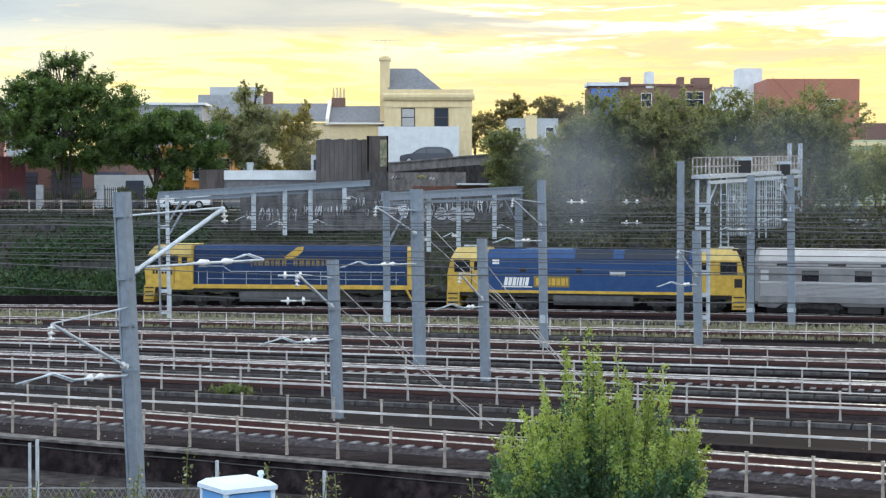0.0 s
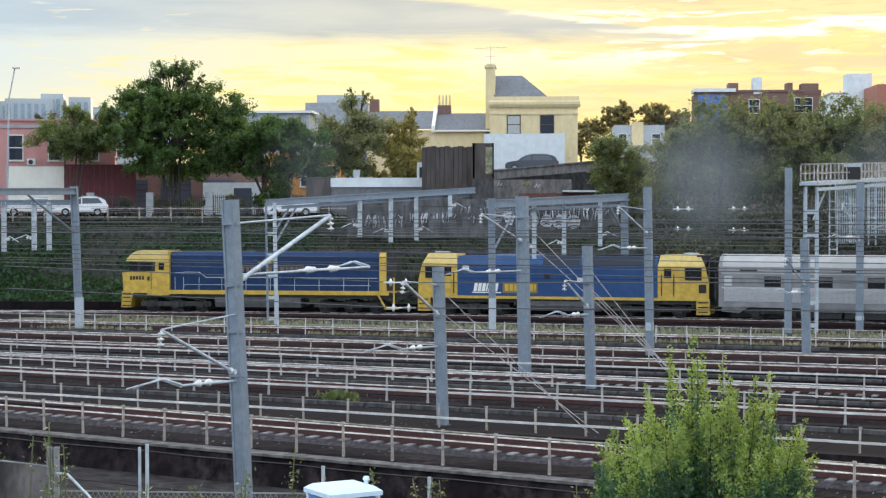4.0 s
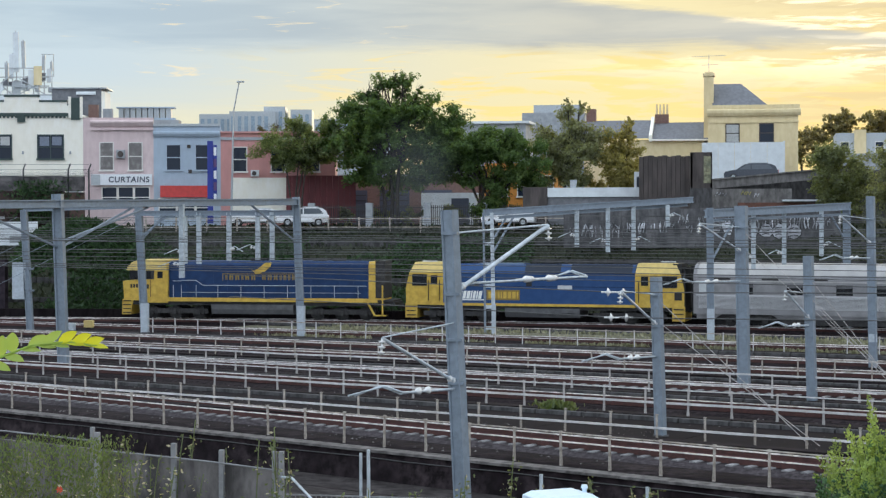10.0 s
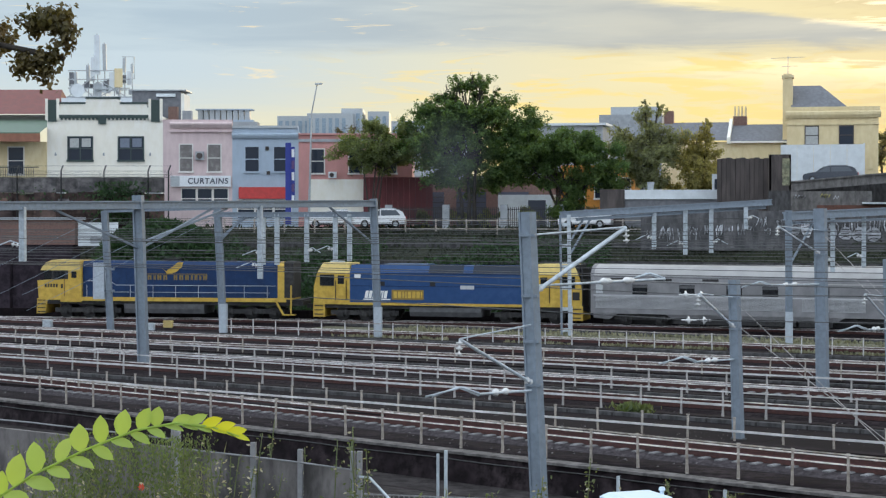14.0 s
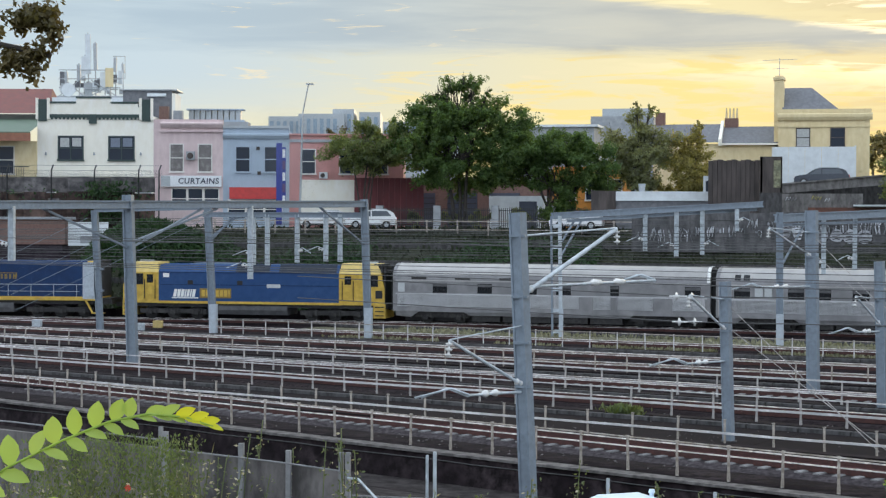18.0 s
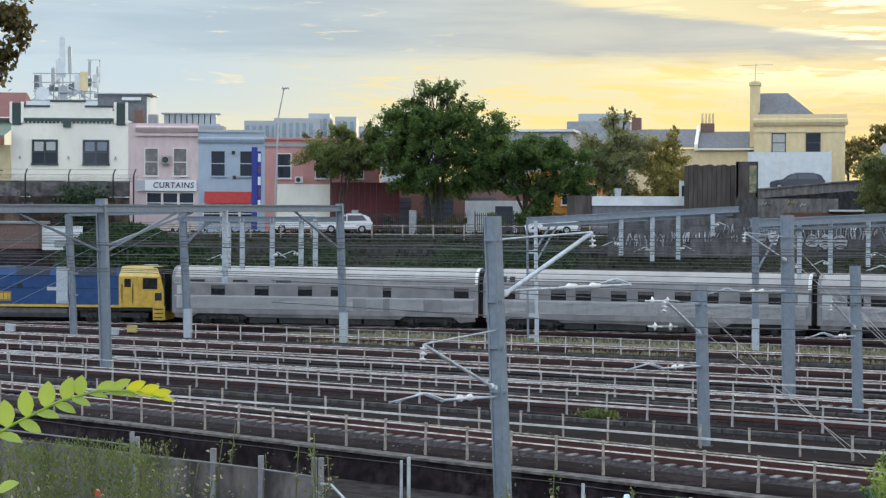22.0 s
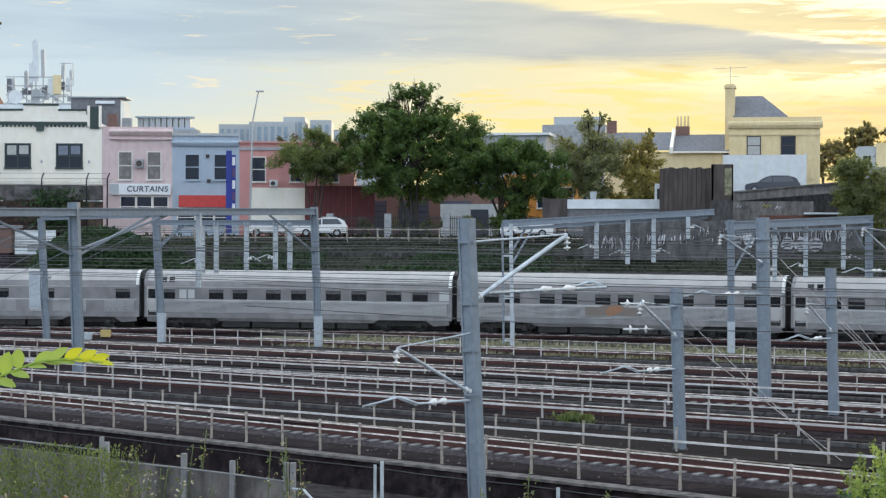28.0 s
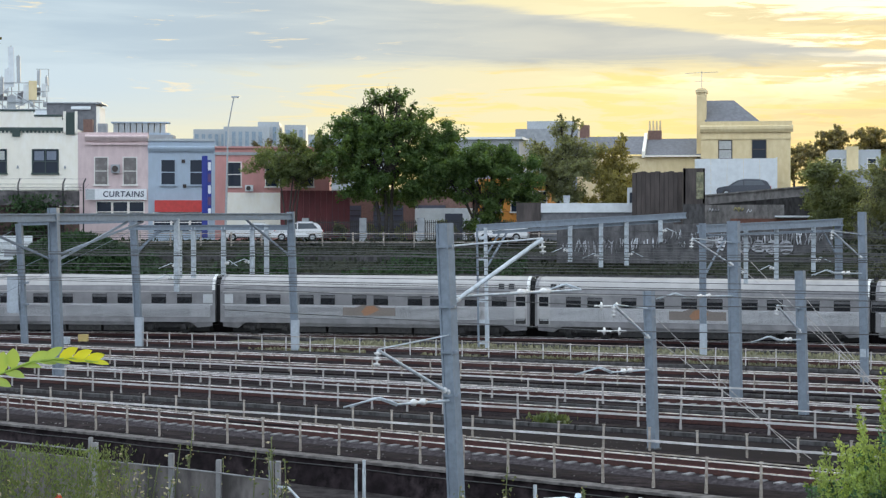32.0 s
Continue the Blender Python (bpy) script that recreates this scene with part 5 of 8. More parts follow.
def front_window(par, x0, x1, z0, z1, y=0.0, mat="pane", frame="sash", sill=True, mullion=1):
    """A sash window in a street front that faces -y."""
    w = part("window", Mesh().box(x0, x1, y - 0.03, y + 0.05, z0, z1), mat, par)
    f = Mesh()
    e = 0.09
    f.box(x0 - e, x1 + e, y - 0.07, y, z1, z1 + e)
    f.box(x0 - e, x0, y - 0.07, y, z0, z1)
    f.box(x1, x1 + e, y - 0.07, y, z0, z1)
    f.box(x0, x1, y - 0.06, y, (z0 + z1) / 2 - 0.04, (z0 + z1) / 2 + 0.04)
    for k in range(1, mullion + 1):
        xm = x0 + (x1 - x0) * k / (mullion + 1)
        if mullion:
            f.box(xm - 0.04, xm + 0.04, y - 0.055, y, z0, z1)
    part("frame", f, frame, w)
    if sill:
        part("sill", Mesh().box(x0 - 0.15, x1 + 0.15, y - 0.16, y, z0 - 0.14, z0), frame, w)
    return w


SHOPS = pose(-58.5, 145.17, 7.3, 0, 0, 12.6)


def shop(label, x0, x1, top, mat, depth=9.0, base=-0.6):
    s = thing("shop_house", SHOPS, label, "building", "street shops")
    part("wall", Mesh().box(x0, x1, 0, depth, base, top), mat, s)
    part("roof", Mesh().box(x0 + 0.2, x1 - 0.2, 0.3, depth - 0.2, top - 0.02, top + 0.06), "grey_wall", s)
    return s


def build_shops():
    # cream two-window shop with a stepped parapet and dark green trim
    s = shop("cream two-storey shop with dark green parapet trim", -9.86, 0.25, 9.2, "cream")
    part("parapet", Mesh().prism(((-9.6, 9.2), (-9.6, 10.0), (-8.9, 10.0), (-8.7, 10.3), (-6.6, 10.3), (-6.4, 10.75), (-3.6, 10.75), (-3.4, 10.3), (-1.2, 10.3), (-1.0, 10.0), (-0.1, 10.0), (-0.1, 9.2)), 0.0, 0.4, "y"), "cream", s)
    cap = Mesh()
    for a, b, z in ((-9.3, -8.8, 10.0), (-8.8, -6.5, 10.3), (-6.5, -3.5, 10.75), (-3.5, -1.1, 10.3), (-1.1, -0.3, 10.0)):
        cap.box(a, b, -0.08, 0.45, z, z + 0.16)
    part("coping", cap, "dark_green", s)
    for x in (-9.75, -0.75):
        part("pilaster_cap", Mesh().box(x, x + 0.75, -0.15, 0.0, 8.75, 10.65), "dark_green", s)
    for x in (-9.98, -0.98, -9.0, 0.0):
        part("pilaster", Mesh().box(x, x + 0.22, -0.18, 0.0, 8.9, 10.75), "cream", s)
    part("trim_band", Mesh().box(-9.2, -0.7, -0.12, 0, 9.05, 9.35), "dark_green", s)
    for i in range(24):
        x = -9.0 + i * 0.345
        part("dentil", Mesh().box(x, x + 0.17, -0.10, 0, 8.9, 9.06), "dark_green", s)
    part("bracket", Mesh().box(-5.35, -4.7, -0.2, 0, 8.55, 9.35), "dark_green", s)
    for x0, x1 in ((-7.99, -5.92), (-3.60, -1.48)):
        w = front_window(s, x0, x1, 5.42, 7.40, mullion=1, frame="dark_green")
        for a, b, c in ((x0 + 0.12, (x0 + x1) / 2 - 0.12, 6.50), ((x0 + x1) / 2 + 0.12, x1 - 0.12, 6.55)):
            part("blind", Mesh().box(a, b, -0.036, -0.03, c, 7.30), "pane_pale" if x0 < -5 else "pane_blind", w)
    for x in (-9.1, -4.9, -0.85):
        part("wall_lamp", Mesh().tube((x, -0.12, 5.8), (x, -0.12, 6.05), 0.1, 0.06, 8), "grey_wall", s)
    part("string_course", Mesh().box(-9.9, 0.3, -0.12, 0, 3.95, 4.2), "cream", s)
    for i in range(7):
        part("shopfront_panel", Mesh().box(-9.6 + i * 1.4, -8.35 + i * 1.4, -0.05, 0, 0, 2.8), "dark_wall" if i % 2 else "grey_wall", s)
    # pink shop
    s = shop("faded pink two-storey shop with a curtain shop sign", 0.25, 6.3, 8.4, "pink")
    part("parapet", Mesh().box(0.25, 6.3, 0.0, 0.35, 8.4, 8.95), "pink", s)
    part("cornice", Mesh().prism(((-0.35, 8.5), (-0.35, 8.62), (0, 8.75), (0, 8.2), (-0.15, 8.2)), 0.9, 6.3), "pink", s)
    part("cornice_strip", Mesh().box(0.9, 6.3, -0.2, 0, 7.85, 8.0), "pink", s)
    for x0, x1 in ((1.73, 2.80), (4.19, 5.28)):
        front_window(s, x0, x1, 4.44, 6.75, mat="pane_dim", mullion=0)
    ac = part("air_conditioner", Mesh().box(3.15, 3.85, -0.45, 0.05, 5.42, 6.15), "grey_wall", s)
    part("fan_grille", Mesh().tube((3.5, -0.46, 5.78), (3.5, -0.48, 5.78), 0.27, 0.27, 14), "dark_wall", ac)
    sb = part("sign_board", Mesh().box(0.95, 6.2, -0.35, -0.25, 3.10, 4.05), "sign_white", s)
    letters = text_mesh("CURTAINS", 0.68, 0.015, 1.12)
    letters.materials.append(M["sign_ink"])
    part("sign_letters", letters, None, sb, m=Matrix.Translation((4.2, -0.365, 3.57)) @ Matrix.Rotation(math.pi / 2, 4, "X"))
    part("sign_end_panel", Mesh().box(0.95, 1.75, -0.36, -0.34, 3.15, 4.0), "metal_unit", sb)
    for i in range(3):
        front_window(s, 1.9 + i * 1.4, 3.1 + i * 1.4, 1.2, 2.9, mat="pane", mullion=0, sill=False)
    part("chimney", Mesh().box(0.4, 1.2, 2.0, 2.8, 8.4, 10.2), "brick_dark", s)
    part("chimney", Mesh().box(1.5, 2.3, 3.0, 3.8, 8.4, 9.9), "grey_wall", s)
    # blue shop
    s = shop("pale blue two-storey shop with a red fascia", 6.3, 12.08, 7.9, "pale_blue")
    part("parapet", Mesh().box(6.3, 12.08, 0.0, 0.35, 7.9, 8.35), "pale_blue", s)
    part("cornice", Mesh().prism(((-0.3, 7.55), (-0.3, 7.68), (0, 7.8), (0, 7.3), (-0.15, 7.3)), 6.3, 12.0), "pale_blue", s)
    part("cornice_strip", Mesh().box(6.3, 12.0, -0.14, 0, 8.2, 8.42), "metal_unit", s)
    for x0, x1 in ((7.45, 8.6), (9.95, 11.2)):
        front_window(s, x0, x1, 4.44, 6.56, mullion=0, frame="pale_blue")
    part("vent", Mesh().box(9.2, 9.5, -0.12, 0, 6.3, 6.6), "dark_wall", s)
    part("vent", Mesh().box(9.3, 9.6, -0.12, 0, 4.15, 4.45), "dark_wall", s)
    part("fascia_sign", Mesh().box(6.9, 11.3, -0.4, -0.2, 2.05, 3.06), "sign_red", s)
    for i in range(3):
        front_window(s, 6.8 + i * 1.6, 8.2 + i * 1.6, 0.4, 1.9, mullion=0, sill=False)
    # salmon shop with a white ground floor
    s = shop("salmon two-storey shop with a white ground floor", 12.08, 22.0, 7.6, "salmon")
    part("parapet_band", Mesh().box(12.08, 22.0, -0.1, 0.3, 7.0, 7.25), "grey_wall", s)
    part("cornice", Mesh().box(12.08, 22.0, -0.2, 0.3, 7.6, 7.75), "salmon", s)
    for x in (13.2, 16.5, 19.5):
        front_window(s, x, x + 1.1, 4.3, 6.35, mullion=0)
    ac = part("air_conditioner", Mesh().box(14.7, 15.4, -0.4, 0, 3.85, 4.4), "white_wall", s)
    part("fan_grille", Mesh().tube((15.0, -0.41, 4.12), (15.0, -0.43, 4.12), 0.2, 0.2, 12), "dark_wall", ac)
    part("ground_floor", Mesh().box(13.0, 18.0, -0.06, 0, -0.2, 3.75), "cream", s)
    # blue pylon sign
    p = thing("pylon_sign", SHOPS, "tall cobalt blue pylon sign with small white and red panels", "sign")
    part("panel", Mesh().box(11.32, 11.8, -4.2, -3.9, -0.2, 6.75), "cobalt", p)
    part("side_board", Mesh().box(11.8, 12.12, -4.1, -4.0, 1.4, 6.4), "cobalt", p)
    for k in range(5):
        part("price_panel", Mesh().box(11.84, 12.08, -4.13, -4.1, 1.6 + k * 0.98, 2.3 + k * 0.98), "sign_white" if k % 2 == 0 else "cobalt_dull", p)
    # green-roofed house beyond the cream shop
    s = shop("cream house with a green sheet roof and balcony", -24.0, -9.9, 5.2, "cream")
    part("green_roof", Mesh().add([(-24.5, -2.5, 7.7), (-9.9, -2.5, 7.7), (-9.9, 6, 9.7), (-24.5, 6, 9.7), (-24.5, -2.5, 7.55), (-9.9, -2.5, 7.55)], [(0, 1, 2, 3), (4, 5, 1, 0)]), "green_roof", s)
    part("fascia", Mesh().box(-24.5, -9.9, -2.6, -2.4, 6.9, 7.6), "terracotta", s)
    part("upper_wall", Mesh().box(-24, -9.9, -0.1, 0.1, 3.6, 7.0), "sandstone", s)
    for x in (-13.2, -17.0, -21.0):
        front_window(s, x, x + 1.3, 4.2, 6.5, y=-0.1, mullion=0)
    bal = Mesh()
    for i in range(70):
        bal.box(-24.3 + i * 0.2, -24.26 + i * 0.2, -2.5, -2.46, 3.6, 4.7)
    bal.box(-24.4, -10.0, -2.52, -2.44, 4.68, 4.76)
    part("balcony_rail", bal, "fence_dark", s)
    part("balcony_floor", Mesh().box(-24.4, -9.9, -2.6, 0, 3.35, 3.6), "grey_wall", s)
    part("red_roof", Mesh().add([(-24, 3, 9.6), (-9.6, 3, 9.6), (-10.5, 9, 12.2), (-24, 9, 12.2), (-9.6, 12, 9.6)], [(0, 1, 2, 3), (1, 4, 2)]), "red_roof", s)
    # roof plant behind the shops
    b = thing("roof_plant_room", SHOPS, "dark grey metal plant room on the roof", "plant room")
    part("housing", Mesh().box(-3.4, 1.0, 5.5, 9.0, 9.2, 11.85), "slate", b)
    part("side_wall", Mesh().box(1.0, 1.3, 5.5, 9.0, 9.2, 11.6), "cream", b)
    part("roof_edge", Mesh().box(-3.6, 1.5, 5.3, 9.2, 11.85, 11.95), "metal_unit", b)
    part("vent_hood", Mesh().prism(((5.2, 11.3), (5.2, 11.45), (5.5, 11.6), (5.5, 11.3)), -1.2, 0.5), "white_wall", b)
    # telecom mast cluster
    t = thing("telecom_antennas", SHOPS, "cluster of grey mobile phone antennas on a roof frame", "antenna")
    rg = random.Random(4)
    part("frame", Mesh().box(-9.5, -3.4, 6.2, 6.4, 11.2, 11.4).box(-9.5, -3.4, 8.2, 8.4, 11.2, 11.4), "metal_unit", t)
    for x, h, w, q in ((-6.75, 17.0, 0.50, 3.6), (-6.15, 16.2, 0.32, 2.4), (-5.2, 13.6, 0.85, 1.7), (-4.55, 15.0, 0.28, 1.3), (-3.75, 14.4, 0.22, 0.8), (-7.7, 14.3, 0.32, 2.0), (-8.7, 13.6, 0.28, 1.6), (-7.2, 15.0, 0.42, 2.2), (-9.3, 13.0, 0.5, 1.2)):
        y, lean = 6.3 + rg.uniform(0, 1.6), rg.uniform(-0.12, 0.12)
        an = part("pole", Mesh().tube((x, y + 0.2, 10.0), (x + lean, y + 0.2, h + 0.15), 0.06, 0.05, 6), "metal_unit", t)
        part("panel_antenna", Mesh().prism(((x - w / 2, h - q), (x - w / 2 + lean * 0.6, h), (x + w / 2 + lean * 0.6, h), (x + w / 2, h - q)), y - 0.12, y + 0.10, "y"), "white_wall" if w > 0.4 else "metal_unit", an)
    # grey antenna housing coloured yellow for the low sun falling on it
    part("lit_panel", Mesh().box(-5.1, -4.4, 6.0, 6.2, 12.2, 13.9), "sandstone", t)
    part("dish", Mesh().tube((-8.4, 6.1, 11.9), (-8.4, 5.8, 11.9), 0.25, 0.62, 16), "white_wall", t)
    for p, q in (((-9.4, 6.2, 11.3), (-7.0, 6.2, 13.2)), ((-7.0, 6.2, 11.3), (-9.0, 6.2, 13.0)), ((-6.6, 6.2, 11.3), (-4.2, 6.2, 12.6)), ((-4.0, 6.2, 11.3), (-6.4, 6.2, 12.8))):
        part("brace", Mesh().tube(p, q, 0.05, 0.05, 6), "metal_unit", t)
    fr = Mesh()
    fr.path([(-4.4, 6.5, 13.0), (-3.4, 6.5, 13.0), (-3.4, 6.5, 15.0), (-4.5, 6.5, 15.0)], 0.04)
    fr.path([(-7.0, 6.5, 12.0), (-4.0, 6.5, 12.0)], 0.05)
    part("outrigger", fr, "metal_unit", t)
    for k in range(20):
        x, z, w = rg.uniform(-9.4, -3.8), rg.uniform(11.3, 12.9), rg.uniform(0.2, 0.7)
        part("radio_box", Mesh().box(x - w / 2, x + w / 2, 6.6 + 0.05 * k, 6.85 + 0.05 * k, z, z + rg.uniform(0.3, 1.3)), ("metal_unit", "white_wall", "slate")[k % 3], t)
    for z in (12.1, 12.9, 13.7):
        part("cross_bar", Mesh().box(-9.4, -3.8 if z < 13 else -5.0, 6.42, 6.5, z, z + 0.09), "metal_unit", t)
    part("roof_base", Mesh().box(-9.8, -3.4, 5.5, 9.5, 9.2, 11.2), "white_wall", t)
    # air-conditioning rack and far tower blocks
    r = thing("rooftop_plant_rack", SHOPS, "white and blue rooftop air-conditioning rack behind the shops", "plant rack")
    for i in range(9):
        part("unit", Mesh().box(1.6 + i * 0.55, 2.05 + i * 0.55, 12, 13, 9.6, 10.5), "metal_unit", r)
    part("frame", Mesh().box(1.4, 6.8, 11.8, 13.2, 10.5, 10.62).box(1.4, 6.8, 11.8, 13.2, 9.4, 9.6), "pale_blue", r)
    part("deck", Mesh().box(1.2, 7.2, 11.6, 14, -0.3, 9.4), "grey_wall", r)
    for x, w, z, y in ((8.0, 5.5, 10.9, 60), (12.0, 2.6, 11.6, 62), (15.2, 2.6, 11.3, 63), (4.0, 6.0, 10.8, 64), (18.5, 9.0, 9.4, 50)):
        b = thing("tower_block", SHOPS, "pale distant concrete tower block", "building", "distant blocks")
        part("wall", Mesh().box(x, x + w, y, y + 8, -1, z + 2.2), "metal_unit", b)
        for k in range(int(w / 0.8)):
            part("window_strip", Mesh().box(x + 0.2 + k * 0.8, x + 0.65 + k * 0.8, y - 0.06, y + 0.05, z - 0.5, z + 1.6), "pane_sky", b)


build_shops()


def build_house():
    s = thing("sandstone_house", pose(0, 170, 6.9), "yellow rendered two-storey house with a hipped slate roof", "building")
    part("wall", Mesh().box(-5.63, 2.76, 0, 9, 0, 11.0), "sandstone", s)
    part("cornice", Mesh().prism(((-0.35, 10.5), (-0.35, 10.75), (0, 10.9), (0, 10.2), (-0.18, 10.2)), -5.7, 3.0), "sandstone", s)
    part("parapet", Mesh().box(-5.63, 2.9, -0.05, 0.4, 10.9, 11.25), "sandstone", s)
    part("frieze", Mesh().box(-5.63, 2.8, -0.1, 0, 9.55, 9.75), "sandstone", s)
    part("roof", Mesh().add([(-5.3, 0.5, 11.1), (0.1, 0.5, 11.1), (0.1, 8.5, 11.1), (-5.3, 8.5, 11.1), (-5.2, 3.5, 13.5), (-2.6, 3.5, 13.5), (-5.2, 5, 13.5), (-2.6, 5, 13.5)],
                            [(0, 1, 5, 4), (1, 2, 7, 5), (2, 3, 6, 7), (4, 5, 7, 6), (0, 4, 6, 3)]), "slate", s)
    ch = part("chimney", Mesh().box(-6.06, -5.15, 1.0, 2.6, 0, 14.1), "sandstone", s)
    part("chimney_cap", Mesh().box(-6.16, -5.05, 0.9, 2.7, 14.1, 14.35).box(-6.0, -5.2, 1.1, 2.5, 14.35, 14.5), "sandstone", ch)
    an = Mesh().tube((-5.6, 1.6, 14.4), (-5.6, 1.6, 16.2), 0.03, 0.03, 6)
    an.tube((-7.2, 1.6, 16.0), (-4.0, 1.6, 16.1), 0.02, 0.02, 5).tube((-6.3, 1.6, 15.2), (-4.7, 1.6, 15.25), 0.02, 0.02, 5)
    for i in range(6):
        an.tube((-6.9 + i * 0.5, 1.2, 16.05), (-6.9 + i * 0.5, 2.0, 16.05), 0.012, 0.012, 4)
    part("aerial", an, "metal_unit", s)
    front_window(s, -3.9, -2.76, 7.75, 9.4, mat="pane_pale", mullion=0, frame="dark_wall")
    front_window(s, -0.76, 0.43, 7.75, 9.4, mullion=0, frame="dark_wall")
    for z0, z1 in ((7.2, 9.6), (5.4, 6.8), (2.6, 4.8)):
        part("recess_panel", Mesh().box(1.5, 2.3, -0.06, 0, z0, z1), "sandstone", s)
    # lower wing with a slate roof, and its parapet wall and chimney pots
    w = thing("slate_roofed_terrace", pose(0, 170, 6.9), "low yellow terrace with grey slate roofs and chimney pots", "building")
    part("wall", Mesh().box(-17.5, -5.65, 1.0, 8, 0, 8.1), "sandstone", w)
    part("roof", Mesh().add([(-11.0, 0.7, 8.1), (-5.65, 0.7, 8.1), (-5.65, 4.5, 9.9), (-11.0, 4.5, 9.9)], [(0, 1, 2, 3)]), "slate", w)
    part("roof", Mesh().add([(-17.7, 0.7, 8.2), (-11.2, 0.7, 8.2), (-11.2, 4.5, 10.15), (-17.7, 4.5, 10.15)], [(0, 1, 2, 3)]), "slate", w)
    part("gutter", Mesh().box(-11.0, -5.65, 0.5, 0.75, 7.95, 8.1), "cream", w)
    part("party_wall", Mesh().prism(((0.5, 7.9), (0.5, 8.5), (4.6, 10.5), (4.6, 7.9)), -11.25, -10.95), "cream", w)
    c = part("chimney", Mesh().box(-10.9, -9.6, 4.3, 5.2, 8, 10.7), "brick_dark", w)
    for i in range(4):
        x = -10.75 + i * 0.34
        # yellow render colour gives the dark pots their evening light
        part("chimney_pot", Mesh().tube((x, 4.75, 10.7), (x, 4.75, 11.7), 0.12, 0.08, 8), "sandstone", c)
    part("chimney", Mesh().box(-17.6, -16.7, 4.3, 5.2, 8, 11.3), "brick_dark", w)
    # white hoarding before the house
    hd = thing("white_hoarding", pose(0, 166, 6.9), "long white panelled hoarding beside the ramp", "hoarding")
    for i in range(5):
        part("panel", Mesh().box(-6.05 + i * 1.49, -4.58 + i * 1.49, 0, 0.1, 0.0, 7.55), "white_wall", hd)
    part("post", Mesh().box(1.35, 1.5, -0.02, 0.15, 0.0, 7.65), "white_wall", hd)


build_house()


def build_ramp():
    r = thing("road_ramp", pose(0, 156, 6.9), "weathered concrete road ramp with a sloping parapet", "ramp")
    part("deck", Mesh().add([(-6.5, 0.5, 3.7), (12, 3, 4.9), (12, 14, 4.9), (-6.5, 14, 3.7), (-6.5, 0.5, 0), (12, 3, 0), (12, 14, 0), (-6.5, 14, 0)],
                            [(0, 1, 2, 3), (0, 4, 5, 1), (1, 5, 6, 2), (3, 2, 6, 7), (0, 3, 7, 4), (4, 7, 6, 5)]), "concrete", r)
    part("parapet", Mesh().add([(-6.2, 0.0, 3.0), (8, 0, 4.2), (8, 0, 5.0), (-6.2, 0, 3.75), (-6.2, 0.35, 3.0), (8, 0.35, 4.2), (8, 0.35, 5.0), (-6.2, 0.35, 3.75)],
                               [(0, 1, 2, 3), (4, 7, 6, 5), (3, 2, 6, 7), (0, 4, 5, 1), (0, 3, 7, 4), (1, 5, 6, 2)]), "ramp_grey", r)
    part("parapet_cap", Mesh().beam((-6.2, 0.1, 3.8), (8, 0.1, 5.05), 0.5, 0.12), "ramp_grey", r)
    part("lower_wall", Mesh().box(-6.0, 2.0, -0.3, 0.3, 1.0, 3.1), "ramp_grey", r)
    for i, (x, z, c) in enumerate(((-4.5, 2.5, "graffiti"), (-4.0, 2.45, "graffiti"), (-2.3, 2.6, "tag_yellow"), (-1.9, 2.55, "tag_yellow"), (-1.2, 2.4, "graffiti"), (-5.2, 1.7, "graffiti"))):
        part("graffiti_stroke", Mesh().path([(x, -0.33, z), (x + 0.15, -0.33, z + 0.3), (x + 0.3, -0.33, z + 0.02), (x + 0.42, -0.33, z + 0.28)], 0.035, 4), c, r)
    part("abutment", Mesh().box(-2.6, 4.2, -0.5, 0.4, 0.6, 1.9), "rust_wall", r)
    part("awning", Mesh().box(1.2, 4.8, -1.2, 0.0, 2.0, 2.15), "white_wall", r)
    # dark timber-clad building beside the ramp, and a dark billboard back
    d = thing("dark_clad_building", pose(0, 140, 6.9), "dark brown clad building beside the ramp", "building")
    for i in range(11):
        x = -10.0 + i * 0.36
        part("cladding_board", Mesh().box(x, x + 0.34, -0.04 * (i % 2), 3.5, 0.5, 5.4 + 0.05 * (i % 3)), "dark_wall", d)
    b = thing("billboard", pose(0, 139.5, 6.9), "dark billboard frame with a faded yellow-green panel", "billboard")
    part("backing", Mesh().box(-6.0, -4.3, 0, 0.25, 2.9, 5.7), "dark_wall", b)
    part("poster", Mesh().box(-4.95, -4.4, -0.03, 0, 3.3, 5.4), "poster_pale", b)
    for x in (-5.95, -4.45):
        part("post", Mesh().box(x, x + 0.15, 0, 0.15, -1.0, 5.7), "dark_wall", b)
    part("base_wall", Mesh().box(-6.0, -4.3, -0.3, 0.3, 0.6, 2.9), "concrete", b)
    # graffiti-covered retaining wall at the top of the cutting
    w = Mesh()
    for i in range(14):
        w.box(-15.6 + i * 1.5, -14.12 + i * 1.5, 136.8, 137.2, 5.2, 8.2 + 0.06 * (i % 3))
    gw = tagged(part("wall_graffiti", w, "wall_sooty"), "sooty retaining wall covered with pale graffiti", "retaining wall", kind="structure")
    rg = random.Random(9)
    for i in range(26):
        x, z = -15.2 + i * 0.76 + rg.uniform(-0.2, 0.2), rg.uniform(5.9, 7.1)
        hh, ww = rg.uniform(0.35, 1.0), rg.uniform(0.16, 0.34)
        for k in range(rg.randint(2, 5)):
            pts = [(x + ww * (k + rg.uniform(0, 0.9)), 136.775 - 0.0012 * i, z + hh * v + rg.uniform(-0.1, 0.1)) for v in (0, 0.55, 1.0, 0.35, 0.75)[: rg.randint(3, 5)]]
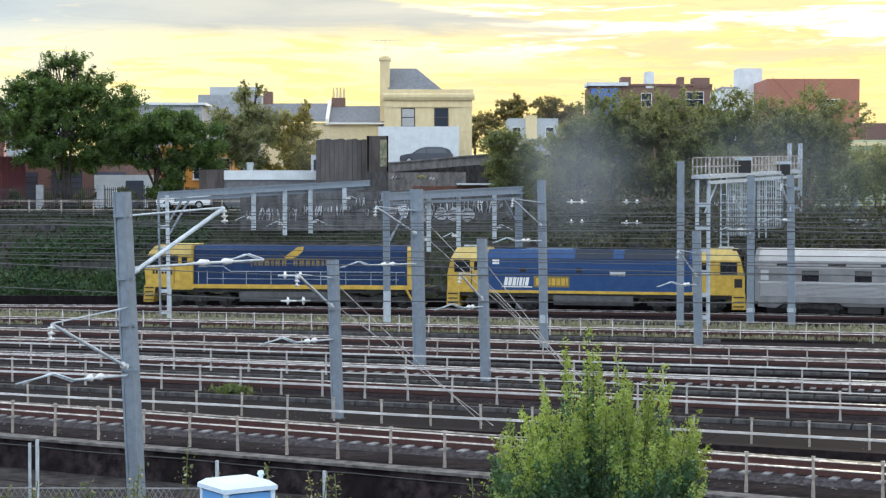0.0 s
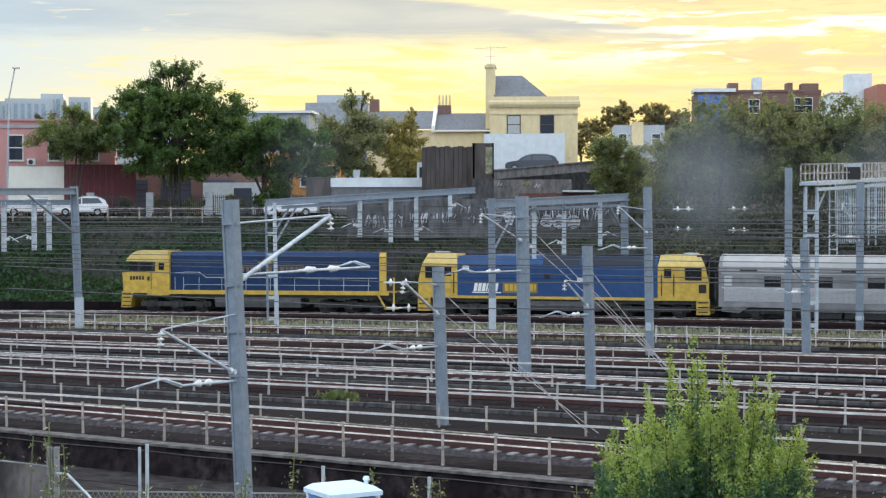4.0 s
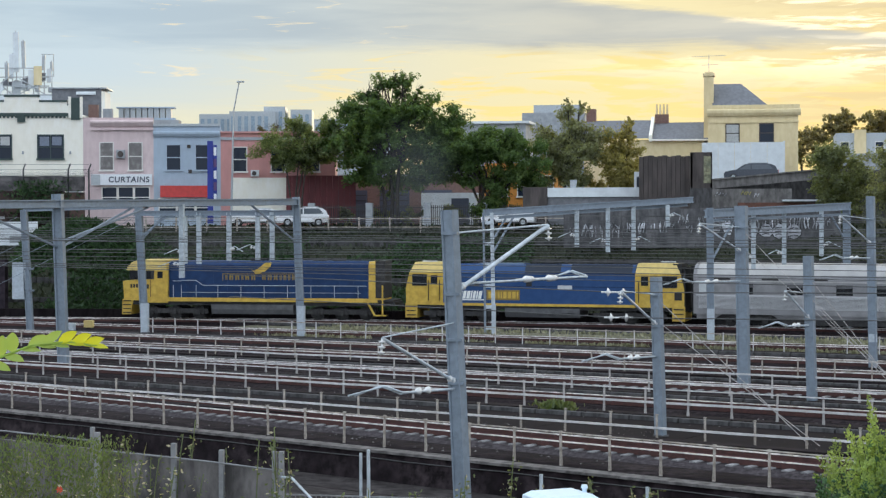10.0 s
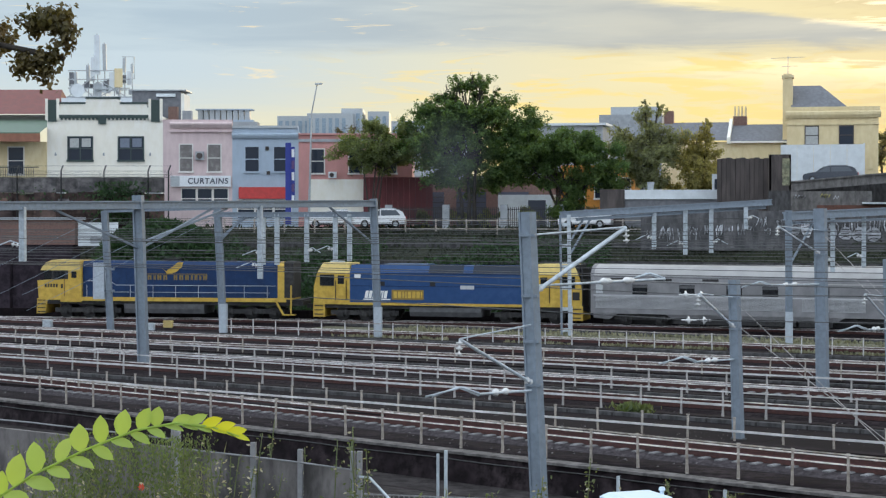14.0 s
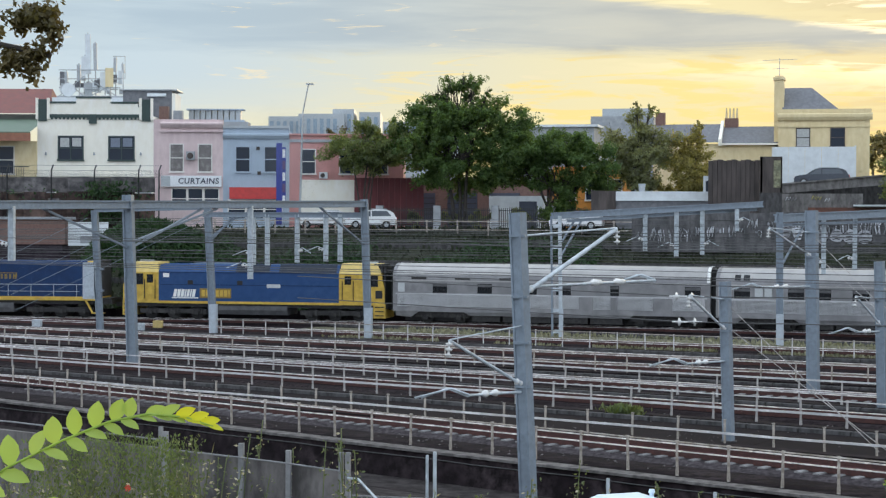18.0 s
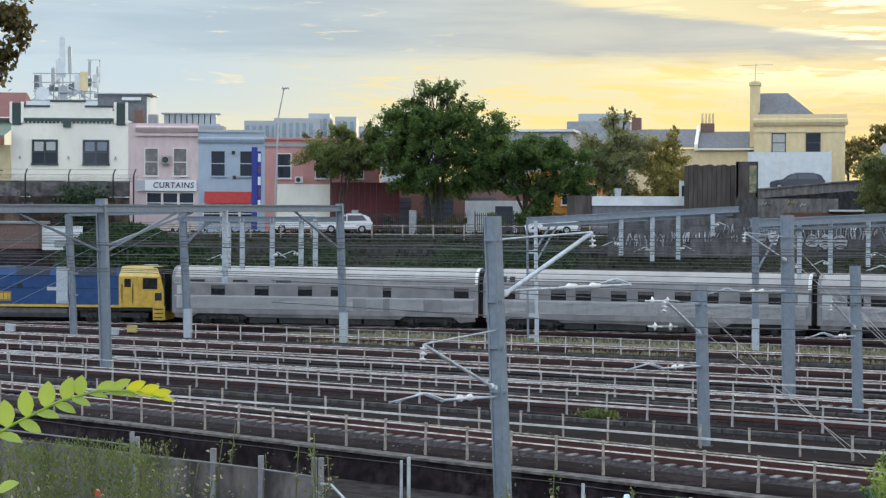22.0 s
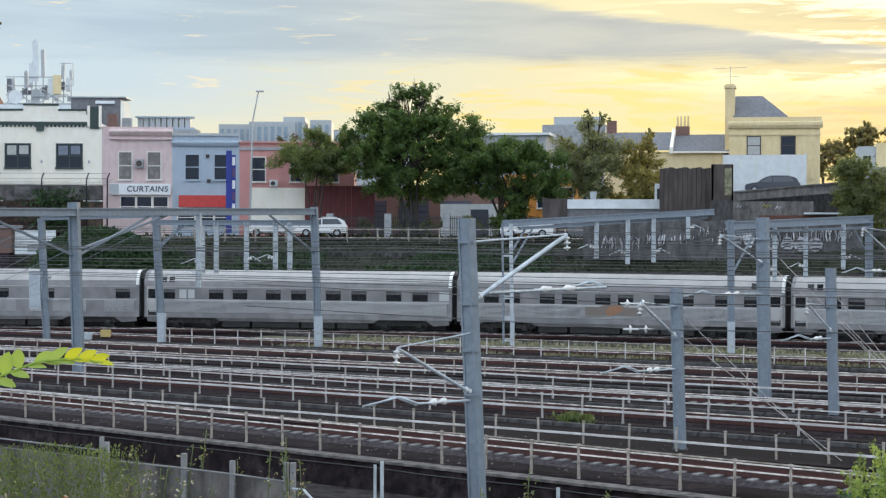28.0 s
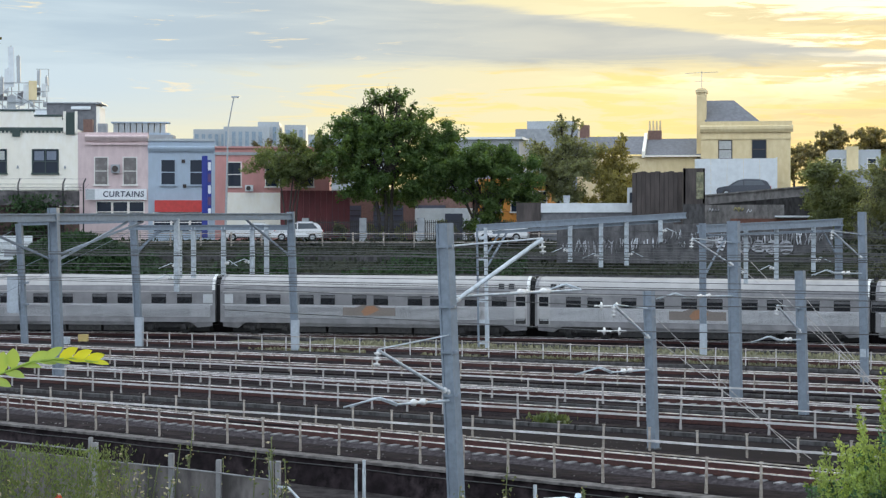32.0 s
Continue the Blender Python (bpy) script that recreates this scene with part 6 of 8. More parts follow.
            part("graffiti_stroke", Mesh().path(pts, rg.uniform(0.02, 0.055), 4), "graffiti", gw)
    # a big pale block-letter piece, its rounded shapes outlined in black
    for i, (x, w) in enumerate(((-3.9, 0.7), (-3.0, 0.75), (-2.1, 0.7), (-1.2, 0.8), (-0.2, 0.9), (0.8, 0.95), (1.9, 1.1))):
        ring = [(math.cos(a * 0.6283 + 0.3) * rg.uniform(0.72, 1.15), math.sin(a * 0.6283 + 0.3) * rg.uniform(0.75, 1.1)) for a in range(10)]
        c = 6.75 - 0.06 * i
        part("graffiti_outline", Mesh().prism([(x + w * 0.62 * p, c + 0.66 * q) for p, q in ring], 136.765, 136.79, "y"), "black_paint", gw)
        part("graffiti_letter", Mesh().prism([(x + w * 0.54 * p, c + 0.58 * q) for p, q in ring], 136.75, 136.775, "y"), "graffiti", gw)
        for k in range(3):
            z = c - 0.3 + 0.28 * k
            part("graffiti_stroke", Mesh().path([(x - w * 0.3, 136.745, z), (x, 136.745, z + rg.uniform(-0.05, 0.12)), (x + w * 0.32, 136.745, z + 0.04)], 0.035, 4), "black_paint", gw)
    # low dark building with a white parapet
    l = thing("low_workshop", pose(0, 143, 6.9), "low dark workshop with a white flat roof edge", "building")
    part("wall", Mesh().box(-19.6, -9.8, 0, 6, 0, 2.6), "slate", l)
    part("parapet", Mesh().box(-17.6, -9.8, -0.15, 6, 2.3, 3.05), "white_wall", l)
    part("side_block", Mesh().box(-19.6, -17.6, -0.2, 5, 0, 3.1), "dark_wall", l)
    part("vent_cowl", Mesh().tube((-15.6, 0.8, 3.0), (-15.6, 0.8, 3.7), 0.22, 0.3, 10), "metal_unit", l)
    part("stair_head", Mesh().box(-10.6, -9.7, -0.1, 2, 2.6, 4.3), "white_wall", l)
    part("stair_window", Mesh().box(-10.4, -9.95, -0.14, -0.1, 3.0, 3.9), "pane", l)
    # orange building behind the big tree
    o = thing("orange_building", pose(0, 160, 6.9), "orange rendered building seen between trees", "building")
    part("wall", Mesh().box(-25.5, -19.0, 0, 8, 0, 5.6), "orange", o)
    for x in (-24.6, -22.4, -20.4):
        front_window(o, x, x + 1.2, 2.6, 4.4, mullion=0)
    part("shed", Mesh().box(-31, -26.0, -2, 4, 0, 2.9), "white_wall", o)
    part("shed_door", Mesh().box(-28.2, -26.6, -2.06, -2, 0, 2.4), "sign_ink", o)
    # maroon boarded wall
    mw = thing("maroon_boarded_wall", SHOPS, "maroon boarded site wall beside the street", "wall")
    for i in range(12):
        part("board", Mesh().box(17.8 + i * 0.5, 18.28 + i * 0.5, -1.2, -1.05, -0.2, 3.9), "maroon", mw)


build_ramp()


M["pale_cobalt"] = material("faded_cobalt_panel", (0.08, 0.16, 0.42), 0.6, vary=0.1)


def block(name, label, x0, x1, y, z, mat, wins=(), extra=()):
    b = thing(name, pose(0, y, 6.9), label, "building", "distant blocks")
    part("wall", Mesh().box(x0, x1, 0, 10, 0, z - 6.9), mat, b)
    for a, c, zz, zt in wins:
        front_window(b, a, c, zz - 6.9, zt - 6.9, mullion=0)
    for i, e in enumerate(extra):
        part(e[0], Mesh().box(e[1], e[2], e[3] - 0.07 - 0.02 * i, e[4] - 0.02 * i, e[5] - 6.9, e[6] - 6.9), e[7], b)
    return b


block("brick_block", "red brick apartment block with a flat roof", 41.9, 53.8, 230, 23.3, "brick", ((48.7, 51.2, 19.3, 20.6),))
block("white_block", "white rendered block with a raised lift tower", 37.5, 43.4, 240, 22.6, "white_wall", (), (("lift_tower", 39.8, 43.0, 0, 4, 20.5, 25.4, "white_wall"), ("roof_rail", 37.5, 39.8, 0.2, 6, 22.5, 22.9, "grey_wall")))
block("brick_blue_block", "brown brick block with a cobalt blue end bay", 21.5, 39.3, 260, 24.3, "brick_dark", ((35.5, 38.0, 21.3, 23.4), (29.0, 30.4, 21.3, 23.2)),
      (("blue_bay", 21.6, 25.6, -0.4, 3, 12, 23.9, "pale_cobalt"), ("roof_deck", 21.0, 27.0, -0.5, 5, 24.3, 24.8, "white_wall"), ("roof_box", 29.6, 30.8, 0, 3, 24, 26.4, "white_wall"),
       ("roof_box", 34.4, 35.2, 0, 3, 24, 25.6, "brick_dark"), ("roof_box", 36.5, 38.9, 0, 3, 24, 25.5, "brick_dark"), ("roof_box", 26.0, 27.4, 0, 3, 24, 25.6, "brick_dark"), ("roof_rail", 24.0, 39.3, 0, 0.3, 24.3, 24.6, "brick_dark")))
block("far_cottages", "white far cottages between the trees", 8.6, 15.2, 235, 18.4, "metal_unit", ((9.2, 10.2, 16.0, 17.2), (13.6, 14.6, 16.0, 17.2)), (("gable", 10.9, 12.4, -0.3, 3, 13, 18.8, "sandstone"), ("low_wing", 8.0, 16.0, -4, 0, 12, 15.6, "grey_wall")))
block("far_grey_block", "grey far office block on the skyline", -34.4, -25.5, 250, 22.4, "grey_wall", (), (("roof_plant", -33.0, -26.0, 2, 6, 22.4, 23.6, "metal_unit"),))
block("far_long_roof", "long pale far roof on the skyline", -40.5, -30.5, 225, 19.6, "grey_wall", (), (("roof_edge", -41.0, -30.0, -0.4, 6, 19.6, 19.9, "white_wall"),))
M["pale_green"] = material("pale_green_render", (0.42, 0.46, 0.31), 0.8, vary=0.12, grain=1.5)
block("green_wall_block", "pale green far shop block with dark windows", 47.0, 75.0, 215, 14.9, "pale_green", ((49.3, 50.8, 10.2, 11.8), (52.3, 53.8, 10.2, 11.8), (57, 58.5, 11, 12.8), (61, 62.5, 11, 12.8)), (("cornice", 46.8, 75.2, -0.5, 1.0, 14.2, 14.6, "sandstone"), ("awning", 47.5, 56.0, -2.0, 0, 12.3, 12.6, "pale_green")))
block("far_brown_block", "brown far block on the skyline", 55.0, 75.0, 260, 18.9, "brick_dark")


# ---- trees ----
def leaf_cloud(rg, blobs, count, size, stretch=1.0, clump=0.5, per=26):
    """Leaves in small sprays, the sprays gathered on flattened boughs over uneven ellipsoids (x, y, z, rx, ry, rz)."""
    vol = [b[3] * b[4] + b[3] * b[5] for b in blobs]
    tot = sum(vol)
    V = []
    U, R = rg.uniform, rg.random
    for b, v in zip(blobs, vol):
        n = max(1, int(count * v / tot) // per)
        boughs = []
        for _ in range(6 + int(b[3] * b[5] * 2.4)):
            d = Vector((rg.gauss(0, 1), rg.gauss(0, 1), rg.gauss(0, 1))).normalized()
            r = R() ** 0.45 * (0.84 + 0.3 * noise.noise(d * 2.1 + Vector((b[0], b[2], 0))))
            w = U(0.26, 0.50) * min(b[3], b[5] * 1.3)
            boughs.append((Vector((b[0] + d.x * b[3] * r, b[1] + d.y * b[4] * r, b[2] + d.z * b[5] * r)), d, w))
        for k in range(n):
            c1, d, w = boughs[k % len(boughs)]
            q = Vector((rg.gauss(0, 1), rg.gauss(0, 1), rg.gauss(0, 1))).normalized() * R() ** 0.4
            c0 = c1 + Vector((q.x * w, q.y * w, q.z * w * 0.6))
            cr = min(clump * U(0.5, 1.2), 0.75 * b[3])
            # each spray leans outwards along its own twig
            tw = (d + q * 0.6 + Vector((U(-0.6, 0.6), U(-0.6, 0.6), U(-0.1, 0.8)))).normalized()
            for _ in range(per):
                o = Vector((U(-1, 1), U(-1, 1), U(-1, 1)))
                c = c0 + tw * (cr * U(-0.5, 1.1)) + o * (cr * 0.45)
                s = size * U(0.55, 1.3)
                nn = (o + q * 0.5 + Vector((U(-0.9, 0.9), U(-0.9, 0.9), U(-0.4, 1.3)))).normalized()
                a = nn.cross(Vector((U(-1, 1), U(-1, 1), U(-1, 1)))).normalized()
                e = nn.cross(a) * (s * 0.28)
                a = a * (s * 0.5 * stretch)
                V.append((c - a, c + e, c + a, c - e))
    return V


def leaves_part(V, mat, par, name="crown"):
    g = Mesh()
    g.v = [tuple(p) for q in V for p in q]
    g.f = [(4 * i, 4 * i + 1, 4 * i + 2, 4 * i + 3) for i in range(len(V))]
    me = bpy.data.meshes.new(name)
    me.from_pydata(g.v, [], g.f)
    me.materials.append(M[mat])
    ob = new(name, me)
    ob.parent = par
    return ob


def tree(name, x, y, z, label, blobs, mat, count, size, trunk=0.3, seed=1, stems=1, category="tree", fork=0.35):
    rg = random.Random(seed)
    t = thing(name, pose(x, y, z), label, category, "trees")
    tm = Mesh()
    for k in range(stems):
        bx = (k - (stems - 1) / 2) * trunk * 2.5
        zt = min(b[2] for b in blobs) * (0.8 + 0.3 * rg.random())
        top = Vector((bx * 2.2 + rg.uniform(-0.4, 0.4), rg.uniform(-0.3, 0.3), zt))
        mid = Vector((bx * 1.4 + rg.uniform(-0.2, 0.2), 0, zt * 0.5))
        tm.tube((bx, 0, -0.3), mid, trunk, trunk * 0.8, 9).tube(mid, top, trunk * 0.8, trunk * 0.6, 9)
        for b in blobs:
            e = Vector((b[0], b[1], b[2] + b[5] * 0.3))
            j = top.lerp(e, 0.45) + Vector((rg.uniform(-0.4, 0.4), rg.uniform(-0.4, 0.4), rg.uniform(0, 0.5)))
            tm.tube(top, j, trunk * 0.45, trunk * 0.3, 6).tube(j, e, trunk * 0.3, trunk * 0.1, 6)
            for _ in range(5):
                f = e + Vector((rg.uniform(-1, 1) * b[3], rg.uniform(-1, 1) * b[4], rg.uniform(-0.6, 0.95) * b[5])) * 0.85
                tm.tube(j.lerp(e, rg.random()), f, trunk * 0.14, trunk * 0.04, 5)
    part("trunk", tm, "bark", t)
    leaves_part(leaf_cloud(rg, blobs, count, size), mat, t)
    return t


M.update(
    leaf_big=leaf_material("deep_green_leaves", (0.085, 0.15, 0.055), (0.17, 0.24, 0.085), 0.5),
    leaf_street=leaf_material("soft_green_street_leaves", (0.14, 0.18, 0.09), (0.22, 0.26, 0.13), 0.55),
    # leaf_olive and leaf_dark are lightened to carry backlit haze in their colour
    leaf_olive=leaf_material("grey_green_leaves", (0.21, 0.23, 0.15), (0.30, 0.31, 0.20), 0.55),
    leaf_gold=leaf_material("yellowing_leaves", (0.30, 0.27, 0.11), (0.38, 0.32, 0.13), 0.5),
    leaf_dark=leaf_material("haze_lightened_green_leaves", (0.18, 0.21, 0.12), (0.25, 0.275, 0.15), 0.55),
    leaf_bush=leaf_material("fresh_green_leaves", (0.25, 0.34, 0.125), (0.36, 0.44, 0.18), 0.5),
    leaf_near=leaf_material("bright_yellow_green_leaflets", (0.34, 0.48, 0.12), (0.46, 0.56, 0.13), 0.45),
    leaf_tip=leaf_material("yellow_leaf_tip", (0.58, 0.60, 0.03), (0.70, 0.68, 0.05), 0.45),
    leaf_brown=leaf_material("olive_brown_leaves", (0.10, 0.09, 0.035), (0.16, 0.11, 0.05), 0.3),
)
# pale brownish tone holds the distance haze over the skyline trees
M["leaf_far"] = leaf_material("hazy_far_leaves", (0.30, 0.27, 0.17), (0.40, 0.34, 0.22), 0.6)
# darker green that carries the shade inside the near bush
M["leaf_inner_shade"] = leaf_material("shaded_inner_green_leaves", (0.075, 0.155, 0.085), (0.12, 0.21, 0.10), 0.3)
M["slope_leaf"] = leaf_material("dark_slope_weeds", (0.030, 0.042, 0.026), (0.055, 0.065, 0.040), 0.2)
# greyed and lightened: the exhaust haze over the slope, put into leaf colour
M["scrub"] = leaf_material("haze_greyed_scrub", (0.075, 0.082, 0.060), (0.125, 0.125, 0.095), 0.3)
G = ground_z
tree("street_tree", -31.2, 146.2, 6.8, "large dark green spreading street tree", [(0.3, 0, 8.2, 5.6, 4, 2.9), (-3.6, 0, 7.0, 3.6, 3.5, 2.3), (4.0, 0, 7.6, 3.2, 3.2, 2.4), (-0.5, 0, 5.2, 6.2, 4, 2.0), (0.4, 0, 10.4, 3.0, 2.4, 1.5), (-0.9, 0, 12.2, 0.22, 0.2, 0.8), (0.3, 0, 12.5, 0.22, 0.2, 0.9), (1.3, 0, 12.2, 0.2, 0.2, 0.7), (-1.9, 0, 11.6, 0.2, 0.2, 0.7), (2.4, 0, 11.4, 0.2, 0.2, 0.7), (-3.4, 0, 10.6, 0.2, 0.2, 0.6), (-2.6, 0, 9.6, 2.4, 2.4, 1.5), (3.4, 0, 9.6, 2.2, 2.2, 1.4), (-0.4, 0, 11.9, 1.2, 1, 0.9), (1.2, 0, 12.0, 1.0, 1, 0.9), (-2.2, 0, 11.0, 1.2, 1, 0.8), (5.2, 0, 9.0, 1.3, 1, 1.0), (-5.4, 0, 8.6, 1.3, 1, 1.0)], "leaf_big", 72000, 0.24, 0.19, 3, 3)
tree("street_tree", -23.3, 146.0, 6.8, "dark green street tree with a flat layered crown", [(-0.8, 0, 6.4, 4.6, 3.2, 1.6), (-3.2, 0, 6.7, 3.0, 2.6, 1.8), (1.4, 0, 6.9, 2.4, 2.0, 1.3), (2.9, 0, 5.7, 2.9, 2.4, 1.4), (-2.6, 0, 4.8, 3.4, 2.6, 1.6), (1.0, 0, 3.7, 2.4, 2, 1.5), (3.9, 0, 4.6, 1.7, 1.8, 1.2), (1.0, 0, 1.9, 1.8, 1.8, 1.4)], "leaf_big", 64000, 0.24, 0.22, 5, 2)
tree("street_tree", -39.2, 145.5, 6.8, "smaller grey-green street tree with thin stems", [(-0.6, 0, 7.0, 3.2, 2.6, 1.9), (2.2, 0, 6.9, 2.4, 2.2, 1.7), (-2.4, 0, 6.3, 1.9, 2.0, 1.3), (0.6, 0, 5.6, 2.6, 2.0, 1.0), (4.4, 0, 6.2, 1.6, 1.8, 1.2), (0.2, 0, 8.6, 1.2, 1.0, 0.7)], "leaf_street", 21000, 0.22, 0.09, 7, 4)
tree("street_tree", -17.0, 150.0, 6.9, "sparse grey-green street tree", [(0, 0, 6.0, 3.3, 2.4, 2.9), (0.8, 0, 8.6, 1.6, 1.3, 1.6), (-0.6, 0, 4.2, 3.2, 2, 1.8), (1.8, 0, 6.6, 2.0, 1.6, 2.2), (-1.8, 0, 7.4, 1.6, 1.3, 1.5), (0.3, 0, 10.2, 0.25, 0.25, 0.8), (1.4, 0, 9.9, 0.25, 0.25, 0.7)], "leaf_olive", 26000, 0.22, 0.22, 9)
tree("street_tree", -12.4, 151.0, 6.9, "yellowing autumn street tree", [(0, 0, 5.0, 2.9, 2.2, 2.3), (0.2, 0, 7.2, 1.5, 1.2, 1.5), (0, 0, 3.2, 3.0, 2.0, 1.5), (0.8, 0, 8.6, 0.3, 0.3, 0.7)], "leaf_gold", 20000, 0.22, 0.18, 11)
tree("ramp_tree", 5.4, 149.0, 6.9, "dense dark green tree beside the ramp", [(0, 0, 4.8, 2.5, 2.4, 2.5), (0.4, 0, 2.4, 2.8, 2.4, 2.0), (1.6, 0, 3.6, 1.8, 1.8, 1.8)], "leaf_dark", 24000, 0.22, 0.2, 13)
for i, (x, y, zc, rx, rz, n) in enumerate(((10.6, 141, 5.4, 2.6, 3.4, 4200), (13.6, 142, 6.6, 3.2, 3.6, 6000), (17.8, 141, 7.0, 3.6, 3.6, 7000), (22.6, 142, 6.8, 3.4, 3.6, 7000), (28.6, 140, 6.8, 4.2, 4.4, 9000), (20.2, 139, 4.2, 3.4, 2.6, 4200), (11.5, 145, 3.0, 3.6, 2.8, 3000), (17.5, 145, 3.2, 4.2, 2.8, 3600), (24.5, 145, 3.2, 4.4, 2.8, 3600), (31.5, 145, 3.0, 4.6, 2.8, 3600), (38.5, 147, 3.4, 4.4, 3.2, 3600))):
    tree("embankment_tree", x, y, G(x, y) - 0.1, "dense grey-green tree on the embankment", [(0, 0, zc, rx, 2.8, rz * 0.8), (rx * 0.35, 0, zc - 1.2, rx * 0.8, 2.4, rz * 0.7), (-rx * 0.4, 0, zc - 0.9, rx * 0.75, 2.4, rz * 0.7)], "leaf_dark" if i % 2 else "leaf_olive", int(n * 3.8), 0.24, 0.2, 20 + i)
tree("embankment_tree", 36.5, 150.0, 6.8, "small grey-green tree on the embankment", [(0, 0, 3.4, 2.6, 2.2, 2.6), (2.5, 0, 2.0, 2.0, 2, 1.8)], "leaf_olive", 8000, 0.25, 0.16, 31)
for i, (x, w, zt) in enumerate(((10.5, 3.4, 25.2), (16.5, 3.2, 25.0), (5.5, 4.0, 22.5), (20.5, 3.0, 24.0))):
    tree("far_tree", x, 290, 6.9, "hazy far tree on the skyline", [(0, 0, zt - 9.5, w, 3, 1.7), (w * 0.4, 0, zt - 8.4, w * 0.5, 2, 1.0), (0, 0, zt - 11.5, w, 3, 2)], "leaf_far", 7000, 0.45, 0.25, 40 + i)
tree("bare_tree", -47.5, 168.0, 6.9, "thin bare street tree behind the shops", [(0, 0, 9.0, 2.6, 2, 1.2)], "leaf_brown", 260, 0.3, 0.12, 51, 2)


# ---- slope vegetation, verge and weeds ----
def scatter(name, label, mat, count, place, size, up=0.6, seed=2, wide=0.25):
    rg = random.Random(seed)
    V = []
    while len(V) < count:
        p = place(rg)
        if p is None:
            continue
        s = size * rg.uniform(0.5, 1.4)
        a = Vector((rg.gauss(0, 0.6), rg.gauss(0, 0.6), up + rg.random() * 0.6)).normalized()
        e = a.cross(Vector((rg.gauss(0, 1), rg.gauss(0, 1), 0.2))).normalized()
        V.append((p, p + a * s * 0.5 + e * s * wide, p + a * s, p + a * s * 0.5 - e * s * wide))
    ob = leaves_part(V, mat, None, name)
    return tagged(ob, label, "vegetation", kind="stuff")


def on_slope(x0, x1, d0, d1, lift=0.0, wob=0.0):
    def place(rg):
        x = rg.uniform(x0, x1)
        d = rg.uniform(d0, d1)
        y = main_y(x) + d
        if wob and noise.noise(Vector((x * 0.16, d * 0.22, 3.0))) < wob:
            return None
        return Vector((x, y, ground_z(x, y) - 0.1 + rg.random() * lift))
    return place


scatter("slope_grass", "rough dark grass on the cutting slope", "slope_leaf", 26000, on_slope(-75, 40, 4.5, 22, 0.15), 0.38, 0.5, 3)
scatter("slope_ivy", "dense dark green ivy on the cutting slope", "ivy", 24000, on_slope(-54, -18, 4.0, 17, 1.2, -0.15), 0.32, 0.2, 4)
scatter("wall_ivy", "dark ivy hanging over the street wall", "ivy", 1500, lambda rg: SHOPS @ Vector((rg.gauss(-2.4, 1.1), rg.uniform(-6.7, -6.2), rg.uniform(-0.3, 3.3))) if rg.random() < 0.9 else SHOPS @ Vector((rg.uniform(-16, 1), -6.5, rg.gauss(2.0, 0.5))), 0.3, 0.3, 14)
scatter("embankment_scrub", "haze-greyed green scrub under the embankment trees", "scrub", 15000, on_slope(7, 45, 4.5, 22, 1.8, -0.1), 0.42, 0.2, 5)
scatter("verge_grass", "dry yellow-green grass on the verge before the train", "grass", 9000, lambda rg: (lambda u, o: line("F", u, o, 0.0) if noise.noise(Vector((u * 0.12, o * 0.3, 1))) > -0.22 else None)(rg.uniform(-6, 60), rg.uniform(0.8, 1.5) if rg.random() < 0.3 else rg.uniform(5.5, 11.5)), 0.24, 1.0, 6)
M["verge"] = material("dry_verge_turf", (0.17, 0.165, 0.115), 0.95, vary=0.45, grain=2.5, stain=0.35, second=(0.26, 0.245, 0.18), bump=0.04, spec=0.05)
verge = Mesh()
VU, VO = [u * 2.0 for u in range(-6, 33)], (5.4, 7.0, 8.6, 10.2, 11.8)
verge.add([line("F", u, o + 0.5 * noise.noise(Vector((u * 0.2, o, 0))), 0.05 if 5.5 < o < 11.5 else -0.05) for o in VO for u in VU], [(j * len(VU) + i, j * len(VU) + i + 1, (j + 1) * len(VU) + i + 1, (j + 1) * len(VU) + i) for j in range(len(VO) - 1) for i in range(len(VU) - 1)], True)
tagged(part("verge", verge, "verge"), "dry pale turf beside the main line", "ground", kind="structure")
scatter("track_weeds", "small pale weeds between the walkways", "weed", 260, lambda rg: line("C", rg.gauss(11.4, 0.4), rg.gauss(-0.9, 0.25), rg.random() * 0.3), 0.25, 0.6, 7)


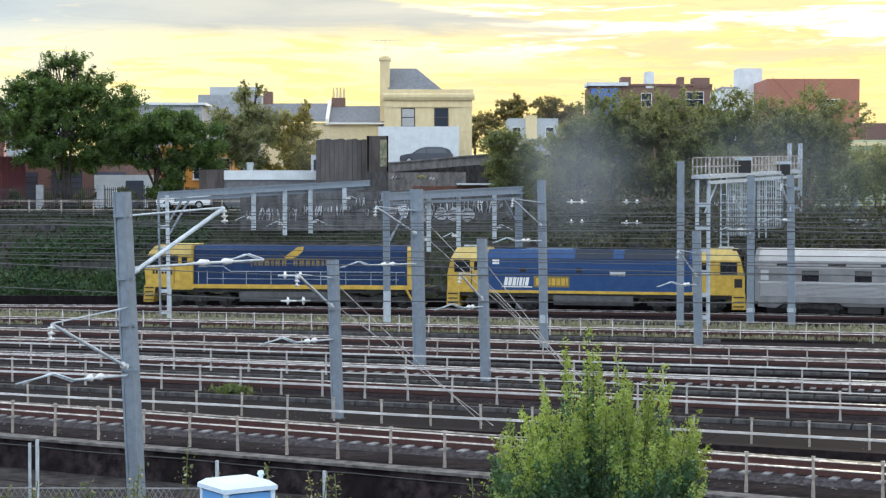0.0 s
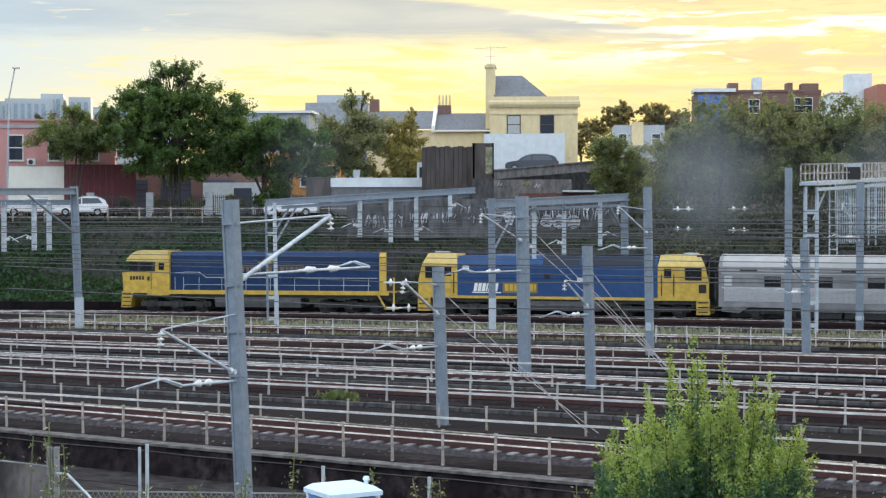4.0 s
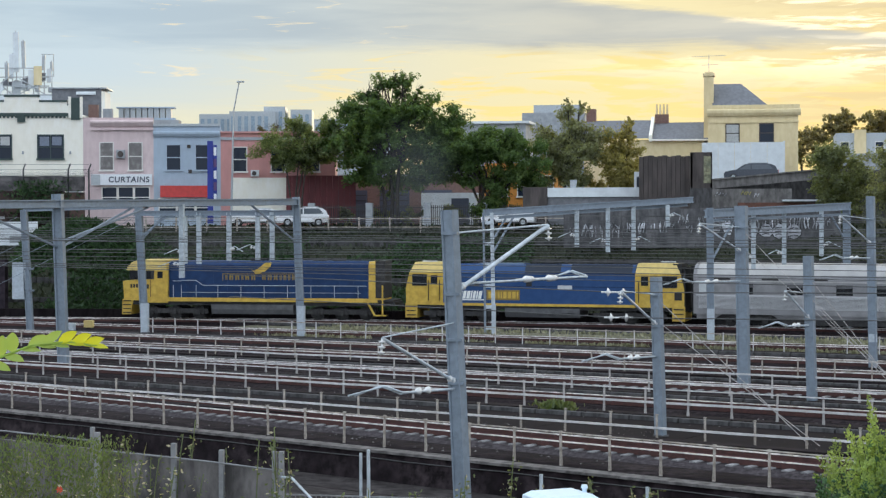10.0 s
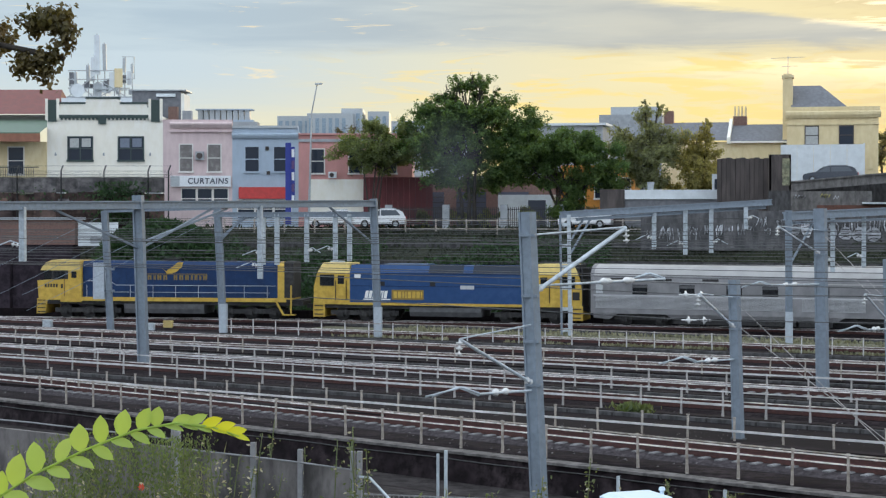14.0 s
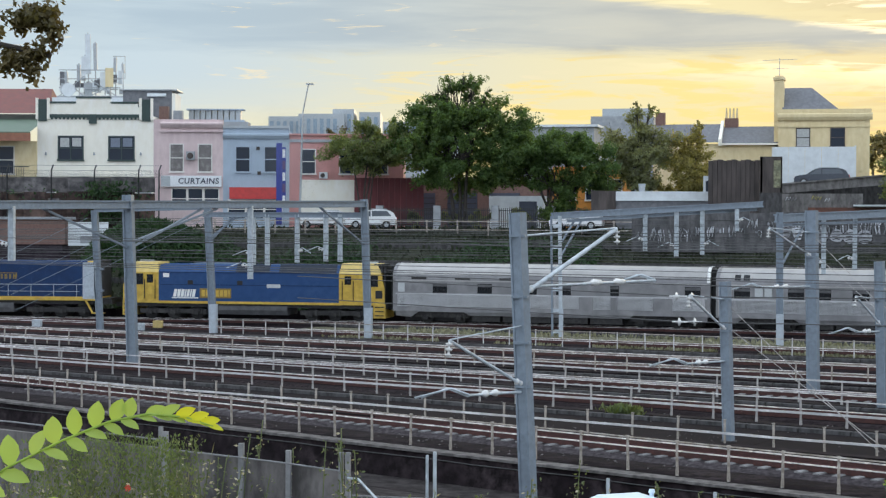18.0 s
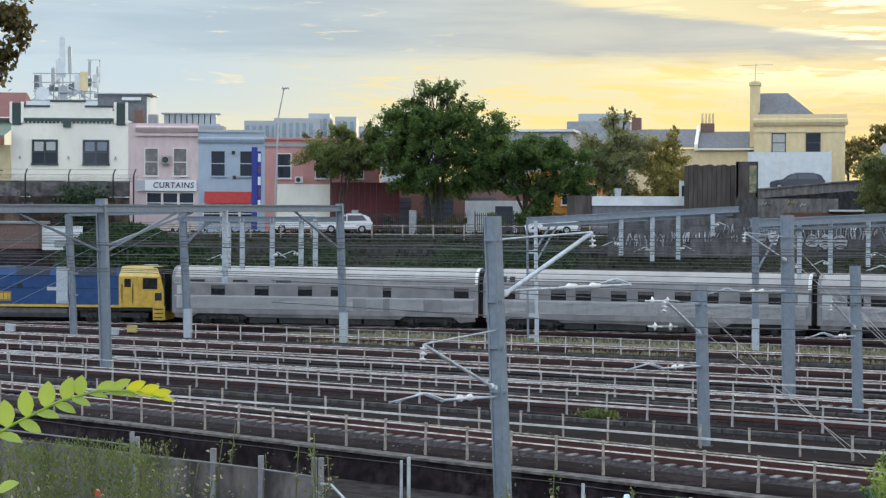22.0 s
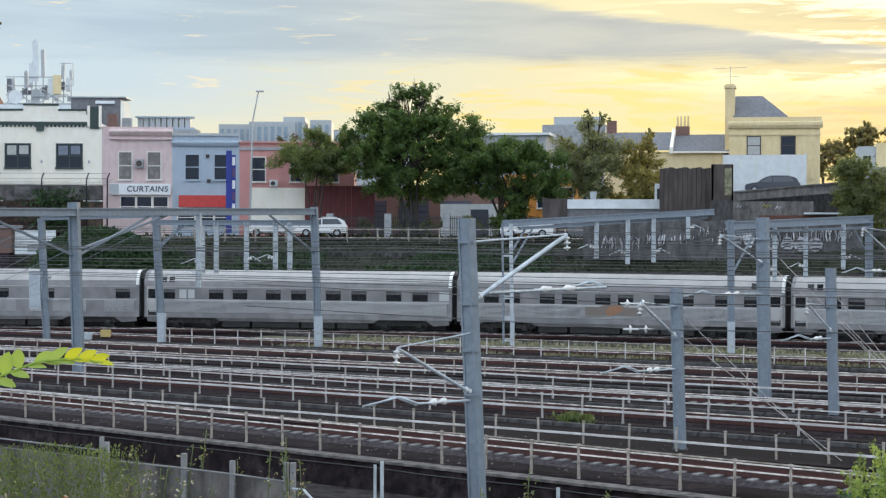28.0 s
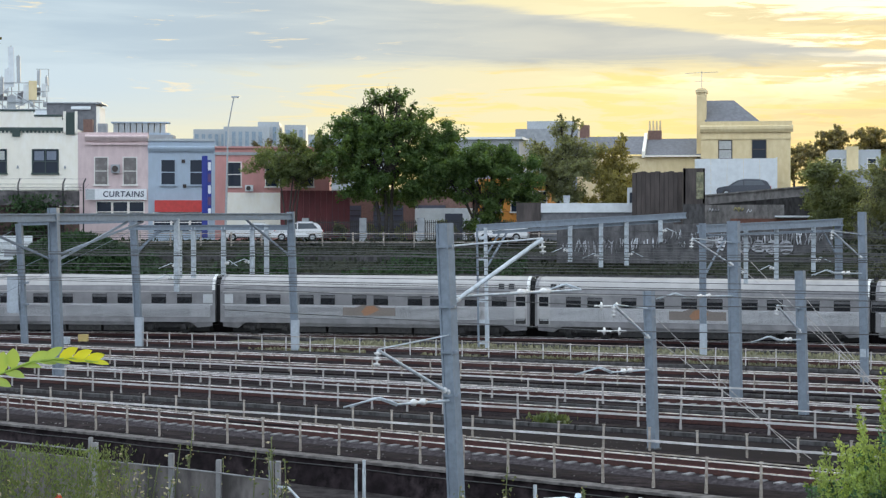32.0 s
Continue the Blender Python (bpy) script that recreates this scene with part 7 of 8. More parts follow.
# ---- street fence, lamp, vehicles ----
def build_street():
    f = thing("street_fence", Matrix(), "weathered steel rail fence along the top of the cutting", "fence")
    pm = Mesh().box(-0.06, 0.06, -0.05, 0.05, 0, 1.25).data("post", "handrail_rusty")
    xs = [-80 + 2.6 * i for i in range(32)]
    for x in xs:
        y = main_y(x) + 20.5
        part("post", pm, None, f, m=Matrix.Translation((x, y, ground_z(x, y) - 0.1)))
    for z in (0.45, 1.15):
        r = Mesh()
        r.bar([(x, main_y(x) + 20.5, ground_z(x, main_y(x) + 20.5) + z - 0.1) for x in xs], 0.06, 0.07)
        part("rail", r, "handrail_rusty", f)
    d = thing("palisade_fence", Matrix(), "dark steel palisade fence under the street trees", "fence")
    bm = Mesh().box(-0.025, 0.025, -0.02, 0.02, 0, 1.8).data("bar", "fence_dark")
    for i in range(110):
        x = -38 + i * 0.17
        part("bar", bm, None, d, m=Matrix.Translation((x, main_y(x) + 23.5, 6.8)))
    part("top_rail", Mesh().bar([(x, main_y(x) + 23.5, 8.4) for x in range(-38, -18, 2)], 0.05, 0.05), "fence_dark", d)
    for x in (-38, -33, -28, -23, -19.5):
        y = main_y(x) + 23.5
        part("post", Mesh().box(x - 0.3, x + 0.3, y - 0.15, y + 0.15, 6.8, 8.8), "grey_wall", d)
    l = thing("street_lamp", SHOPS @ pose(13.2, -3.0, -0.2), "tall thin grey street lamp with a flat head", "street lamp")
    part("pole", Mesh().tube((0, 0, 0), (0.25, 0, 9.5), 0.11, 0.07, 8).tube((0.25, 0, 9.5), (0.75, -0.2, 12.0), 0.06, 0.05, 8), "metal_unit", l)
    part("head", Mesh().box(0.55, 1.2, -0.35, -0.05, 11.95, 12.08), "metal_unit", l)


build_street()


def car(label, m, mat, L=4.6, H=1.65):
    c = thing("parked_car", m, label, "car", "vehicles")
    h = L / 2
    part("body", Mesh().prism(((-h + 0.02, 0.32), (-h, 0.62), (-h + 0.12, 0.80), (-h + 0.6, 0.92), (-h + 1.2, 0.99), (h - 0.2, 1.05), (h - 0.04, 0.92), (h, 0.6), (h - 0.06, 0.32)), -0.88, 0.88, "y"), mat, c)
    part("cabin", Mesh().prism(((-h + 1.1, 0.97), (-h + 1.5, 1.28), (-h + 1.95, H - 0.08), (-h + 2.5, H), (h - 1.1, H - 0.01), (h - 0.6, H - 0.10), (h - 0.28, 1.3), (h - 0.15, 1.03)), -0.80, 0.80, "y"), mat, c)
    part("sill", Mesh().box(-h + 1.2, h - 1.25, -0.9, 0.9, 0.24, 0.36), "tyre", c)
    for e in (-0.72, 0.72):
        part("roof_rail", Mesh().beam((-h + 2.1, e, H + 0.02), (h - 0.9, e, H + 0.02), 0.05, 0.05), "metal_unit", c)
    for y in (-0.815, 0.815):
        part("side_window", Mesh().prism(((-h + 1.35, 1.0), (-h + 2.05, H - 0.12), (-0.05, H - 0.12), (-0.05, 1.0)), y - 0.01, y + 0.01, "y"), "car_glass", c)
        part("side_window", Mesh().prism(((0.05, 1.0), (0.05, H - 0.12), (h - 0.85, H - 0.12), (h - 0.45, 1.02)), y - 0.01, y + 0.01, "y"), "car_glass", c)
    part("windscreen", Mesh().add([(-h + 1.15, -0.72, 1.0), (-h + 1.15, 0.72, 1.0), (-h + 1.88, 0.68, H - 0.06), (-h + 1.88, -0.68, H - 0.06)], [(0, 1, 2, 3)]), "car_glass", c)
    for x in (-h + 0.85, h - 0.9):
        for y in (-0.82, 0.82):
            w = part("wheel", Mesh().tube((x, y - 0.1, 0.33), (x, y + 0.1, 0.33), 0.33, 0.33, 18), "tyre", c)
            part("rim", Mesh().tube((x, y - 0.11, 0.33), (x, y + 0.11, 0.33), 0.19, 0.19, 14), "metal_unit", w)
    for y in (-0.65, 0.65):
        part("headlight", Mesh().box(-h - 0.01, -h + 0.12, y - 0.15, y + 0.15, 0.6, 0.75), "white_paint", c)
        part("tail_light", Mesh().box(h - 0.12, h + 0.01, y - 0.12, y + 0.12, 0.7, 0.95), "sign_red", c)
    return c


car("dark grey estate car parked on the ramp", pose(-1.5, 160.5, 10.78), "car_dark", 4.8, 1.56)
car("white car parked behind the street fence", pose(-38.1, 143.2, 6.85, 0, 0, 14), "car_white", 4.3, 1.6)
car("white car parked behind the street fence", pose(-42.6, 144.2, 6.85, 0, 0, 14), "car_white", 4.4, 1.5)
car("pale car parked beside the workshop", pose(-20.6, 141.8, 6.85), "car_white", 4.3, 1.45)


M["cutting_wall"] = material("dark_purple_brick", (0.046, 0.037, 0.046), 0.95, vary=0.4, grain=2, stain=0.4, spec=0.02)


def left_cutting():
    w = Mesh()
    for i in range(14):
        x = -98 + i * 2.95
        y = main_y(x) + 5.2
        w.box(x, x + 2.9, y, y + 0.6, -0.2, 4.3 + 0.12 * (i % 2))
    tagged(part("wall_cutting", w, "cutting_wall"), "dark purple brick retaining wall beside the main line", "retaining wall", kind="structure")
    b = thing("trackside_shed", pose(-63.5, 131.0, 4.2, 0, 0, 12), "low brown trackside shed with a flat roof", "shed")
    part("wall", Mesh().box(-5, 3.2, 0, 3, 1.3, 3.3), "brick_dark", b)
    part("base", Mesh().box(-4.8, 3.0, 0.1, 2.9, -1.8, 1.3), "cutting_wall", b)
    part("roof", Mesh().box(-5.2, 3.4, -0.2, 3.2, 3.3, 3.5), "grey_wall", b)
    part("pale_panel", Mesh().box(3.4, 6.6, 0.3, 0.5, 1.2, 3.1), "white_wall", b)
    part("panel_mark", Mesh().box(4.4, 5.4, 0.26, 0.3, 1.4, 2.0), "grey_wall", b)


M["wall_mottled"] = material("mottled_grey_street_wall", (0.13, 0.125, 0.13), 0.9, vary=0.5, grain=1.2, stain=0.45, second=(0.24, 0.22, 0.215), rnd=0.3, spec=0.03)
M["wall_umber"] = material("stained_brown_street_wall", (0.060, 0.046, 0.046), 0.9, vary=0.5, grain=1.0, stain=0.4, second=(0.17, 0.115, 0.09), rnd=0.35, spec=0.03)


def street_wall():
    """The mottled wall below the cream shop, with a chain-link fence on it."""
    w = thing("wall_street", SHOPS, "mottled grey and brown wall below the cream shop", "retaining wall", kind="structure")
    rg = random.Random(61)
    for i in range(15):
        x = -26 + i * 1.82
        part("panel", Mesh().box(x, x + 1.80, -6.0, -5.6, -0.6, 2.45 + rg.uniform(-0.1, 0.1)), "wall_umber", w)
        part("panel", Mesh().box(x, x + 1.80, -5.9, -5.6, 2.5, 3.72 + 0.05 * (i % 2)), "wall_mottled", w)
        if i % 3 == 1:
            part("patch", Mesh().box(x + 0.2, x + rg.uniform(0.9, 1.7), -6.03, -6.0, rg.uniform(0.8, 1.4), rg.uniform(1.8, 2.3)), "brick_dark" if i % 2 else "wall_mottled", w)
    f = thing("chain_link_fence", SHOPS, "dark chain-link fence with cranked posts on the street wall", "fence")
    for x in (-24.6, -21.2, -17.8, -14.4, -11.0, -7.3, -3.7, 0.0, 1.7):
        part("post", Mesh().path([(x, -6.15, -0.6), (x, -6.15, 4.3), (x + 0.22, -6.35, 4.75)], 0.06, 6), "fence_dark", f)
    for z in (3.75, 4.0, 4.3, 4.72):
        part("wire", Mesh().bar([(-25, -6.15, z), (1.7, -6.15, z)], 0.015, 0.022), "fence_dark", f)
    mesh = Mesh()
    for i in range(134):
        x = -25 + i * 0.2
        mesh.beam((x, -6.15, 3.72), (x + 0.55, -6.15, 4.3), 0.012, 0.012)
        mesh.beam((x + 0.55, -6.14, 3.72), (x, -6.14, 4.3), 0.012, 0.012)
    part("wire_mesh", mesh, "fence_dark", f)


street_wall()


def street_back():
    b = thing("street_workshop", pose(0, 160, 6.9), "long brown brick workshop front behind the street trees", "building")
    part("wall", Mesh().box(-45.0, -26.2, 1.0, 8, 0, 4.4), "brick_dark", b)
    part("roof_edge", Mesh().box(-45.2, -26.0, 0.8, 8, 4.4, 4.7), "grey_wall", b)
    for x in (-43.5, -39.5, -35.5, -31.5):
        d = part("roller_door", Mesh().box(x, x + 2.8, 0.9, 1.0, 0, 3.2), "sign_ink", b)
        for k in range(6):
            part("slat", Mesh().box(x + 0.05, x + 2.75, 0.86, 0.9, 0.2 + k * 0.5, 0.28 + k * 0.5), "fence_dark", d)
    w = Mesh().bar([(x, main_y(x) + 3.6, 0.35) for x in range(-110, 60, 3)], 0.4, 0.9)
    tagged(part("wall_toe", w, "concrete_dark"), "low near-black wall behind the main line", "wall", kind="structure")
    rg = random.Random(31)
    for i in range(7):
        x = -38 + i * 2.9 + rg.uniform(-0.5, 0.5)
        sh = thing("street_shrub", pose(x, main_y(x) + 24.6, 6.8), "dark shrub behind the palisade fence", "shrub", "street shrubs")
        part("stem", Mesh().tube((0, 0, 0), (0, 0, 0.7), 0.05, 0.03, 6), "bark", sh)
        leaves_part(leaf_cloud(rg, [(0, 0, 0.9, 1.1, 0.8, 0.8)], 1600, 0.18, clump=0.25), "leaf_dark", sh)


def trackside_hut():
    h = thing("trackside_hut", pose(0, 128, 2.6), "pale blue-grey trackside hut marked with black graffiti", "hut")
    part("wall", Mesh().box(29.4, 36.0, 0, 3.0, -2.0, 3.45), "hut_blue", h)
    part("roof", Mesh().box(29.2, 36.2, -0.2, 3.2, 3.45, 3.6), "metal_unit", h)
    for x, z in ((31.0, 1.6), (31.5, 1.9), (33.2, 1.5), (34.1, 1.8)):
        part("graffiti_stroke", Mesh().path([(x, -0.02, z), (x + 0.2, -0.02, z + 0.5), (x + 0.45, -0.02, z + 0.1), (x + 0.6, -0.02, z + 0.55), (x + 0.75, -0.02, z + 0.2)], 0.045, 4), "sign_ink", h)


M["hut_blue"] = material("pale_blue_hut_wall", (0.42, 0.50, 0.57), 0.8, vary=0.15, grain=1.5, stain=0.4)
trackside_hut()
scatter("slope_shrubs", "rounded dark green shrubs on the cutting slope", "ivy", 12000, lambda rg: (lambda a, r, k: Vector((-50.5 + 5.6 * r * math.cos(a) * k, 125.5 + 2.6 * r * math.sin(a) * k, 3.0 + 4.2 * math.sqrt(max(0, 1 - r * r)) * k)))(rg.uniform(0, 6.283), rg.random() ** 0.5, rg.uniform(0.85, 1.06)), 0.34, 0.3, 33)
left_cutting()
street_back()


def red_flower():
    f = thing("red_flower", pose(-12.93, 30.7, 0.64) @ Matrix.Diagonal((0.55, 0.55, 1.0, 1.0)), "single red flower among the bank weeds", "flower")
    part("stalk", Mesh().path([(0, 0, -0.4), (0.02, 0, 1.0), (0, 0, 1.82)], 0.012, 5), "weed", f)
    for k in range(7):
        a = k * 0.9
        part("petal", Mesh().add([(0, 0, 1.80), (0.10 * math.cos(a), 0.05, 1.84 + 0.05 * math.sin(a)), (0.13 * math.cos(a + 0.35), -0.02, 1.84 + 0.08 * math.sin(a + 0.35)), (0.10 * math.cos(a + 0.7), 0.04, 1.84 + 0.05 * math.sin(a + 0.7))], [(0, 1, 2, 3)]), "petal_red", f)


M["petal_red"] = leaf_material("red_petal", (0.60, 0.07, 0.05), (0.70, 0.12, 0.08), 0.3)


# ---- overhead wires ----
def wires():
    w = thing("overhead_wires", Matrix(), "thin dark overhead line wires along the tracks", "overhead wires")
    for row, off, z, r in (("A", 3.5, 5.5, 0.014), ("A", 3.5, 6.6, 0.014), ("B", 4.2, 5.4, 0.014), ("B", 4.2, 6.6, 0.014), ("C", 2.4, 5.3, 0.016), ("C", 2.4, 6.4, 0.016), ("D", 2.6, 5.3, 0.016), ("D", 2.6, 6.5, 0.016),
                           ("E", 3.0, 5.3, 0.018), ("E", 3.0, 6.5, 0.018), ("E", 9.0, 5.4, 0.018), ("E", 9.0, 6.7, 0.018), ("F", 3.2, 5.4, 0.02), ("F", 3.2, 6.8, 0.02), ("F", 9.0, 7.3, 0.02)):
        m = Mesh()
        m.path([line(row, u, off, z + (0.35 * ((u / 24.0) % 1.0 - 0.5) ** 2 if z > 6 else 0)) for u in range(-60, 90, 6)], r, 4)
        part("wire", m, "wire", w)
    for off, z in ((0, 5.3), (0, 6.5), (4.5, 5.4), (4.5, 6.7), (9, 6.0), (-4, 7.2), (7, 7.6), (-4, 5.9), (9, 4.9)):
        m = Mesh()
        m.path([main_at(u, off, z) for u in range(-100, 100, 5)], 0.017, 4)
        part("wire", m, "wire", w)
    # in-line strain insulators, in pairs of large sheds
    for x, y, z, k in ((-5.08, 60.0, 4.98, 1.0), (-4.98, 60.0, 4.12, 1.0), (8.5, 113.0, 7.44, 1.3), (12.0, 113.0, 7.45, 1.3), (8.5, 113.0, 6.18, 1.3), (12.0, 113.0, 6.12, 1.3)):
        im = Mesh()
        for e in (-0.26, 0.26):
            insulator_discs(im, (x + k * (e - 0.10), y, z), (x + k * (e + 0.10), y, z), 1, 0.15 * k)
        im.tube((x - 0.5 * k, y, z), (x + 0.5 * k, y, z), 0.03, 0.03, 6)
        part("insulator", im, "insulator", w)
    for x, y, z, a in ((-5.0, 60.0, 4.98, 16), (-5.0, 60.0, 4.12, 16), (10.2, 113.0, 7.44, 30), (10.2, 113.0, 6.15, 30)):
        part("wire", Mesh().path([(x - a, y + 0.46 * a, z + 0.3), (x, y, z), (x + a, y - 0.4 * a, z + 0.3)], 0.017, 4), "wire", w)


wires()


def slope_kerbs():
    """Low sooty kerbs that step the cutting's slope."""
    for d, x0, x1 in ((8.2, -70, 36), (11.5, -66, 36), (14.6, -60, 30), (17.6, -60, 10)):
        n = int((x1 - x0) / 3)
        m = Mesh()
        for i in range(n):
            xa, xb = x0 + 3.0 * i, x0 + 3.0 * i + 2.96
            ya, yb = main_y(xa) + d, main_y(xb) + d
            z = ground_z(xa, ya)
            m.beam((xa, ya, z + 0.12), (xb, yb, ground_z(xb, yb) + 0.12), 0.3, 0.55)
        tagged(part("slope_kerb", m, "concrete"), "low weathered kerb stepping the cutting slope", "kerb", kind="structure")


slope_kerbs()


# ---- the near bank ----
def near_bush():
    """Upright leafy shoots fanning out from the base to an uneven domed outline."""
    rg = random.Random(17)
    U = rg.uniform
    b = thing("near_bush", pose(2.68, 29.9, 0.35), "fresh yellow-green leafy bush on the near bank", "bush")
    tm, V, W = Mesh(), [], []
    spikes = ((-0.21, 5.0), (-0.52, 4.85), (-0.14, 4.7), (0.41, 4.7), (1.08, 4.4), (-1.05, 4.2), (0.75, 4.3), (1.6, 3.6), (-1.75, 3.3))
    for k in range(560):
        if k < 3 * len(spikes):
            x, z = spikes[k % len(spikes)]
            x, z, y = x + U(-0.12, 0.12), z - (k // len(spikes)) * U(0.15, 0.4), U(-0.25, 0.25)
        else:
            x, y = U(-2.05, 1.85), U(-1.3, 1.3)
            x *= 1 - 0.12 * abs(y)
            full = 4.1 - 0.29 * x * x - 0.45 * y * y + 0.7 * noise.noise(Vector((x * 1.7, y * 1.7, 5.0)))
            z = max(0.7, full * rg.random() ** 0.42)
        tip = Vector((x, y, z))
        base = Vector((x * 0.35, y * 0.35, z * 0.25))
        mid = base.lerp(tip, 0.5) + Vector((x * 0.12, y * 0.12, -0.1))
        if k % 3 == 0:
            tm.tube((0.1 * x, 0.1 * y, -0.3), base, 0.03, 0.022, 5).tube(base, mid, 0.022, 0.012, 5).tube(mid, tip, 0.012, 0.004, 5)
        up = (tip - mid).normalized()
        reach = min(1.3, (tip - mid).length)
        n = int(92 * reach) + 14
        for i in range(n):
            q = rg.random() ** 0.8
            c = tip - up * (reach * (1 - q)) + Vector((U(-1, 1), U(-1, 1), U(-0.5, 0.5))) * (0.05 + 0.11 * (1 - q))
            s = U(0.055, 0.11) * (1.05 - 0.35 * q)
            a = (up * 0.5 + Vector((U(-1, 1), U(-1, 1), U(-0.5, 0.8)))).normalized()
            e = a.cross(Vector((U(-1, 1), U(-1, 1), U(-1, 1)))).normalized() * (s * 0.3)
            # inner and low leaves take the darker green, shade put into colour
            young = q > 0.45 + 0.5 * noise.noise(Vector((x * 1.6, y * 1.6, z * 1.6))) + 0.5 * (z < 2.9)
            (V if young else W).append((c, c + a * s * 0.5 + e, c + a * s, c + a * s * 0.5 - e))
    part("stem", tm, "bark", b)
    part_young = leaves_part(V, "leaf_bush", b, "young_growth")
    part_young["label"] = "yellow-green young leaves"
    leaves_part(W, "leaf_inner_shade", b, "crown")


near_bush()


def portable_toilet():
    t = thing("portable_toilet", pose(-3.60, 31.0, 0.39, 0, 0, 34) @ Matrix.Diagonal((0.81, 0.81, 1.0, 1.0)), "pale blue plastic portable toilet with a white roof", "portable toilet")
    M["loo_blue"] = material("pale_blue_plastic", (0.13, 0.36, 0.72), 0.4, vary=0.1)
    M["loo_white"] = material("white_plastic", (0.62, 0.74, 0.86), 0.4, vary=0.06)
    for a in range(4):
        w = Mesh().box(-0.55, 0.55, -0.57, -0.53, 0.1, 2.05)
        sp = part("side_panel", w, "loo_blue", t, m=Matrix.Rotation(a * math.pi / 2, 4, "Z"))
        for i in range(5):
            part("rib", Mesh().box(-0.45 + i * 0.2, -0.35 + i * 0.2, -0.59, -0.57, 0.3, 1.8), "loo_blue", sp)
        part("corner_post", Mesh().box(-0.6, -0.5, -0.6, -0.5, 0, 2.1), "loo_white", t, m=Matrix.Rotation(a * math.pi / 2, 4, "Z"))
    part("roof", Mesh().add([(-0.64, -0.64, 2.08), (0.64, -0.64, 2.08), (0.64, 0.64, 2.08), (-0.64, 0.64, 2.08), (-0.64, -0.64, 2.16), (0.64, -0.64, 2.16), (0.64, 0.64, 2.16), (-0.64, 0.64, 2.16),
                             (-0.5, -0.5, 2.24), (0.5, -0.5, 2.24), (0.5, 0.5, 2.24), (-0.5, 0.5, 2.24)],
                            [(0, 3, 2, 1), (0, 1, 5, 4), (1, 2, 6, 5), (2, 3, 7, 6), (3, 0, 4, 7), (4, 5, 9, 8), (5, 6, 10, 9), (6, 7, 11, 10), (7, 4, 8, 11), (8, 9, 10, 11)]), "loo_white", t)
    part("vent_pipe", Mesh().tube((0.52, -0.1, 2.1), (0.52, -0.1, 2.32), 0.05, 0.05, 10).tube((0.52, -0.1, 2.30), (0.52, -0.1, 2.36), 0.08, 0.06, 10), "loo_white", t)
    sg = part("door_sign", Mesh().box(0.575, 0.59, -0.25, 0.15, 1.45, 1.85), "sign_ink", t)
    part("sign_mark", Mesh().tube((0.60, -0.05, 1.72), (0.592, -0.05, 1.72), 0.04, 0.04, 10).box(0.59, 0.6, -0.11, 0.01, 1.52, 1.66), "sign_white", sg)
    part("base_skid", Mesh().box(-0.6, 0.6, -0.6, 0.6, -0.1, 0.1), "under", t)


portable_toilet()


# apron concrete darkened to include the retaining wall's shadow
M["apron"] = material("shadow_toned_bank_concrete", (0.055, 0.049, 0.048), 0.95, vary=0.5, grain=2, stain=0.4, spec=0.02)
M["post_grey"] = material("grey_concrete_post", (0.26, 0.26, 0.265), 0.85, vary=0.25, grain=3)
M["panel_grey"] = material("stained_grey_panel", (0.175, 0.160, 0.155), 0.9, vary=0.65, grain=1.6, stain=0.9, streak=0.4)


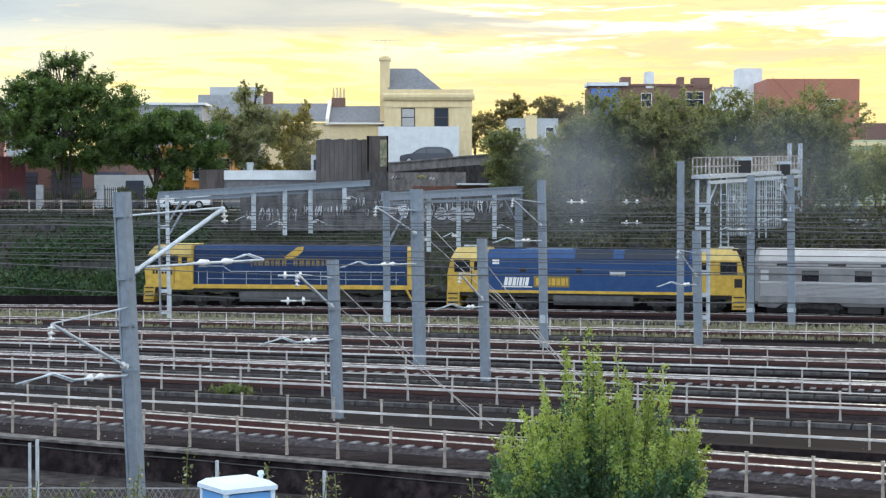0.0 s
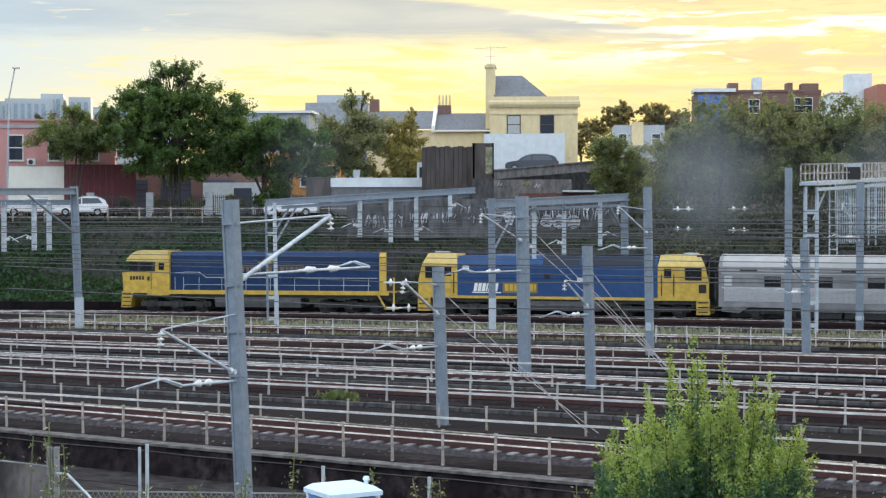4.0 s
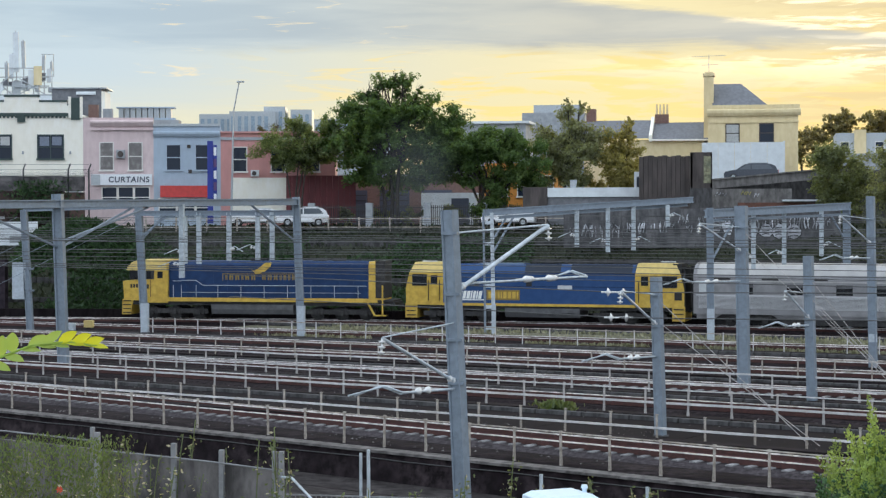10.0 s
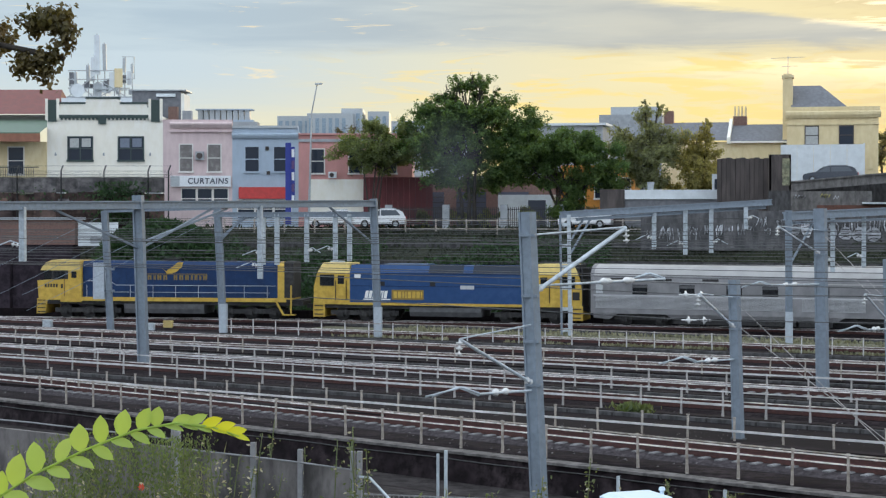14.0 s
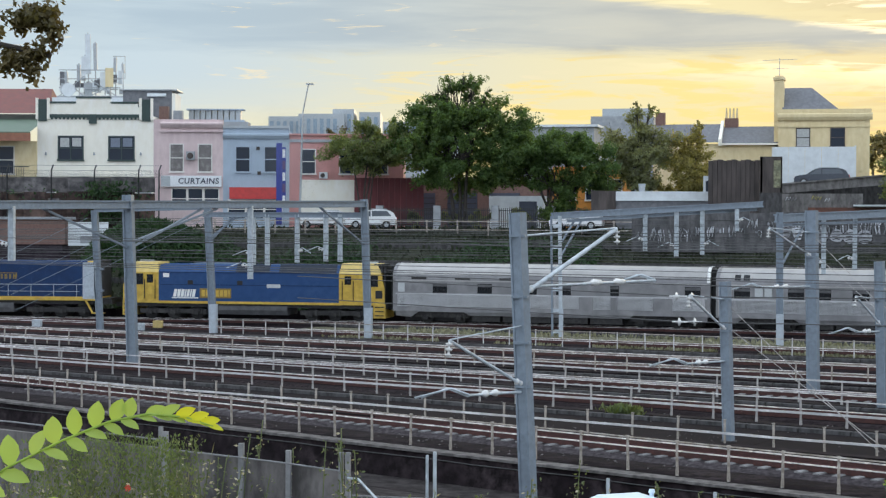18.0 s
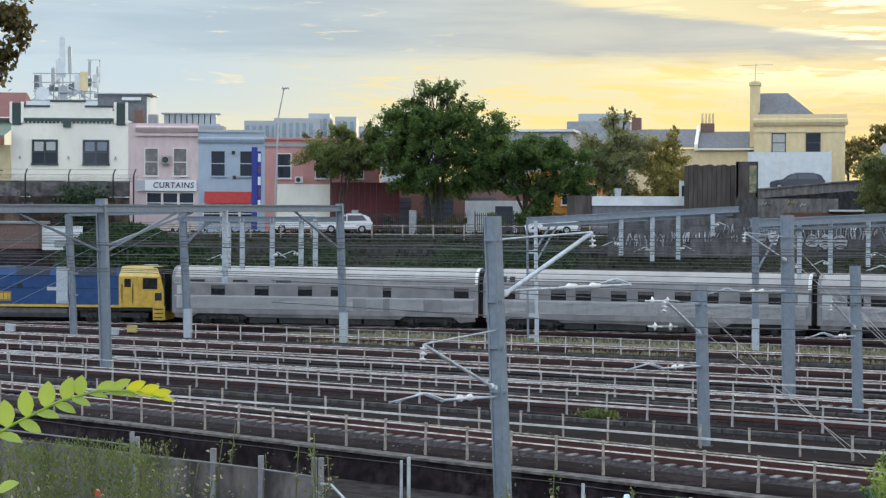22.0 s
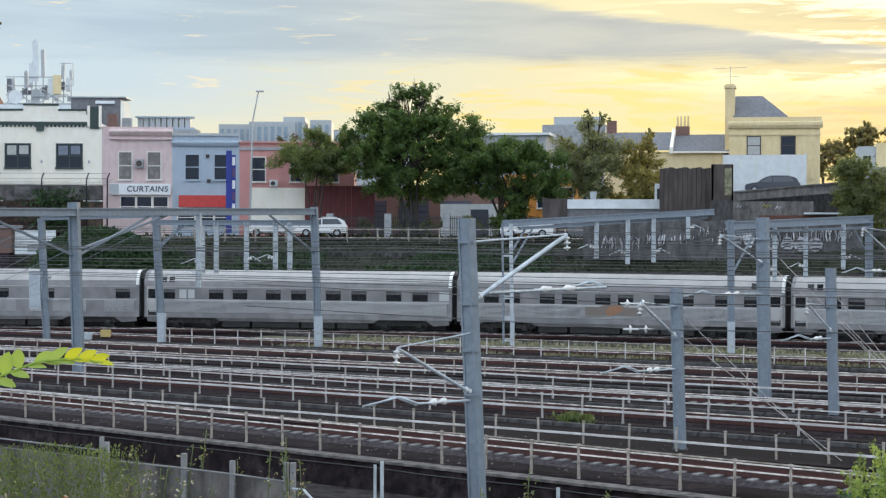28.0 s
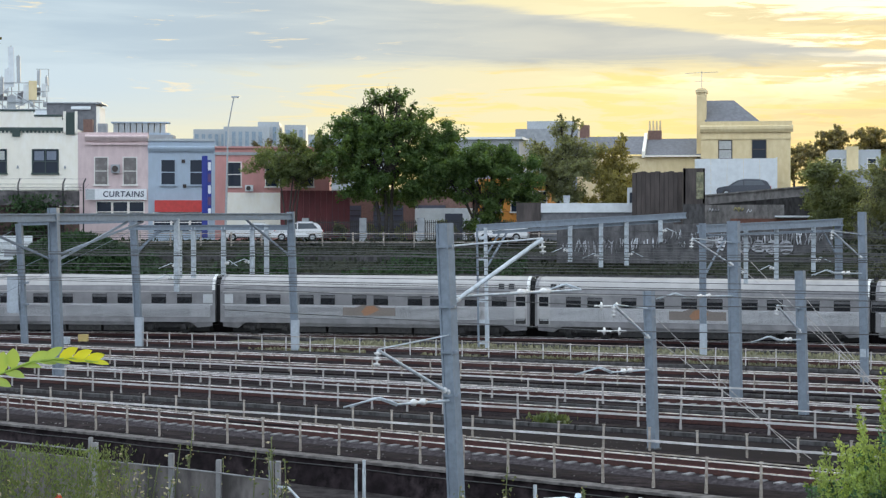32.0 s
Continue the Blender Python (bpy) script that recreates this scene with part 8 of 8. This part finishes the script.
def bank_fence():
    f = thing("bank_fence", pose(-0.05, 0, 0), "grey concrete-post fence with steel rails on the near bank", "fence")
    tops = ((-14.95, 37.6, 2.80, 0.07), (-14.80, 37.5, 2.70, 0.11), (-12.85, 37.08, 2.55, 0.11), (-11.65, 36.75, 2.47, 0.10), (-10.36, 36.42, 2.51, 0.09), (-10.19, 36.35, 2.52, 0.10))
    for x, y, h, w in tops:
        part("post", Mesh().box(x - w / 2, x + w / 2, y - 0.06, y + 0.06, ground_z(x, y) - 0.3, h), "post_grey", f)
    part("rail", Mesh().path([(-14.7, 37.42, 2.31), (-12.85, 37.0, 2.24), (-11.65, 36.7, 2.19), (-10.4, 36.35, 2.12)], 0.02, 6), "post_grey", f)
    part("rail", Mesh().path([(-10.18, 36.28, 1.98), (-9.93, 36.23, 1.97), (-9.33, 35.64, 1.62), (-8.9, 35.3, 1.2)], 0.03, 6), "steel_light", f)
    part("rail", Mesh().path([(-24, 39.2, 2.85), (-19, 38.4, 2.7), (-14.95, 37.6, 2.5)], 0.02, 6), "post_grey", f)
    for x, y, h in ((-8.7, 38.2, 2.35), (-10.45, 45.0, 1.35), (-5.04, 39.9, 1.65), (-2.62, 39.9, 1.42)):
        part("thin_post", Mesh().tube((x, y, -0.8), (x, y, h), 0.045, 0.045, 6), "steel_light", f)
    for i, (a, b) in enumerate((((-24, 39.3), (-19, 38.5)), ((-19, 38.5), (-14.9, 37.7)), ((-14.75, 37.62), (-12.9, 37.2)), ((-12.8, 37.18), (-11.7, 36.87)), ((-11.6, 36.85), (-10.4, 36.5)))):
        za, zb = 2.28 + (-14.7 - a[0]) * 0.045, 2.28 + (-14.7 - b[0]) * 0.045
        part("wall_panel", Mesh().add([(*a, -0.6), (*b, -0.6), (*b, zb), (*a, za), (a[0], a[1] + 0.12, -0.6), (b[0], b[1] + 0.12, -0.6), (b[0], b[1] + 0.12, zb), (a[0], a[1] + 0.12, za)],
                                      [(0, 1, 2, 3), (7, 6, 5, 4), (3, 2, 6, 7), (0, 3, 7, 4), (1, 5, 6, 2)]), "panel_grey", f)
    # chain-link mesh between the thin posts
    net = Mesh()
    for i in range(60):
        x = -13.0 + i * 0.12
        net.beam((x, 38.6, -0.5), (x + 1.0, 38.5, 1.25), 0.009, 0.009)
        net.beam((x + 1.0, 38.58, -0.5), (x, 38.48, 1.25), 0.009, 0.009)
    net.beam((-13.0, 38.55, 1.25), (-4.8, 38.45, 1.25), 0.03, 0.03)
    part("chain_link", net, "post_grey", f)
    s = Mesh()
    us, vs = range(-26, 20, 2), (-0.95, -3.0, -5.0, -7.0, -9.0, -12.0, -16.0)
    grid = [line("A", u, v) for v in vs for u in us]
    s.add([(p.x, p.y, ground_z(p.x, p.y) + 0.04) for p in grid], [(j * len(us) + i, j * len(us) + i + 1, (j + 1) * len(us) + i + 1, (j + 1) * len(us) + i) for j in range(len(vs) - 1) for i in range(len(us) - 1)], True)
    tagged(part("bank_apron", s, "apron"), "grey concrete apron below the retaining wall", "pavement", kind="structure")


bank_fence()
M["leaf_bank"] = leaf_material("olive_bank_leaves", (0.12, 0.17, 0.065), (0.23, 0.25, 0.12), 0.4)
M["dry_grass"] = leaf_material("pale_dry_grass", (0.16, 0.16, 0.10), (0.27, 0.25, 0.18), 0.35)


def weeds_at(x0, x1, y0, y1, h):
    def place(rg):
        x, y = rg.uniform(x0, x1), rg.uniform(y0, y1)
        if noise.noise(Vector((x * 0.7, y * 0.5, 2.0))) < -0.05:
            return None
        return Vector((x, y, ground_z(x, y) - 0.1 + rg.random() ** 1.7 * h))
    return place


scatter("bank_weeds", "tangled weeds and vines on the near bank", "weed", 6000, weeds_at(-9, 6, 36, 42, 1.1), 0.11, 0.6, 8, 0.2)
scatter("bank_shrubs", "leafy green shrubs on the near bank", "leaf_bank", 20000, weeds_at(-15.6, -12.4, 31.5, 33.5, 2.85), 0.075, 0.8, 12, 0.22)
scatter("bank_tall_grass", "tall seeding grass on the near bank", "dry_grass", 1700, weeds_at(-17.0, -12.2, 31.0, 34.0, 2.4), 0.30, 2.2, 15, 0.02)


def tall_weeds():
    """Single tall stalks of weeds with small leaves and pale seed heads."""
    rg = random.Random(21)
    for i in range(70):
        x = rg.uniform(-13.5, 4.0) if i < 46 else rg.uniform(-16.4, -11.6)
        y = rg.uniform(34.0, 38.5) if i < 46 else rg.uniform(31.2, 33.5)
        h = rg.uniform(1.2, 2.5) if x > -9 else rg.uniform(1.8, 3.0) if i < 46 else rg.uniform(1.9, 2.9)
        z = ground_z(x, y) - 0.1
        t = thing("tall_weed", pose(x, y, z), "tall thin weed with pale seed heads on the bank", "weed", "bank weeds")
        lean = rg.uniform(-0.25, 0.25)
        pts = [(lean * k * k, 0, h * k) for k in (0, 0.3, 0.6, 0.85, 1.0)]
        part("stalk", Mesh().path(pts, 0.012, 5), "weed", t)
        V, W = [], []
        for _ in range(90 if x > -9 else 50):
            k = rg.uniform(0.1, 1.0)
            c = Vector((lean * k * k + rg.gauss(0, 0.06 + 0.14 * (1 - k)), rg.gauss(0, 0.10), h * k))
            a = Vector((rg.gauss(0, 1), rg.gauss(0, 0.6), rg.gauss(0.3, 0.6))).normalized()
            e = a.cross(Vector((rg.gauss(0, 1), rg.gauss(0, 1), rg.gauss(0, 1)))).normalized()
            s = rg.uniform(0.05, 0.12)
            (V if rg.random() < (0.8 if i < 46 else 0.6) else W).append((c, c + a * s * 0.5 + e * s * 0.25, c + a * s, c + a * s * 0.5 - e * s * 0.25))
        leaves_part(V, "weed", t, "leaves")
        tagged(leaves_part(W, "seed", t, "seed_head"), kind="stuff")


red_flower()
M["seed"] = leaf_material("pale_seed_heads", (0.42, 0.38, 0.28), (0.55, 0.50, 0.40), 0.3)
tall_weeds()


def leaflet(par, p, d, n, length, width, mat="leaf_near"):
    """One pointed oval leaflet from p along d, facing n, slightly folded along its rib."""
    d, n = Vector(d).normalized(), Vector(n).normalized()
    s = d.cross(n).normalized()
    n = s.cross(d)
    prof = ((0.0, 0.06), (0.15, 0.62), (0.4, 1.0), (0.65, 0.92), (0.85, 0.55), (1.0, 0.04))
    v, f = [], []
    for k, w in prof:
        c = Vector(p) + d * (length * k) - n * (0.10 * length * k * k)
        v += [c - s * (w * width / 2) + n * (0.10 * w * width), c, c + s * (w * width / 2) + n * (0.10 * w * width)]
    for i in range(len(prof) - 1):
        f += [(3 * i, 3 * i + 1, 3 * i + 4, 3 * i + 3), (3 * i + 1, 3 * i + 2, 3 * i + 5, 3 * i + 4)]
    m = Mesh().add(v, f, True)
    return part("leaflet", m, mat, par)


def near_sprig():
    """A compound leaf reaching in from beside the camera; its own space is about its tip."""
    t = thing("near_leaf_sprig", Matrix(), "bright yellow-green compound leaf close to the camera", "leaf sprig")
    stem = [Vector(p) for p in ((-0.70, 0.06, -0.40), (-0.52, 0.04, -0.235), (-0.42, 0.03, -0.150), (-0.31, 0.02, -0.080), (-0.215, 0.0, -0.028), (-0.135, 0, -0.003), (-0.060, 0, -0.002), (-0.001, 0, -0.015))]
    part("stalk", Mesh().path(stem, 0.0028, 6), "leaf_near", t)
    rg = random.Random(3)
    n = len(stem) - 1
    U = rg.uniform
    for i in range(34):
        k = i / 34.2
        j = min(n - 1, int(k * n))
        p = stem[j].lerp(stem[j + 1], k * n - j)
        if k < 0.66:
            # broad oval leaflets: one rising, one drooping forward, by turns
            size = 0.079 - 0.052 * k
            if i % 2 == 0:
                d, nn, w = Vector((U(-0.25, 0.35), U(-0.3, 0.2), 1.0)), (U(-0.7, 0.7), -1, U(0.0, 0.5)), U(0.60, 0.74)
            else:
                d, nn, w = Vector((1.0, U(-0.5, 0.1), U(-0.5, -0.05))), (U(-0.3, 0.3), -0.55, 0.85), U(0.50, 0.66)
        else:
            # young leaflets folded along the stalk towards its tip
            size = 0.046 - 0.008 * (k - 0.66) / 0.34
            if i % 2 == 0:
                d, nn, w = Vector((1.0, U(-0.2, 0.2), U(0.45, 0.75) - 0.5 * max(0, k - 0.85) / 0.15)), (U(-0.2, 0.2), -1.0, 0.35), U(0.46, 0.58)
            else:
                d, nn, w = Vector((1.0, U(-0.3, 0.3), U(-0.22, 0.05))), (U(-0.2, 0.2), -0.5, 0.9), U(0.42, 0.52)
        leaflet(t, p, d, nn, size * U(0.92, 1.08), size * w, "leaf_near" if k < 0.80 else "leaf_tip")
    # a lower spray on the same twig
    low = [Vector(p) for p in ((-0.70, 0.06, -0.40), (-0.55, 0.0, -0.33), (-0.42, -0.02, -0.25), (-0.30, -0.02, -0.205))]
    part("stalk", Mesh().path(low, 0.0026, 6), "leaf_near", t)
    for i in range(12):
        k = i / 12.2 * 3
        j = int(k)
        p = low[j].lerp(low[j + 1], k - j)
        leaflet(t, p, Vector((0.9, U(-0.6, 0.3), 0.5 if i % 2 else -0.45)), (U(-0.4, 0.4), -0.5, 0.9), U(0.05, 0.07), U(0.028, 0.038), "leaf_near")
    return t


SPRIG = near_sprig()


def near_branch():
    t = thing("near_tree", pose(-16.64, 24.64, 0.0), "olive-brown leafy tree beside the camera, one branch in view", "tree")
    part("trunk", Mesh().path([(0, 0, -0.4), (-0.2, 0, 4), (0.2, 0, 8.6), (0.5, 0, 12.5), (0.9, 0, 15.2)], 0.22, 8), "bark", t)
    part("branch", Mesh().path([(0.22, 0, 8.8), (1.98, 0.00, 9.91), (3.74, -0.44, 10.24), (5.28, -0.66, 9.91)], 0.05, 6), "bark", t)
    part("branch", Mesh().path([(0.4, 0, 10.3), (2.20, 0.00, 12.11), (4.18, -0.66, 11.89)], 0.04, 6), "bark", t)
    leaves_part(leaf_cloud(random.Random(8), [(4.93, -0.77, 10.43, 0.57, 0.44, 0.44), (4.73, -0.77, 9.91, 0.57, 0.44, 0.35), (5.39, -0.77, 10.21, 0.31, 0.26, 0.26), (3.52, -0.66, 10.35, 1.10, 0.66, 0.88), (1.76, -0.44, 11.23, 1.32, 0.88, 1.32)], 11000, 0.115, clump=0.16, per=8), "leaf_brown", t, "leaves")


near_branch()


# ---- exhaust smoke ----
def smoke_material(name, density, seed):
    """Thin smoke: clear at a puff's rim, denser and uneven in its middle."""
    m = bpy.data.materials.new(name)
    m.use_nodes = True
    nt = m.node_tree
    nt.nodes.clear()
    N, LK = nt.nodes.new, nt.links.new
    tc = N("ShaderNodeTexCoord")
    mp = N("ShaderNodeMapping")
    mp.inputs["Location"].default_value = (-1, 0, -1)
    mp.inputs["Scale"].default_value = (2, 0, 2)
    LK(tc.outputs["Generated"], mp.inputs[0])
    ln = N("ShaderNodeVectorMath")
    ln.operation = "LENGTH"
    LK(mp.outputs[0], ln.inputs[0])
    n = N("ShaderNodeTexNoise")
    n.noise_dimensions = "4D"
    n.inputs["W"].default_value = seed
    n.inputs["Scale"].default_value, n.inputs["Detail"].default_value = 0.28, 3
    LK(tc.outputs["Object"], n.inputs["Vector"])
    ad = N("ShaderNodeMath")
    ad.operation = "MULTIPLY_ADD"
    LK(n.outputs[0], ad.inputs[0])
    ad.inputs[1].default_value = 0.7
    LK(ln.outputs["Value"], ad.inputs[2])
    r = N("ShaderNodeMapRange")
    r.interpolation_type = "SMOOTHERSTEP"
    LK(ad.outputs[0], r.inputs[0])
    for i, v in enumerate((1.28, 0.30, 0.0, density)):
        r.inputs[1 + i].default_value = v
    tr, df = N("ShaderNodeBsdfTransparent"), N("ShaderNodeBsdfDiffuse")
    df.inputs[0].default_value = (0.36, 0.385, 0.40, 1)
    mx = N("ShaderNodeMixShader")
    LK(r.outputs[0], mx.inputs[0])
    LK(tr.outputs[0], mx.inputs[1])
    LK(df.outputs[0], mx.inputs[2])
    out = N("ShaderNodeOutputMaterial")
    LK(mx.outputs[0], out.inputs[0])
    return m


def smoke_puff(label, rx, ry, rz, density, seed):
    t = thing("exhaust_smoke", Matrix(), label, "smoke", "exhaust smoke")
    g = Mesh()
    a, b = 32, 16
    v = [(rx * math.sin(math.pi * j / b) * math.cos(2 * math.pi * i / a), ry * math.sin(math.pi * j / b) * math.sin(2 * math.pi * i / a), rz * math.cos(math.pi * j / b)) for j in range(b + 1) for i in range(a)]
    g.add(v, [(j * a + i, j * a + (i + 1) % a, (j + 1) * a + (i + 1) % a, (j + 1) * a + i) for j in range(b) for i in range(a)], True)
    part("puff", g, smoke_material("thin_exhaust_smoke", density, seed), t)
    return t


SMOKE = [(smoke_puff("thin grey exhaust smoke and haze hanging over the embankment", 7.0, 1.2, 7.0, 0.24, 1.0), ((0, 10.0, 127.0, 9.5), (4, 11.5, 127.0, 9.8), (10, 22.0, 127.0, 10.5), (32, 60.0, 127.0, 13.0))),
         # wide puff added as a haze veil that brightens the trees behind
         (smoke_puff("thin grey exhaust smoke and haze hanging over the embankment", 14.0, 1.2, 8.0, 0.125, 2.0), ((0, 25.0, 129.5, 9.0), (4, 27.0, 129.5, 9.2), (10, 38.0, 129.5, 10.5), (32, 75.0, 129.5, 13.0))),
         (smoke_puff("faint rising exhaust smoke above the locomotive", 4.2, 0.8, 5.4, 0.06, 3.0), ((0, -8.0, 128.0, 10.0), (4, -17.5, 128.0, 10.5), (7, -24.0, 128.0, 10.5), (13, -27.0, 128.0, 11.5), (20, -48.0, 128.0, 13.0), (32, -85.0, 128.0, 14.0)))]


# ---- what moves ----
def joint_s(t):
    """Place along the main line, at t seconds, of the coupling between the second locomotive and the first carriage."""
    return 1.3772e-05 * t ** 4 - 3.63388e-04 * t ** 3 - 3.757282e-02 * t ** 2 - 2.1458908 * t + 20.5346


def rail_pose(s, half):
    a, b = main_at(s - half, 0, RAIL_Z), main_at(s + half, 0, RAIL_Z)
    c = (a + b) / 2
    return pose(c.x, c.y, c.z, 0, 0, math.degrees(math.atan2(b.y - a.y, b.x - a.x)))


SPRIG_ROWS = [
    (0, -1.303, 3.464, 7.248, 0, -4, -0.0),
    (3.5, -1.297, 3.326, 7.268, 0, -4, 2.9),
    (6, -1.300, 3.233, 7.262, 0, -4, 5.3),
    (7.5, -1.307, 3.229, 7.264, 0, -4, 6.3),
    (8.5, -1.320, 3.217, 7.259, 0, -4, 7.6),
    (9, -1.327, 3.179, 7.263, 0, -4, 8.6),
    (10, -1.335, 3.058, 7.265, 0, -4, 10.4),
    (11, -1.324, 2.993, 7.254, 0, -2, 11.2),
    (12, -1.303, 2.927, 7.215, 0, 1, 12.0),
    (13, -1.243, 2.910, 7.116, 0, 6, 12.6),
    (14, -1.209, 2.919, 7.080, 0, 7, 12.8),
    (14.5, -1.209, 2.951, 7.080, 0, 7, 12.8),
    (16.5, -1.218, 3.007, 7.109, 0, 6, 12.7),
    (17, -1.219, 3.053, 7.100, 0, 6, 12.7),
    (18, -1.254, 3.111, 7.082, 0, 6, 12.6),
    (19, -1.296, 3.150, 7.154, 0, 3, 12.4),
    (20, -1.330, 3.260, 7.178, 0, 0, 12.2),
    (21, -1.358, 3.348, 7.217, 0, -3, 12.0),
    (22, -1.320, 3.400, 7.113, 0, 2, 11.8),
    (23, -1.336, 3.437, 7.144, 0, -1, 11.7),
    (24, -1.384, 3.518, 7.171, 0, -4, 11.4),
    (25, -1.402, 3.587, 7.193, 0, -5, 11.3),
    (25.5, -1.404, 3.638, 7.177, 0, -4.5, 11.2),
    (27.5, -1.395, 3.741, 7.146, 0, -4, 11.0),
    (28, -1.409, 3.764, 7.155, 0, -4, 11.0),
    (29, -1.400, 3.783, 7.152, 0, -4, 11.0),
    (30, -1.379, 3.525, 7.154, 0, -4, 10.8),
    (31, -1.333, 3.072, 7.164, 0, -4, 10.6),
    (32, -1.294, 2.623, 7.189, 0, -4, 10.2),
]


def motions():
    for ob, off, half in [(LOCO_1, -20.4 - 10.4, 6.1), (LOCO_2, -10.2, 6.0)] + [(c, 11.45 + 22.9 * i, 7.6) for i, c in enumerate(CARS)]:
        walk(ob, [(t, rail_pose(joint_s(t) + off, half)) for t in range(0, 33)])
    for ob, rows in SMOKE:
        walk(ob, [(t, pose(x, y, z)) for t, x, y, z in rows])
    walk(SPRIG, [(t, pose(x, y, z, rx, ry, rz)) for t, x, y, z, rx, ry, rz in SPRIG_ROWS])


motions()
